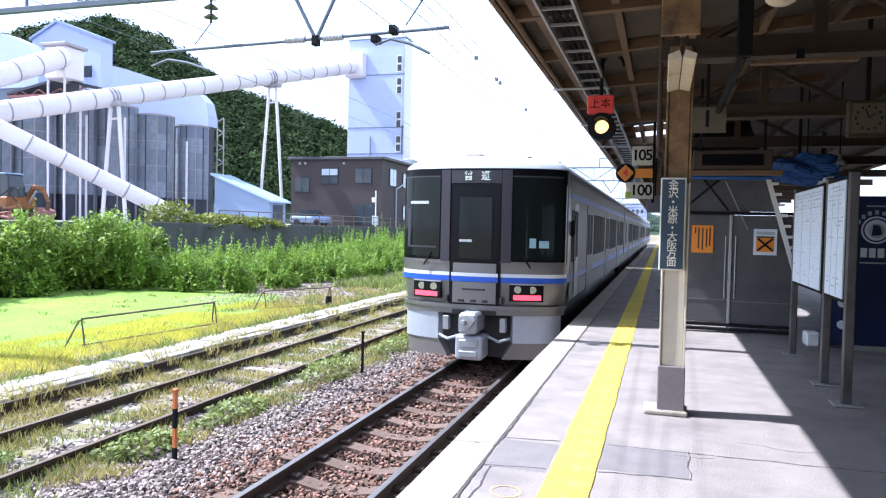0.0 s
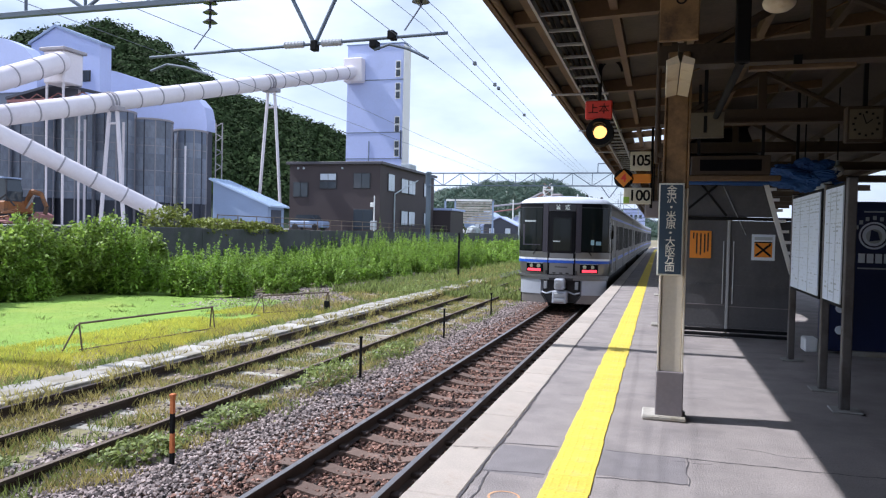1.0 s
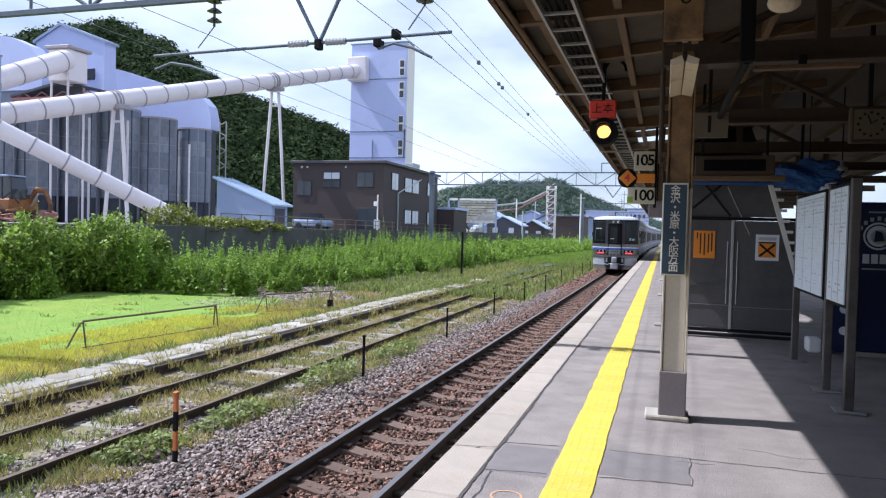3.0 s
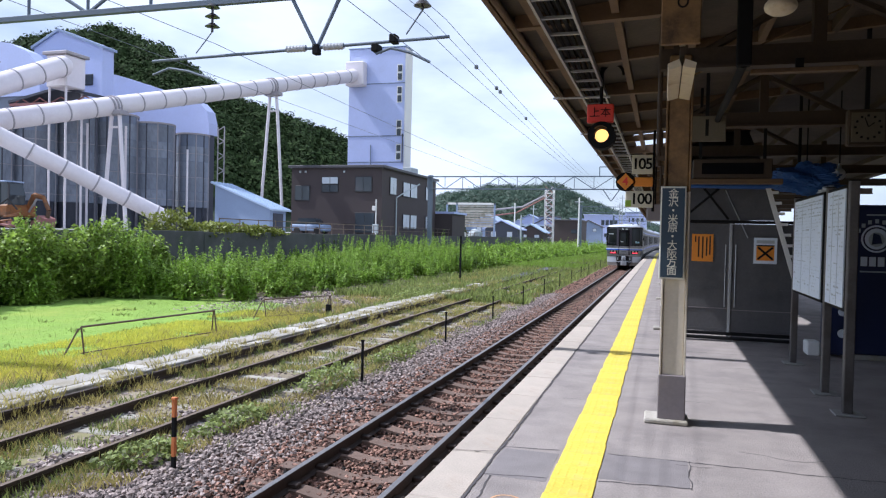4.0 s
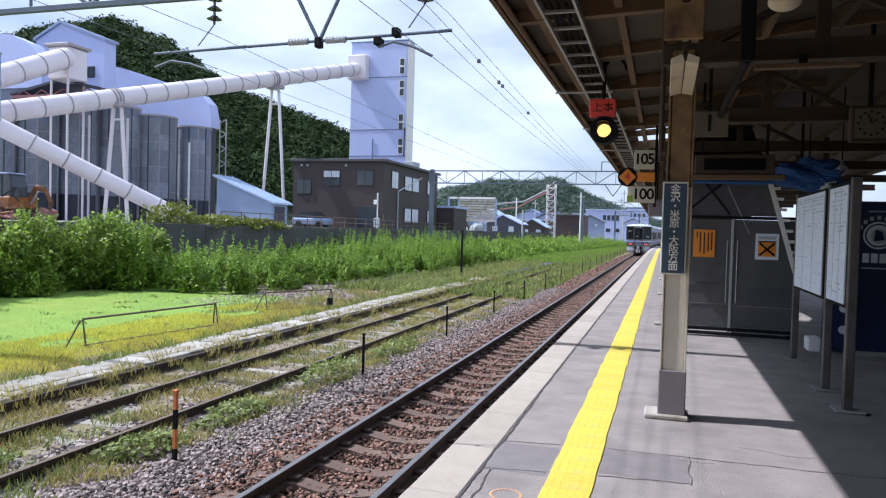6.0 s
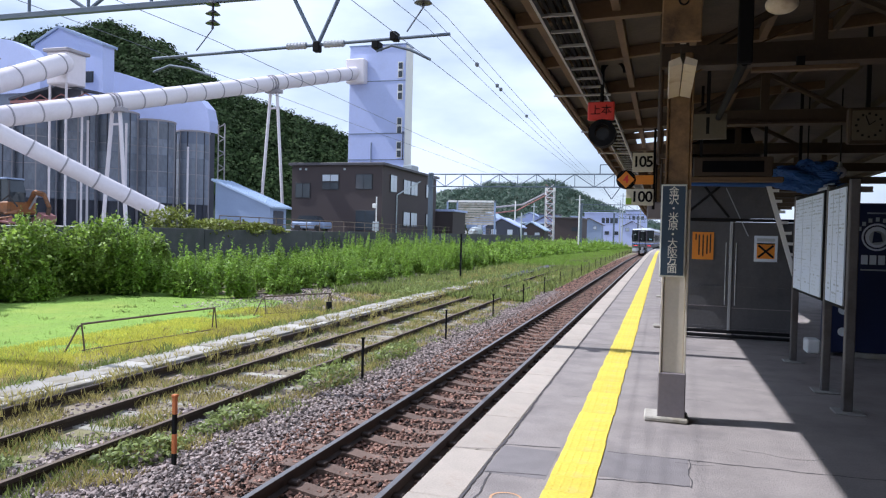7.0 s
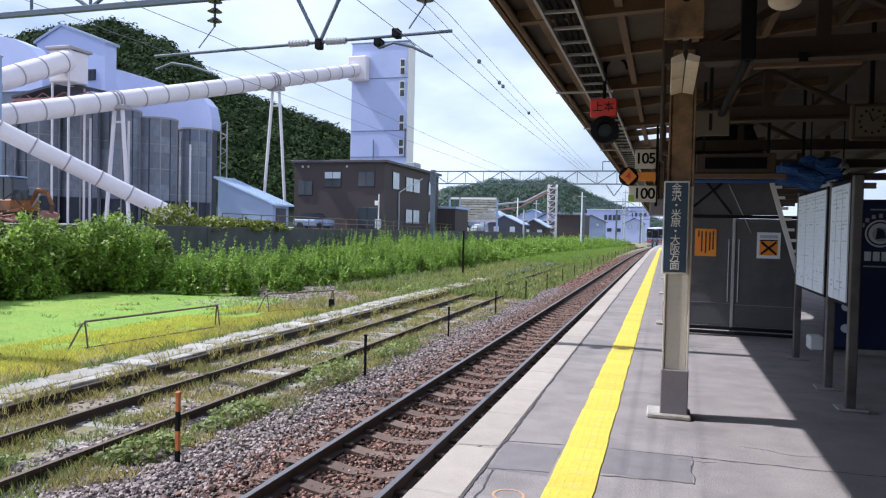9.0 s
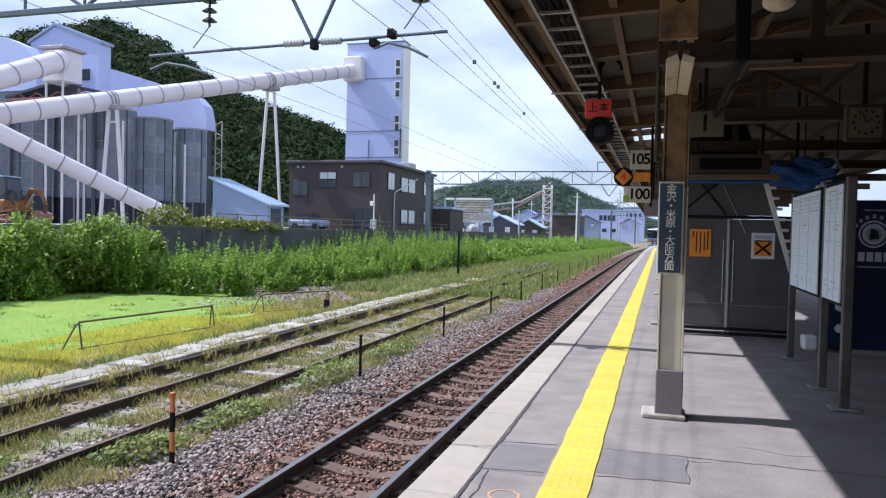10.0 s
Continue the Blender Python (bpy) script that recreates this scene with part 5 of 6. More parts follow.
# ---- silos ----
def silo(x, y, r, h, label="grey steel silo with vertical seams and a pale rim"):
    s = thing("silo", (x, y, YZ), label, "silo", "silos")
    part("shell", tube((x, y, YZ + 2.2), (x, y, h), r, n=36, caps=True), "silo", s, smooth=True)
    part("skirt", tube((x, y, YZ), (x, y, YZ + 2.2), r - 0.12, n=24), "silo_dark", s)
    part("rim", tube((x, y, h), (x, y, h + 0.16), r + 0.08, n=36), "pipe_band", s)
    for k in range(12):
        a = 2 * math.pi * k / 12 + 0.3
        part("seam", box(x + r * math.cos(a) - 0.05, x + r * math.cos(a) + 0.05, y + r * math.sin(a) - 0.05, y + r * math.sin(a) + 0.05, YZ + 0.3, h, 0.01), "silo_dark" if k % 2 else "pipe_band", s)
    plate = bmesh.new()
    for i in range(4):
        a, b = radians(-13.6 + 6.8 * i), radians(-13.6 + 6.8 * (i + 1))
        q = [((r + o) * math.cos(t), (r + o) * math.sin(t), z) for o in (0.012,) for t, z in ((a, 0), (b, 0), (b, 1.36), (a, 1.36))]
        plate.faces.new([plate.verts.new(p) for p in q])
    bmesh.ops.remove_doubles(plate, verts=plate.verts, dist=0.001)
    rr = bmesh.ops.extrude_face_region(plate, geom=plate.faces[:])
    for v in rr["geom"]:
        if isinstance(v, bmesh.types.BMVert):
            v.co.x, v.co.y = v.co.x * (r - 0.01) / (r + 0.012), v.co.y * (r - 0.01) / (r + 0.012)
    bmesh.ops.recalc_face_normals(plate, faces=plate.faces)
    pm = bpy.data.meshes.new("plate")
    plate.to_mesh(pm)
    plate.free()
    pm.materials.append(M["silo_plate"])
    for j in range(int((h - YZ - 2.3) / 1.42)):
        for k in range(12):
            ob = new("plate", pm)
            ob.parent = s
            ob.location = Vector((x, y, YZ + 2.25 + j * 1.42)) - ORIGIN[s.name]
            ob.rotation_euler = (0, 0, 2 * math.pi * k / 12 + 0.3 + math.pi / 12)
    for z in (4.2, 6.4, 8.6):
        part("hoop", tube((x, y, z), (x, y, z + 0.06), r + 0.025, n=36), "pipe_band", s)


for x, y, r, h in ((-44.5, 55.0, 1.75, 10.9), (-42.9, 58.4, 1.5, 10.4), (-46.6, 52.6, 1.8, 11.4), (-48.5, 50.0, 1.75, 11.2), (-50.0, 47.2, 1.7, 10.6), (-51.6, 44.4, 1.7, 10.2), (-53.4, 41.8, 1.8, 9.6)):
    silo(x, y, r, h)
for x, y, top in ((-46.0, 48.6, 10.2), (-48.9, 47.0, 9.6), (-44.2, 51.0, 10.3), (-41.4, 55.6, 8.8)):
    dp = thing("white_downpipe", (x, y, YZ), "white steel downpipe before the silos", "pipe", "downpipes")
    part("pipe", tube((x, y, YZ), (x, y, top), 0.10, n=10), "pipe", dp)
    part("foot", box(x - 0.3, x + 0.3, y - 0.3, y + 0.3, YZ, YZ + 0.15, 0.02), "pipe_band", dp)

# ---- white sheds behind the silos ----
sa = thing("white_shed", (-52, 57, YZ), "tall white steel-clad shed with a shallow gable", "building")
part("cladding", prism([(-56.4, 12.2), (-48.6, 12.2), (-48.6, 17.7), (-53.5, 19.5), (-56.4, 18.1)], "y", 53.0, 54.4), "white_metal", sa)
# Dark box stands in for the shaded open space beneath the cladding.
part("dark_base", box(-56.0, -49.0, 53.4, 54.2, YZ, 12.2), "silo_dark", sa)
part("roof_edge", prism([(-48.4, 17.62), (-48.4, 17.86), (-53.5, 19.72), (-56.6, 18.25), (-56.6, 18.0), (-53.5, 19.48)], "y", 52.8, 54.6), "pale_wall", sa)
window(sa, -50.6, -49.6, 52.92, 53.0, 14.4, 15.4)
vb = thing("vaulted_shed", (-58, 50, YZ), "white round-roofed steel shed behind the silos", "building")
arc = [(-64.0, 12.4), (-64.0, 15.8), (-60, 17.0), (-56, 17.3), (-53, 16.9), (-51.0, 16.1), (-49.9, 15.0), (-49.6, 13.2), (-49.6, 12.4)]
part("shell", prism(arc, "y", 47.2, 48.6), "white_metal", vb)
part("dark_base", box(-63.8, -49.9, 47.4, 48.4, YZ, 12.4), "silo", vb)
vc = thing("vaulted_shed", (-48, 63, YZ), "white shed with a sloping rounded roof behind the silos", "building")
part("shell", prism([(-57.5, 10.9), (-57.5, 18.0), (-53.5, 17.1), (-45.6, 14.7), (-43.9, 14.1), (-43.0, 13.2), (-42.7, 12.0), (-42.7, 10.9)], "y", 60.6, 62.0), "white_metal", vc)
# Dark box added as the shade behind and between the silos.
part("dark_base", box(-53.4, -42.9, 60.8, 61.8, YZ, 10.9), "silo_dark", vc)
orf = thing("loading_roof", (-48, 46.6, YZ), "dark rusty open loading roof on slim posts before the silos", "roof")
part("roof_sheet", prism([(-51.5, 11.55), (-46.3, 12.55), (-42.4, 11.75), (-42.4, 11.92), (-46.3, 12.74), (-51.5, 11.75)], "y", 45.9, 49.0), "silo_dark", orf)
part("eave_beam", box(-51.4, -42.5, 45.95, 46.10, 11.30, 11.52), "rust_red", orf)
for x in (-51.2, -47.4, -42.7):
    part("post", box(x - 0.09, x + 0.09, 45.95, 46.13, YZ, 11.30), "silo_dark", orf)
for a, b in ((-51.2, -49.3), (-49.3, -47.4), (-47.4, -45.05), (-45.05, -42.7)):
    part("lattice", tube((a, 46.03, 11.4), ((a + b) / 2, 46.03, 11.9), 0.05, n=5), "rust_red", orf)
    part("lattice", tube(((a + b) / 2, 46.03, 11.9), (b, 46.03, 11.4), 0.05, n=5), "rust_red", orf)
lad = thing("lattice_ladder", (-41.2, 58.0, YZ), "narrow steel lattice ladder tower beside the silos", "ladder")
for x in (-40.9, -40.2):
    part("stile", tube((x, 59.5, YZ), (x, 59.5, 11.4), 0.06, n=6), "pipe_band", lad)
for k in range(14):
    part("rung", tube((-40.9, 59.5, 2 + k * 0.7), (-40.2, 59.5, 2 + k * 0.7 + (0.35 if k % 2 else -0.35)), 0.05, n=5), "pipe_band", lad)

# ---- pale blue shed, loader ----
bs = thing("blue_roof_shed", (-33, 53, YZ), "pale blue-grey lean-to shed with a pale blue sheet roof", "building")
part("wall", prism([(-34.55, YZ), (-29.55, YZ), (-29.55, 3.30), (-34.55, 5.2)], "y", 50.0, 52.5), "pale_wall", bs)
part("roof", prism([(-34.85, 5.33), (-29.2, 3.18), (-29.2, 3.32), (-34.85, 5.47)], "y", 49.8, 52.8), "blue_roof", bs)
part("door", box(-29.55, -29.49, 50.5, 52.0, YZ, 3.0), "silo_dark", bs)
for k in range(6):
    u = 49.95 + k * 0.52
    part("roof_rib", prism([(-34.85, 5.474), (-29.2, 3.324), (-29.2, 3.37), (-34.85, 5.52)], "y", u, u + 0.08), "blue_roof", bs)
ld = thing("orange_loader", (-38.5, 34.5, YZ), "orange digger with a dark cab parked in the yard", "digger")
for y in (33.5, 35.1):
    tb = part("track_base", box(-39.9, -36.9, y, y + 0.5, YZ, YZ + 0.6, 0.2), "under", ld)
    for k in range(5):
        part("roller", tube((-39.5 + k * 0.55, y - 0.02, YZ + 0.3), (-39.5 + k * 0.55, y + 0.03, YZ + 0.3), 0.2, n=12), "rust_red", tb)
part("engine_body", box(-40.3, -37.5, 33.5, 35.6, YZ + 0.65, YZ + 1.45, 0.12), "digger_orange", ld)
part("counterweight", box(-40.9, -40.2, 33.6, 35.5, YZ + 0.6, YZ + 1.5, 0.2), "under", ld)
cb_ = part("cab", prism([(-39.0, YZ + 1.4), (-37.55, YZ + 1.4), (-37.45, YZ + 2.0), (-37.75, YZ + 2.75), (-38.95, YZ + 2.75)], "y", 33.6, 34.7), "glass", ld)
for a, b in ((-39.02, -38.92), (-38.3, -38.22), (-37.62, -37.5)):
    part("cab_pillar", box(a, b, 33.56, 33.62, YZ + 1.4, YZ + 2.7), "frame_dark", cb_)
part("cab_roof", box(-39.1, -37.65, 33.5, 34.8, YZ + 2.75, YZ + 2.85, 0.03), "pale_wall", cb_)
part("boom", path_tube([(-37.7, 35.0, YZ + 1.0), (-37.1, 35.0, YZ + 2.05), (-36.4, 35.0, YZ + 1.9)], 0.16, n=6), "digger_orange", ld)
part("arm", path_tube([(-36.4, 35.0, YZ + 1.95), (-35.95, 35.0, YZ + 1.1), (-36.1, 35.0, YZ + 0.5)], 0.13, n=6), "digger_orange", ld)
part("cylinder", tube((-37.3, 34.8, YZ + 1.0), (-36.7, 34.8, YZ + 1.8), 0.06, n=8), "galv", ld)
part("bucket", prism([(-36.9, YZ + 0.1), (-36.0, YZ + 0.1), (-35.9, YZ + 0.6), (-36.4, YZ + 0.8)], "y", 34.6, 35.5), "rust_red", ld)
part("hydraulic_hose", path_tube([(-38.0, 33.4, YZ + 1.4), (-37.4, 33.4, YZ + 1.75), (-36.9, 33.6, YZ + 1.1)], 0.05, n=6), "under", ld)
pile = thing("rusty_scrap", (-37.4, 32.6, YZ), "heap of rusty orange beams before the digger", "scrap heap")
rp_ = random.Random(12)
for k in range(16):
    x, z, a = -39.0 + rp_.random() * 2.9, YZ + 0.08 + rp_.random() * 0.7, rp_.uniform(-0.6, 0.6)
    part("beam", tube((x - 0.6 * math.cos(a), 32.3 + rp_.random() * 0.8, max(YZ + 0.06, z - 0.6 * math.sin(a))), (x + 0.6 * math.cos(a), 32.3 + rp_.random() * 0.8, max(YZ + 0.06, z + 0.6 * math.sin(a))), 0.06, n=5), rp_.choice(("digger_orange", "rust_red", "under", "digger_orange")), pile)


# ---- hills ----
def hill(name, ridge, depth, leaf, size, count, label, back=1.0, seed=3, per=50):
    """A ridge of (x, y, z), its slopes falling to both sides, clad in leaf clumps."""
    pts = [Vector(p) for p in ridge]
    seg = []
    for a, b in zip(pts, pts[1:]):
        seg += [a.lerp(b, k / 6) for k in range(6)]
    seg.append(pts[-1])
    h = thing(name, (pts[0].x, pts[0].y, 0), label, "hill", kind="structure")
    bm = bmesh.new()
    rows = []
    for p in seg:
        out = Vector((p.x, p.y, 0)).normalized()
        row = []
        for k in range(-8, 9):
            u = k / 8
            q = p + out * (u * depth * (back if u > 0 else 1))
            z = GROUND_Z - 1 + (p.z - size * 0.6 - GROUND_Z) * (1 - abs(u) ** 1.25)
            z += size * 0.8 * noise.noise((q.x / size / 4, q.y / size / 4, 0)) * (1 - abs(u))
            row.append(bm.verts.new((q.x, q.y, z)))
        rows.append(row)
    for a, b in zip(rows, rows[1:]):
        for k in range(16):
            bm.faces.new((a[k], a[k + 1], b[k + 1], b[k]))
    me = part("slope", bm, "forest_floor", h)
    rg = np.random.default_rng(seed)
    V = []
    for _ in range(count):
        i = rg.random() * (len(seg) - 1.001)
        p = seg[int(i)].lerp(seg[int(i) + 1], i % 1)
        out = Vector((p.x, p.y, 0)).normalized()
        u = -(rg.random() ** 1.3) * 0.85 + 0.04
        q = p + out * (u * depth)
        z = GROUND_Z - 1 + (p.z - size * 0.6 - GROUND_Z) * (1 - abs(u) ** 1.25)
        s = size * rg.uniform(0.45, 1.05)
        d = rg.normal(0, 1, (per, 3))
        d /= np.linalg.norm(d, axis=1)[:, None]
        d[:, 2] = np.abs(d[:, 2]) * 1.1 - 0.2
        lob = 1 + 0.28 * np.sin(d[:, :1] * 5 + i * 9) * np.cos(d[:, 1:2] * 5 + i * 7)
        c = np.array([q.x, q.y, z + s * 0.03]) + d * lob * s * (0.74 + 0.26 * rg.random((per, 1))) * np.array([0.85, 0.85, 0.95])
        a1 = rg.normal(0, 1, (per, 3))
        a1 -= d * (a1 * d).sum(1)[:, None] * 0.92
        a1 /= np.linalg.norm(a1, axis=1)[:, None]
        a2 = np.cross(d, a1)
        w = s * rg.uniform(0.06, 0.135, (per, 1))
        V.append(np.stack([c - a1 * w, c + a2 * w * 0.8, c + a1 * w, c - a2 * w * 0.8], 1).reshape(-1, 3))
    V = np.concatenate(V)
    Fc = np.arange(len(V)).reshape(-1, 4)
    ob = soup("tree_crowns", V, Fc, leaf, "", "", "stuff")
    ob.parent = h
    ob.matrix_parent_inverse = Matrix.Translation(-Vector((pts[0].x, pts[0].y, 0)))
    tagged(ob, "dense dark green tree crowns")


hill("wooded_hill", [(-215, 95, 36), (-160.8, 140, 46), (-151.4, 143, 50), (-148.8, 165, 58.5), (-133.5, 169.6, 52.5), (-118.1, 174, 40.6), (-104.9, 188.5, 36.0), (-93.2, 202.5, 31.0), (-80, 214, 14), (-60, 226, 3)],
     62, "forest", 4.6, 3400, "steep wooded hill with dense dark green trees behind the works", per=150)
# Leaf colour of this ridge carries the haze.
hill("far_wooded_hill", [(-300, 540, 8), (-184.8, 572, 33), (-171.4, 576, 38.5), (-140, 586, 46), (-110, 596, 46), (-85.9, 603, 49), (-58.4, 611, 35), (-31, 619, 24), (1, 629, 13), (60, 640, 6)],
     120, "forest_far", 6.0, 2200, "distant wooded hill with haze mixed into its green leaf colour", seed=8, per=80)

# ---- buildings far along the line ----
def block(name, x0, x1, y0, y1, z1, material, label, wins=(), roof="roof_dark", z0=GROUND_Z):
    b = thing(name, ((x0 + x1) / 2, y0, z0), label, "building", "distant buildings")
    part("wall", box(x0, x1, y0, y1, z0, z1), material, b)
    part("roof", box(x0 - 0.3, x1 + 0.3, y0 - 0.3, y1 + 0.3, z1, z1 + 0.3, 0.05), roof, b)
    for a, c, d, e in wins:
        fr = part("window", box(a, c, y0 - 0.06, y0, d, e), "frame_dark", b)
        part("pane", box(a + 0.1, c - 0.1, y0 - 0.09, y0 - 0.05, d + 0.1, e - 0.1), "glass", fr)
    return b


block("white_building", -26.2, -12.0, 254, 275, 9.6, "white_metal", "white flat-roofed works building with a row of dark windows",
      [(-20.3 + k * 1.45, -19.2 + k * 1.45, 6.2, 8.0) for k in range(4)] + [(-25.4 + k * 3.1, -23.9 + k * 3.1, 2.2, 3.4) for k in range(4)], "white_metal")
block("white_annex", -31.0, -26.4, 255, 270, 8.2, "white_metal", "white flat-roofed annex beside the works", [], "pale_wall")
block("dark_warehouse", -24.6, -18.4, 171, 185, 5.6, "brown_wall", "dark brown warehouse with a low roof", [(-20.6, -18.9, 2.6, 3.6)])
block("long_shed", -41.0, -27.5, 178, 190, 4.3, "silo_dark", "long low shed with a pale blue roof", [], "blue_roof")
block("pale_block", -14.0, -6.0, 290, 300, 12.0, "white_metal", "pale distant apartment block", [(-13.2 + k * 1.7, -12.2 + k * 1.7, 8.4, 9.8) for k in range(4)], "pale_wall")
block("grey_house", -34.0, -29.0, 205, 215, 7.4, "pale_wall", "pale grey distant house", [(-33, -31.6, 5, 6.4)], "roof_dark")


def gable_house(x, y, w, d, eave, ridge, wall, roof, label):
    h = thing("gabled_house", (x, y, GROUND_Z), label, "house", "distant houses")
    part("wall", prism([(x - w / 2, GROUND_Z), (x + w / 2, GROUND_Z), (x + w / 2, eave), (x, ridge - 0.15), (x - w / 2, eave)], "y", y, y + d), wall, h)
    for s in (-1, 1):
        part("roof", prism([(x, ridge), (x + s * (w / 2 + 0.5), eave - 0.25), (x + s * (w / 2 + 0.5), eave - 0.05), (x, ridge + 0.22)], "y", y - 0.4, y + d + 0.4), roof, h)
    for k in range(2):
        a = x - w / 4 - 0.5 + k * w / 2
        fr = part("window", box(a, a + 1.1, y - 0.06, y, eave - 1.6, eave - 0.5), "frame_dark", h)
        part("pane", box(a + 0.08, a + 1.02, y - 0.09, y - 0.05, eave - 1.52, eave - 0.58), "pale_glass", fr)


for x, y, w, d, e, r, wm, rm, lb in (
        (-36.0, 150, 7, 9, 4.0, 6.0, "pale_wall", "blue_roof", "pale grey house with a pale blue gable roof"),
        (-30.5, 196, 7, 8, 5.0, 6.8, "white_metal", "roof_dark", "white house with a dark gable roof"),
        (-22.0, 225, 8, 8, 5.2, 7.0, "pale_wall", "roof_dark", "pale house with a dark gable roof"),
        (-38.5, 215, 9, 8, 6.0, 8.2, "white_metal", "pale_wall", "white house with a grey gable roof"),
        (-9.5, 240, 6, 8, 5.0, 6.6, "white_metal", "roof_dark", "pale house with a dark roof near the line"),
        (-47.0, 190, 9, 9, 5.0, 7.0, "pale_wall", "roof_dark", "grey house with a dark gable roof"),
        (-28.0, 128, 6, 6, 3.0, 4.4, "silo_dark", "white_metal", "low dark shed with a white gable roof"),
        (-24.8, 140, 5, 6, 2.6, 4.0, "brown_wall", "blue_roof", "low brown shed with a pale blue roof")):
    gable_house(x, y, w, d, e, r, wm, rm, lb)
lp = thing("yard_lamp_pole", (-24.1, 58.6, YZ), "white yard pole with a small lamp box", "pole")
part("pole", tube((-24.1, 58.6, YZ), (-24.1, 58.6, 4.6), 0.06, n=8), "white_paint", lp)
part("lamp_box", box(-24.45, -24.1, 58.5, 58.7, 3.6, 4.0, 0.03), "white_paint", lp)
part("meter_box", box(-24.4, -23.9, 58.5, 58.8, 1.6, 2.4, 0.03), "print_grey", lp)
cr_ = thing("parked_car", (-30.5, 59.0, YZ), "small white car parked before the brown building", "car")
part("car_body", box(-32.3, -28.9, 58.2, 59.8, YZ + 0.25, YZ + 0.85, 0.12), "pale_wall", cr_)
part("cabin", prism([(-31.8, YZ + 0.85), (-29.5, YZ + 0.85), (-30.0, YZ + 1.4), (-31.5, YZ + 1.4)], "y", 58.3, 59.7), "glass", cr_)
for x in (-31.6, -29.6):
    for y in (58.25, 59.75):
        part("wheel", tube((x, y - 0.08, YZ + 0.3), (x, y + 0.08, YZ + 0.3), 0.3, n=14), "under", cr_)
sc = thing("slatted_screen", (-28, 106, GROUND_Z), "tall framed screen of pale horizontal slats", "screen")
for x in (-31.8, -30.2, -24.3):
    part("post", box(x - 0.12, x + 0.12, 105.9, 106.1, GROUND_Z, 6.6), "pale_wall", sc)
part("top_rail", box(-31.9, -24.2, 105.9, 106.1, 6.3, 6.6), "white_paint", sc)
for k in range(9):
    part("slat", box(-30.1, -24.4, 105.95, 106.02, 2.9 + k * 0.38, 3.18 + k * 0.38), "pale_concrete", sc)
lt2 = thing("lattice_tower", (-24.2, 160, GROUND_Z), "red and white steel lattice tower", "lattice tower")
for x in (-25.1, -23.3):
    for y in (159.2, 161.0):
        part("leg", tube((x, y, GROUND_Z), (x, y, 12.3), 0.12, n=6), "white_paint", lt2)
for k in range(9):
    z = 0.2 + k * 1.4
    part("brace", tube((-25.1, 159.2, z), (-23.3, 159.2, z + 1.4), 0.09, n=5), "pipe", lt2)
    part("brace", tube((-23.3, 159.2, z), (-25.1, 159.2, z + 1.4), 0.09, n=5), "rust_red", lt2)
    part("ring", box(-25.2, -23.2, 159.1, 161.1, z - 0.06, z + 0.06), "pipe", lt2)
part("gangway", box(-25.2, -23.2, 159.0, 161.2, 11.3, 11.5), "white_paint", lt2)
cv = thing("distant_conveyor", (-30, 158, 5), "thin inclined red and white conveyor", "conveyor")
part("belt", path_tube([(-36.5, 156, 7.4), (-30, 158, 8.2), (-25, 159.5, 11.0)], 0.2, n=8), "pipe_band", cv)
part("belt", path_tube([(-36.5, 155, 6.0), (-31, 157, 6.9), (-25, 159, 10.4)], 0.14, n=8), "rust_red", cv)
for x, y, h, c in ((-13.9, 126, 8.6, "white_paint"), (-28.0, 140, 8.2, "white_paint"), (-26.0, 150, 8.2, "print_grey"), (-22.5, 118, 5.2, "print_grey"), (-9.2, 175, 12, "print_grey"), (-10.6, 190, 11, "print_grey"), (-6.0, 205, 12, "print_grey")):
    pp = thing("utility_pole", (x, y, GROUND_Z), "pale slender utility pole along the line", "pole", "utility poles")
    part("pole", tube((x, y, GROUND_Z), (x, y, h), 0.16, 0.11, n=8), c, pp)
    part("crossarm", box(x - 0.7, x + 0.7, y - 0.05, y + 0.05, h - 0.8, h - 0.65), "print_grey", pp)
jk = thing("scrap_heap", (-26, 95, 1.4), "heap of pale sheeted scrap behind the wall", "scrap heap")
rg0 = random.Random(4)
for k in range(12):
    x, y, s = -27.5 + rg0.random() * 4.0, 92 + rg0.random() * 6, 0.4 + rg0.random() * 0.7
    lump = bmesh.new()
    bmesh.ops.create_icosphere(lump, subdivisions=2, radius=s)
    for v in lump.verts:
        v.co *= 1 + 0.3 * noise.noise(v.co * 2 + Vector((k, 0, 0)))
        v.co.z *= 0.7
    bmesh.ops.translate(lump, verts=lump.verts, vec=(x, y, 1.42 + s * 0.5))
    part("lump", lump, rg0.choice(("white_paint", "white_metal", "print_grey", "grey_paint")), jk)

# ---- pieces of the platform and the tracks ----
def shared(name, me, loc, parent, label=""):
    ob = new(name, me)
    ob.parent = parent
    ob.location = Vector(loc) - ORIGIN[parent.name]
    return tagged(ob, label)


def mesh_of(bm, material, name):
    me = bpy.data.meshes.new(name)
    bmesh.ops.recalc_face_normals(bm, faces=bm.faces)
    bm.to_mesh(me)
    bm.free()
    me.materials.append(M[material])
    return me


slab = mesh_of(box(-0.165, 0.165, -0.493, 0.493, -0.155, 0.0, 0.010), "edge", "edge_slab")
for k in range(118):
    y = -5.37 + k
    shared("edge_slab", slab, (-1.288 + bend(y), y, 0.004 + 0.002 * math.sin(k * 2.3)), platform)
tile_bm = box(-0.148, 0.148, -0.1485, 0.1485, -0.02, 0.005, 0.003)
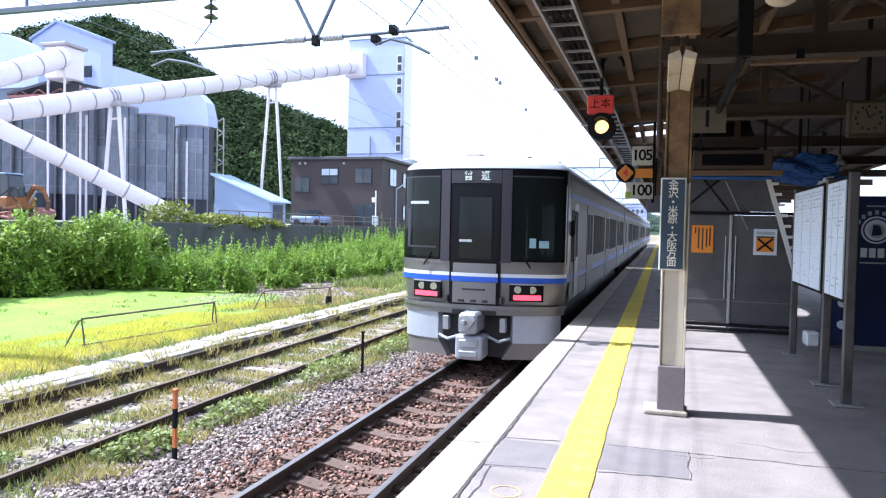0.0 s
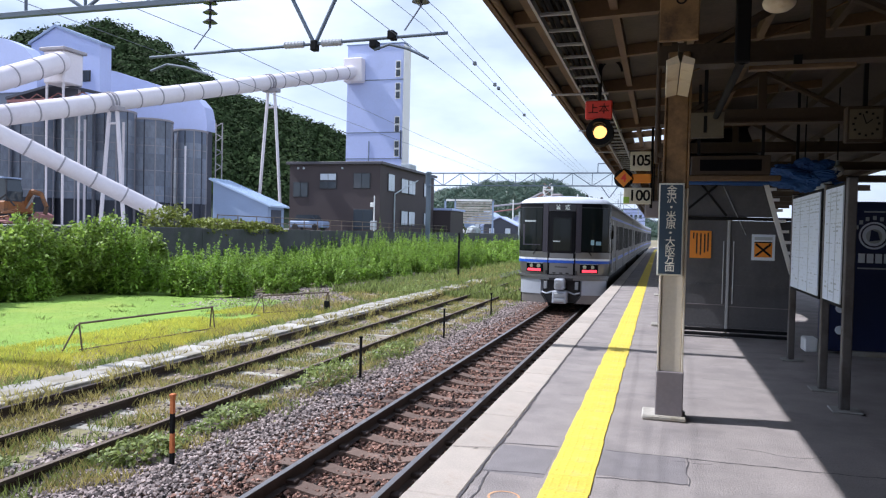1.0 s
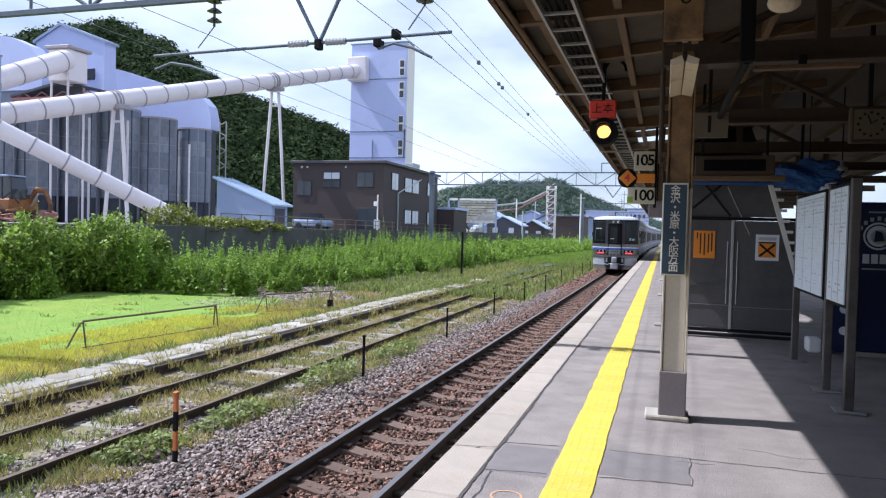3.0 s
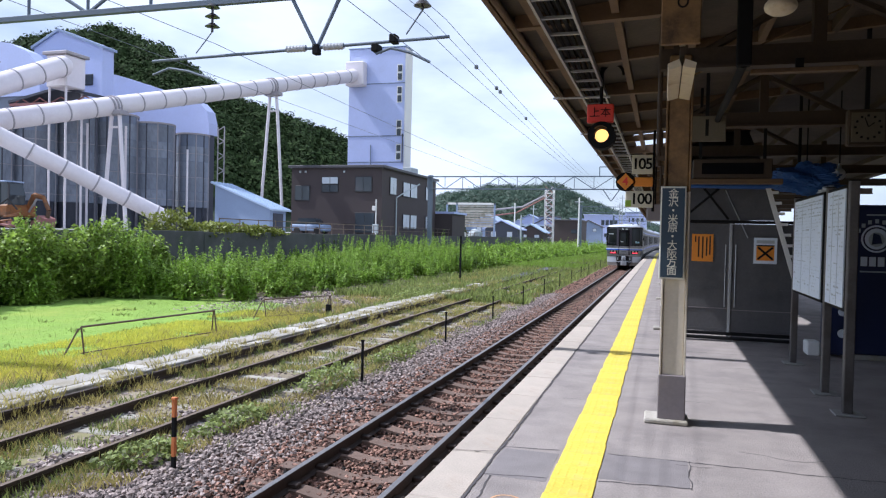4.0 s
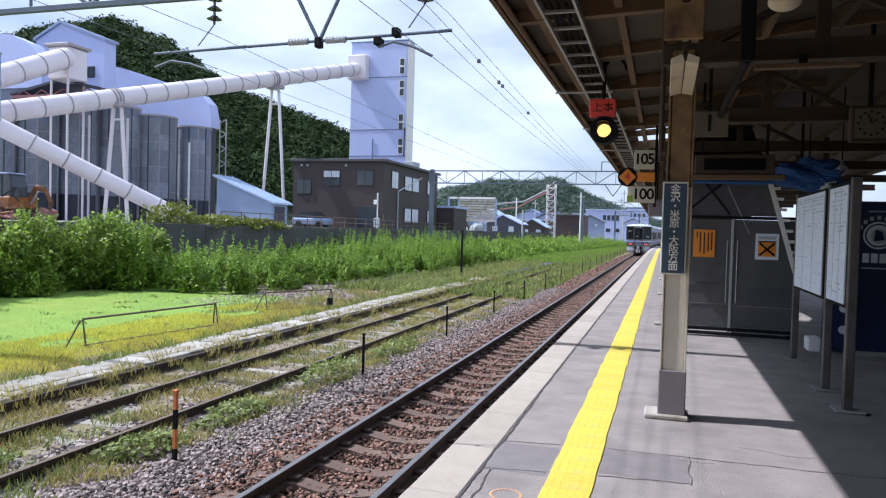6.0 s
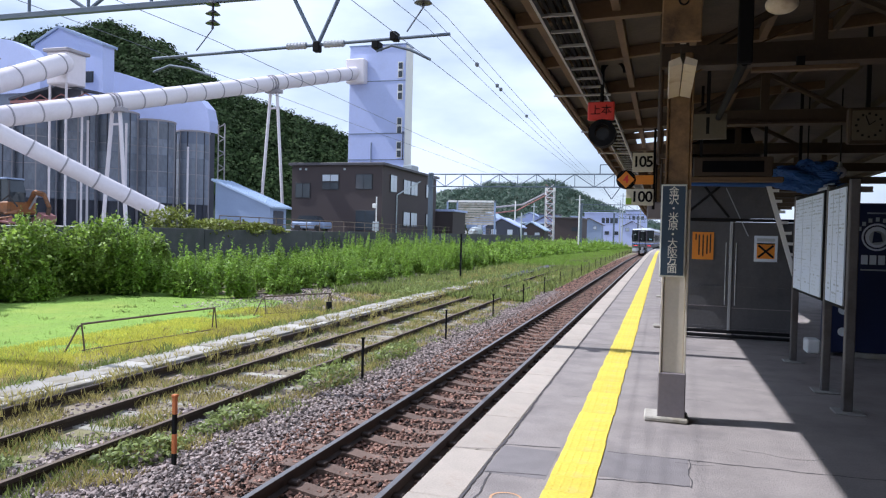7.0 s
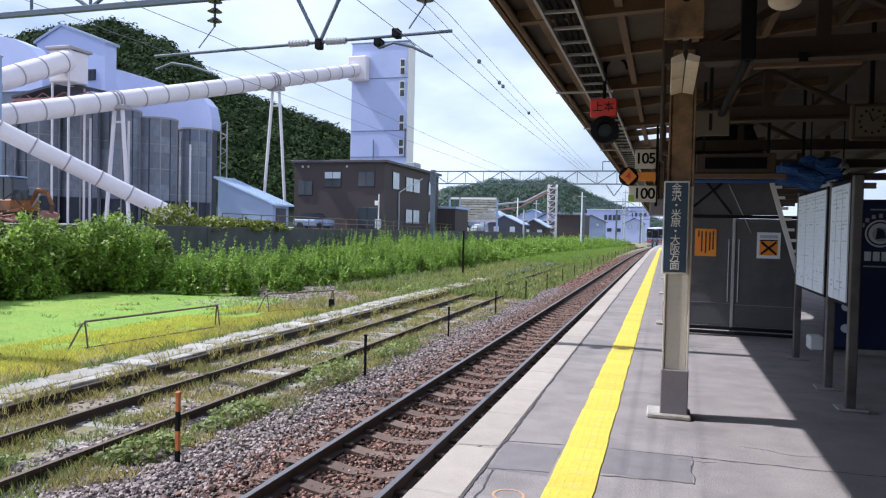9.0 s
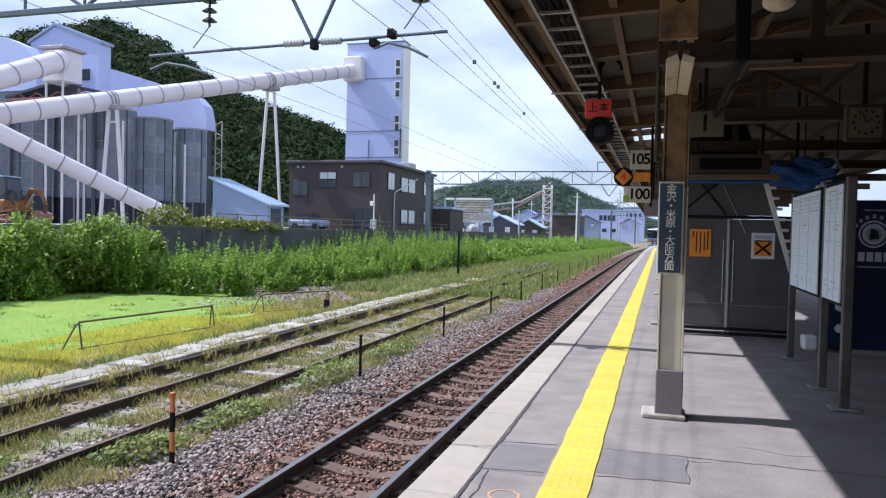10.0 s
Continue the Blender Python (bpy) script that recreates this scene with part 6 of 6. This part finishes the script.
for i in range(5):
    for j in range(5):
        tube((-0.11 + i * 0.055, -0.11 + j * 0.055, 0.004), (-0.11 + i * 0.055, -0.11 + j * 0.055, 0.0075), 0.014, 0.010, n=5, bm=tile_bm)
tile = mesh_of(tile_bm, "yellow", "tactile_tile")
rt = random.Random(5)
for k in range(300):
    y = 1.0 + k * 0.30
    shared("tactile_tile", tile, (-0.515 + bend(y) + rt.uniform(-0.006, 0.006), y, 0.004), platform)
# joints and repairs in the asphalt
rj = random.Random(9)


def jag(name, a, b, w, material, z=0.0024, step=0.05, wander=0.010, label=""):
    """A ragged narrow strip on the platform from a to b."""
    n = max(2, int(math.dist(a, b) / step))
    dx, dy = (b[0] - a[0]) / math.dist(a, b), (b[1] - a[1]) / math.dist(a, b)
    bm, last, off = bmesh.new(), None, 0.0
    for i in range(n + 1):
        off = 0.8 * off + rj.uniform(-wander, wander)
        k = w * rj.uniform(0.35, 1.0) / 2
        cx, cy = a[0] + (b[0] - a[0]) * i / n - dy * off, a[1] + (b[1] - a[1]) * i / n + dx * off
        pair = bm.verts.new((cx - dy * k, cy + dx * k, z)), bm.verts.new((cx + dy * k, cy - dx * k, z))
        if last:
            bm.faces.new((last[0], last[1], pair[1], pair[0]))
        last = pair
    part(name, bm, material, platform, label)


for y, x0, x1 in ((5.46, -0.34, 6.0), (10.9, -0.34, 6.0), (16.4, -0.34, 6.0), (22.0, -0.34, 6.0)):
    jag("joint_line", (x0, y - 0.02), (x1, y + 0.08), 0.018, "tar")
    jag("joint_line", (-1.10, y - 0.14), (-0.69, y - 0.06), 0.020, "tar")
jag("joint_line", (-1.445, 5.10), (-1.13, 5.18), 0.010, "tar", 0.0085)
part("repair_patch", box(-1.10, -0.685, 4.66, 5.30, 0.0004, 0.0014), "patch", platform, "slightly darker asphalt patch")
jag("patch_edge", (-1.10, 4.66), (-0.69, 4.72), 0.014, "tar", 0.0032)
jag("patch_edge", (-1.02, 2.6), (-1.04, 4.66), 0.016, "tar", 0.0032)
part("repair_patch", box(-0.36, 0.22, 4.86, 5.44, 0.0004, 0.0014), "patch", platform)
jag("patch_edge", (0.22, 4.84), (0.22, 5.46), 0.012, "tar", 0.0032)
jag("patch_edge", (-0.36, 4.80), (0.22, 4.86), 0.012, "tar", 0.0032)
for k in range(12):
    jag("slab_joint", (-1.113, 1.0 + k * 2.6), (-1.113, 1.0 + (k + 1) * 2.6), 0.022, "tar", 0.0062, 0.06, 0.006)
part("slab_joint_far", along([(-1.122, 0.0022), (-1.104, 0.0022), (-1.104, 0.0005), (-1.122, 0.0005)], LONG[3:]), "tar", platform, "dark open joint")
mark = bmesh.new()
for k in range(28):
    a, b = 2 * math.pi * k / 28, 2 * math.pi * (k + 1) / 28
    mark.faces.new([mark.verts.new((-0.86 + r * math.cos(t), 4.24 + r * math.sin(t), 0.003)) for r, t in ((0.085, a), (0.10, a), (0.10, b), (0.085, b))])
part("paint_ring", mark, "paint_orange", platform, "worn orange painted ring")
rc = random.Random(21)
for k in range(26):      # fine cracks and tar lines in the asphalt
    x, y = rc.uniform(-1.05, 1.6), rc.uniform(3.6, 16)
    if -0.70 < x < -0.33:
        continue
    pts, a = [], rc.choice((0.0, 0.0, 1.57)) + rc.uniform(-0.25, 0.25)
    for _s in range(rc.randint(3, 8)):
        pts.append((x, y))
        x, y, a = x + 0.09 * math.cos(a), y + 0.09 * math.sin(a), a + rc.uniform(-0.5, 0.5)
    cb = bmesh.new()
    for (xa, ya), (xb, yb) in zip(pts, pts[1:]):
        if -0.70 < xb < -0.33 or xb < -1.1:
            break
        cb.faces.new([cb.verts.new(v) for v in ((xa, ya, 0.0021), (xb, yb, 0.0021), (xb, yb + 0.006, 0.0021), (xa, ya + 0.006, 0.0021))])
    if cb.faces:
        part("crack", cb, "tar", platform)
    else:
        cb.free()

sl = prism([(-1.0, 0.03), (-0.42, 0.03), (-0.2, -0.01), (0.2, -0.01), (0.42, 0.03), (1.0, 0.03), (1.0, -0.12), (-1.0, -0.12)], "y", -0.11, 0.11)
sleeper = mesh_of(sl, "sleeper", "sleeper")
for k in range(190):
    y = 2.2 + k * 0.62
    s = shared("sleeper", sleeper, (TRACK_X + bend(y), y, -1.045), track)
old = mesh_of(box(-1.05, 1.05, -0.10, 0.10, -0.1, 0.03, 0.012), "old_sleeper", "sleeper")
for k in range(60):
    y = 3.0 + k * 0.78
    shared("sleeper", old, (-6.77, y, -1.115), SIDE)
clip = mesh_of(box(-0.12, 0.12, -0.05, 0.05, 0.0, 0.05, 0.01), "rail_side", "rail_clip")
for k in range(40):
    for sx in (-0.566, 0.566):
        shared("rail_clip", clip, (TRACK_X + sx, 2.2 + k * 0.62, -1.015), track)

trough = thing("cable_trough", (-9.0, 20, GROUND_Z), "pale weathered concrete cable trough with lids beside the grass", "cable trough", kind="structure")
part("trough_body", along([(-9.52, -0.985), (-8.62, -0.985), (-8.62, -1.3), (-9.52, -1.3)], LONG[1:8]), "dark_wall", trough)
lid = mesh_of(box(-0.29, 0.29, -0.49, 0.49, -0.03, 0.05, 0.012), "pale_concrete", "lid")
lid2 = mesh_of(box(-0.11, 0.11, -0.49, 0.49, -0.03, 0.045, 0.012), "pale_concrete", "lid")
for k in range(34):
    if k not in (27, 30, 31):
        shared("lid", lid, (-9.20 + rt.uniform(-0.02, 0.02), 3.5 + k, -0.965 + rt.uniform(-0.012, 0.012)), trough)
        shared("lid", lid2, (-8.76 + rt.uniform(-0.01, 0.01), 3.3 + k, -0.965 + rt.uniform(-0.012, 0.012)), trough)

# ---- ballast ----
rg = np.random.default_rng(11)
OCT = np.array([[1, 0, 0], [-1, 0, 0], [0, 1, 0], [0, -1, 0], [0, 0, 1], [0, 0, -1.0], [.6, .6, .5], [-.6, .5, .55]])
OCT_F = np.array([[0, 2, 6], [2, 4, 6], [4, 0, 6], [2, 1, 7], [1, 4, 7], [4, 2, 7], [1, 3, 4], [3, 0, 4], [2, 0, 5], [1, 2, 5], [3, 1, 5], [0, 3, 5]])


def stones(name, xs, zs, size, material, label):
    n = len(xs)
    v = OCT[None] * (1 + rg.normal(0, 0.18, (n, 8, 1)))
    a = rg.random((n, 3)) * 6.283
    c, s = np.cos(a), np.sin(a)
    x, y, z = v[..., 0], v[..., 1], v[..., 2]
    x, y = x * c[:, :1] - y * s[:, :1], x * s[:, :1] + y * c[:, :1]
    y, z = y * c[:, 1:2] - z * s[:, 1:2], y * s[:, 1:2] + z * c[:, 1:2]
    x, z = x * c[:, 2:] - z * s[:, 2:], x * s[:, 2:] + z * c[:, 2:]
    v = np.stack([x, y, z * 0.8], -1) * size[:, None, None] + np.stack([xs[:, 0], xs[:, 1], zs], -1)[:, None]
    f = (OCT_F[None] + (np.arange(n) * 8)[:, None, None]).reshape(-1, 3)
    soup(name, v.reshape(-1, 3), f, material, label, "ballast", "stuff")


def scatter(n, x0, x1, y0, y1, power=1.8):
    y = y0 + (y1 - y0) * rg.random(n) ** power
    return np.stack([x0 + (x1 - x0) * rg.random(n), y], -1)


p = scatter(56000, -4.5, -1.40, 3.0, 36)
stones("brown_ballast", p, np.where(p[:, 0] > -3.85, -1.075, -1.04) + rg.normal(0, 0.014, len(p)), rg.uniform(0.018, 0.034, len(p)), "stone", "rust-brown crushed stone between and beside the rails")
p = scatter(24000, -5.7, -4.1, 3.0, 34)
stones("grey_ballast", p, -1.09 + 0.05 * np.clip((p[:, 0] + 5.3) / 0.9, 0, 1) + rg.normal(0, 0.012, len(p)), rg.uniform(0.018, 0.036, len(p)), "stone_grey", "pale grey crushed stone on the ballast shoulder")
p = scatter(5000, -6.7, -5.1, 3.2, 9.5, 1.3)
stones("loose_ballast", p, -1.10 + rg.normal(0, 0.012, len(p)), rg.uniform(0.022, 0.05, len(p)), "stone_grey", "loose pinkish grey stone beside the siding")
p = scatter(7000, -8.3, -5.3, 4.0, 30)
stones("siding_ballast", p, -1.10 + rg.normal(0, 0.01, len(p)), rg.uniform(0.018, 0.036, len(p)), "stone_grey", "scattered pale stone about the siding")


p = scatter(20000, -15.6, -9.7, 20, 46, 1.0)
stones("verge_gravel", p, -1.105 + rg.normal(0, 0.01, len(p)), rg.uniform(0.025, 0.06, len(p)), "stone_grey", "pale brownish gravel on the verge by the trough")


# ---- grass and weeds ----
def blades(name, p, height, width, material, label, base=GROUND_Z, category="grass"):
    n = len(p)
    a = rg.random(n) * 6.283
    lean = rg.normal(0, 0.28, (n, 2)) * height[:, None]
    d = np.stack([np.cos(a), np.sin(a)], -1) * width[:, None] / 2
    z0 = np.full((n, 1), base - 0.01) if np.isscalar(base) else base[:, None]
    v0, v1 = np.concatenate([p - d, z0], 1), np.concatenate([p + d, z0], 1)
    v2 = np.concatenate([p + lean * 0.35 + d * 0.7, z0 + height[:, None] * 0.55], 1)
    v3 = np.concatenate([p + lean, z0 + height[:, None]], 1)
    v = np.stack([v0, v1, v2, v3], 1).reshape(-1, 3)
    f = (np.array([[0, 1, 2], [0, 2, 3]])[None] + (np.arange(n) * 4)[:, None, None]).reshape(-1, 3)
    soup(name, v, f, material, label, category, "stuff")


def patchy(p, scale, level, seed=0.0):
    k = np.array([noise.noise((x / scale, y / scale, seed)) for x, y in p])
    return p[k > level]


def in_lawn(p):
    x, y = p[:, 0], p[:, 1]
    return p[(x < -10.9 - 0.3 * np.sin(y)) & (x > -21) & (y < 24 + 0.25 * (x + 14)) & (y > 8)]


p = scatter(9000, -9.75, -9.3, 4, 36, 1.3)
blades("trough_grass", patchy(p, 0.5, -0.05, 9.0), rg.uniform(0.05, 0.26, len(patchy(p, 0.5, -0.05, 9.0))), rg.uniform(0.008, 0.018, len(patchy(p, 0.5, -0.05, 9.0))), "mixed", "grass that grows over the trough's edge", base=-1.0)
p = patchy(scatter(14000, -8.98, -8.35, 4, 40, 1.3), 0.4, 0.0, 12.0)
blades("trough_grass", p, rg.uniform(0.04, 0.24, len(p)), rg.uniform(0.007, 0.016, len(p)), "dry", "dry grass that grows along the trough", base=-1.0)
lawn_bm = prism([(-24, 6), (-12.0, 6), (-11.7, 10), (-11.3, 14), (-11.6, 19), (-13.2, 23.5), (-24, 27)], "z", GROUND_Z - 0.1, GROUND_Z + 0.02)
tagged(part("lawn", lawn_bm, "lawn_soil"), "bright green lawn patch beside the tracks", "lawn", kind="structure")
p = in_lawn(scatter(90000, -21, -10.2, 9, 28, 1.0))
p = p[rg.random(len(p)) < np.clip((-11.4 - p[:, 0]) / 1.6, 0.1, 1)]
blades("lawn_grass", p, rg.uniform(0.02, 0.06, len(p)), rg.uniform(0.010, 0.022, len(p)), "lawn", "short bright green grass")
p = patchy(scatter(60000, -13.2, -10.2, 8.5, 21, 1.0), 1.6, -0.22, 22.0)
p = np.concatenate([p, scatter(7000, -12.0, -10.5, 9.5, 15.5, 1.0)])
blades("yellowed_lawn", p, rg.uniform(0.04, 0.13, len(p)), rg.uniform(0.010, 0.02, len(p)), "yellow_grass", "yellowed grass along the lawn's edge")
p = patchy(scatter(40000, -20.5, -12.2, 9, 25, 1.0), 0.9, 0.42, 40.0)
blades("lawn_tufts", p, rg.uniform(0.05, 0.14, len(p)), rg.uniform(0.012, 0.024, len(p)), "mixed", "coarser darker tufts in the lawn")
p = patchy(scatter(130000, -8.5, -5.25, 3.5, 60, 1.6), 0.7, 0.02)
blades("dry_grass", p, rg.uniform(0.03, 0.17, len(p)), rg.uniform(0.004, 0.010, len(p)), "dry", "dry yellow grass along the siding")
p = patchy(scatter(70000, -8.5, -5.0, 3.5, 70, 1.5), 0.9, 0.10, 7.0)
blades("siding_grass", p, rg.uniform(0.03, 0.17, len(p)), rg.uniform(0.007, 0.016, len(p)), "mixed", "green weeds between the siding rails")
p = patchy(scatter(60000, -12.4, -9.35, 5, 60, 1.2), 1.2, -0.12, 3.0)
p = p[(p[:, 0] > -10.7) | (p[:, 1] > 18.5) | (rg.random(len(p)) < 0.2)]
blades("verge_grass", p, rg.uniform(0.04, 0.22, len(p)), rg.uniform(0.008, 0.02, len(p)), "dry", "dry grass on the verge")
p = patchy(scatter(9000, -14.6, -9.8, 20, 46, 1.0), 0.8, 0.18, 31.0)
blades("gravel_weeds", p, rg.uniform(0.06, 0.32, len(p)), rg.uniform(0.015, 0.035, len(p)), "mixed", "tufts of weeds in the gravel verge")
p = patchy(scatter(40000, -13.5, -5.0, 28, 150, 1.5), 2.0, -0.2, 5.0)
blades("far_grass", p, rg.uniform(0.1, 0.4, len(p)), rg.uniform(0.03, 0.08, len(p)), "mixed", "rough grass along the line")

p = patchy(scatter(26000, -12.6, -6.4, 62, 150, 1.2), 5.0, -0.25, 15.0)
blades("far_lawn_grass", p, rg.uniform(0.15, 0.45, len(p)), rg.uniform(0.06, 0.14, len(p)), "lawn", "bright green grass strip along the far line")
p = scatter(9000, -4.9, -1.5, 34, 95, 1.5)
p[:, 0] += np.array([bend(y) for y in p[:, 1]])
stones("far_ballast", p, np.where((p[:, 0] - np.array([bend(y) for y in p[:, 1]])) > -3.85, -1.08, -1.05), rg.uniform(0.04, 0.07, len(p)), "stone", "rust-brown crushed stone far along the track")

FRONT = np.array([(8, -20.4), (18, -20.6), (22.0, -20.4), (23.6, -15.2), (25, -14.6), (28, -15.0), (36, -13.9), (52, -13.2), (83, -12.8), (123, -9.5), (170, -6.0)])


def leaves(name, c, size, material, label, category, flat=0.5, narrow=0.32):
    """Pointed leaves of four corners at the centres c."""
    n = len(c)
    a, t = rg.random(n) * 6.283, rg.normal(0, flat, n)
    u = np.stack([np.cos(a) * np.cos(t), np.sin(a) * np.cos(t), np.sin(t)], -1) * size[:, None]
    w = np.stack([-np.sin(a), np.cos(a), rg.normal(0, 0.4, n)], -1) * size[:, None] * narrow
    v = np.stack([c - u * 0.5, c + w, c + u * 0.5, c - w], 1).reshape(-1, 3)
    f = (np.array([[0, 1, 2, 3]])[None] + (np.arange(n) * 4)[:, None, None]).reshape(-1, 4)
    soup(name, v, f, material, label, category, "stuff")


def weed_field(name, n, y0, y1, per, leaf_size, h0, h1, label, spread=0.20):
    """Single leafy stalks, each a spire of drooping leaves that narrows to its tip."""
    y = y0 + (y1 - y0) * rg.random(2 * n)
    fx = np.interp(y, FRONT[:, 0], FRONT[:, 1]) + 0.5 * np.sin(y * 1.7) * (y < 60)
    u = rg.random(2 * n) ** 1.3
    x = fx + (-22.8 - fx) * u
    keep = np.array([noise.noise((a / 0.8, b / 0.8, 6.0)) for a, b in zip(x, y)]) > -0.02 * (y1 < 61) - 0.3 * (y1 > 61)
    x, y, u = x[keep][:n], y[keep][:n], u[keep][:n]
    n = len(x)
    h = (h0 + (h1 - h0) * rg.random(n) ** 1.6) * (0.45 + 0.55 * np.clip(u * 5, 0, 1))
    h *= 0.92 + 0.75 * np.array([noise.noise((a / 1.5, b / 1.5, 2.0)) for a, b in zip(x, y)])
    h *= np.where((y > 24) & (y < 46), 0.66 + 0.2 * np.clip((y - 38) / 8, 0, 1), 1.0)
    k = rg.random((n, per)) ** 0.75
    a = rg.random((n, per)) * 6.283
    lean = rg.normal(0, 0.10, (n, 2))
    rad = spread * (1.12 - k) ** 0.7 * rg.uniform(0.35, 1.0, (n, per))
    c = np.stack([x[:, None] + lean[:, :1] * k + rad * np.cos(a), y[:, None] + lean[:, 1:] * k + rad * np.sin(a),
                  GROUND_Z + h[:, None] * (0.10 + 0.90 * k)], -1).reshape(-1, 3)
    size = (leaf_size * (1.2 - 0.6 * k) * rg.uniform(0.7, 1.3, (n, per))).ravel()
    a, t = a.ravel() + rg.normal(0, 0.3, n * per), rg.normal(-0.15, 0.5, n * per)
    d = np.stack([np.cos(a) * np.cos(t), np.sin(a) * np.cos(t), np.sin(t)], -1) * size[:, None]
    w = np.stack([-np.sin(a), np.cos(a), rg.normal(0, 0.25, n * per)], -1) * size[:, None] * 0.22
    v = np.stack([c - d * 0.5, c + w, c + d * 0.5, c - w], 1).reshape(-1, 3)
    f = np.arange(len(v)).reshape(-1, 4)
    soup(name, v, f, "weed", label, "weeds", "stuff")


weed_field("tall_weeds", 2700, 23.0, 60, 90, 0.17, 1.3, 2.6, "dense tall bright green weeds before the retaining wall")
weed_field("tall_weeds", 2600, 60, 165, 30, 0.40, 1.1, 2.1, "tall green weeds along the far line", 0.40)
weed_field("tall_weeds", 1000, 9.0, 24.5, 90, 0.17, 1.4, 3.0, "dense tall weeds at the edge of the lawn")


def bush(x, y, z, rx, ry, rz, n, size, material, label):
    d = rg.normal(0, 1, (n, 3))
    d /= np.linalg.norm(d, axis=1)[:, None]
    lump = np.array([noise.noise((a * 2 + x, b * 2 + y, c * 2)) for a, b, c in d])
    fine = np.array([noise.noise((a * 6 + x, b * 6 + y, c * 4)) for a, b, c in d])
    r = (0.66 + 0.34 * rg.random(n) ** 0.5) * (1 + 0.45 * lump + 0.40 * fine)
    c = d * r[:, None] * np.array([rx, ry, rz]) + np.array([x, y, z])
    c = c[c[:, 2] > GROUND_Z]
    leaves("bush", c, size * rg.uniform(0.6, 1.3, len(c)), material, label, "bush", 0.7)


for x, y, z, rx, ry, rz in ((-21.6, 16.6, -0.1, 1.3, 1.7, 1.4), (-21.6, 20.2, 0.0, 1.2, 1.5, 1.6), (-20.9, 22.8, 0.1, 1.3, 1.3, 1.6), (-20.8, 25.2, -0.1, 1.0, 1.1, 1.3), (-22.2, 12.5, 0.0, 1.4, 2.0, 1.3)):
    bush(x, y, z, rx, ry, rz, 8000, 0.16, "bush", "leafy green shrub before the retaining wall")
for x, y, rx, ry, rz in ((-5.55, 11.5, 0.35, 0.9, 0.30), (-5.6, 8.6, 0.3, 0.8, 0.16), (-5.7, 6.9, 0.35, 0.6, 0.15), (-5.5, 14.6, 0.3, 1.2, 0.18), (-9.6, 27.0, 0.6, 2.2, 0.45), (-10.2, 31.0, 0.8, 2.0, 0.4), (-6.9, 5.6, 0.3, 0.6, 0.12)):
    bush(x, y, GROUND_Z + 0.05, rx, ry, rz, 1500, 0.07, "mixed", "low clump of green weeds on the ballast")
for x, y, rx, rz in ((-23.9, 30.9, 0.9, 1.0), (-23.8, 34.0, 1.2, 0.5), (-23.7, 36.8, 1.2, 0.42), (-23.7, 39.2, 1.2, 0.36)):
    bush(x, y, 1.5, rx, 1.7, rz, 2200, 0.20, "bush_yellow", "yellow-green shrub on top of the retaining wall")

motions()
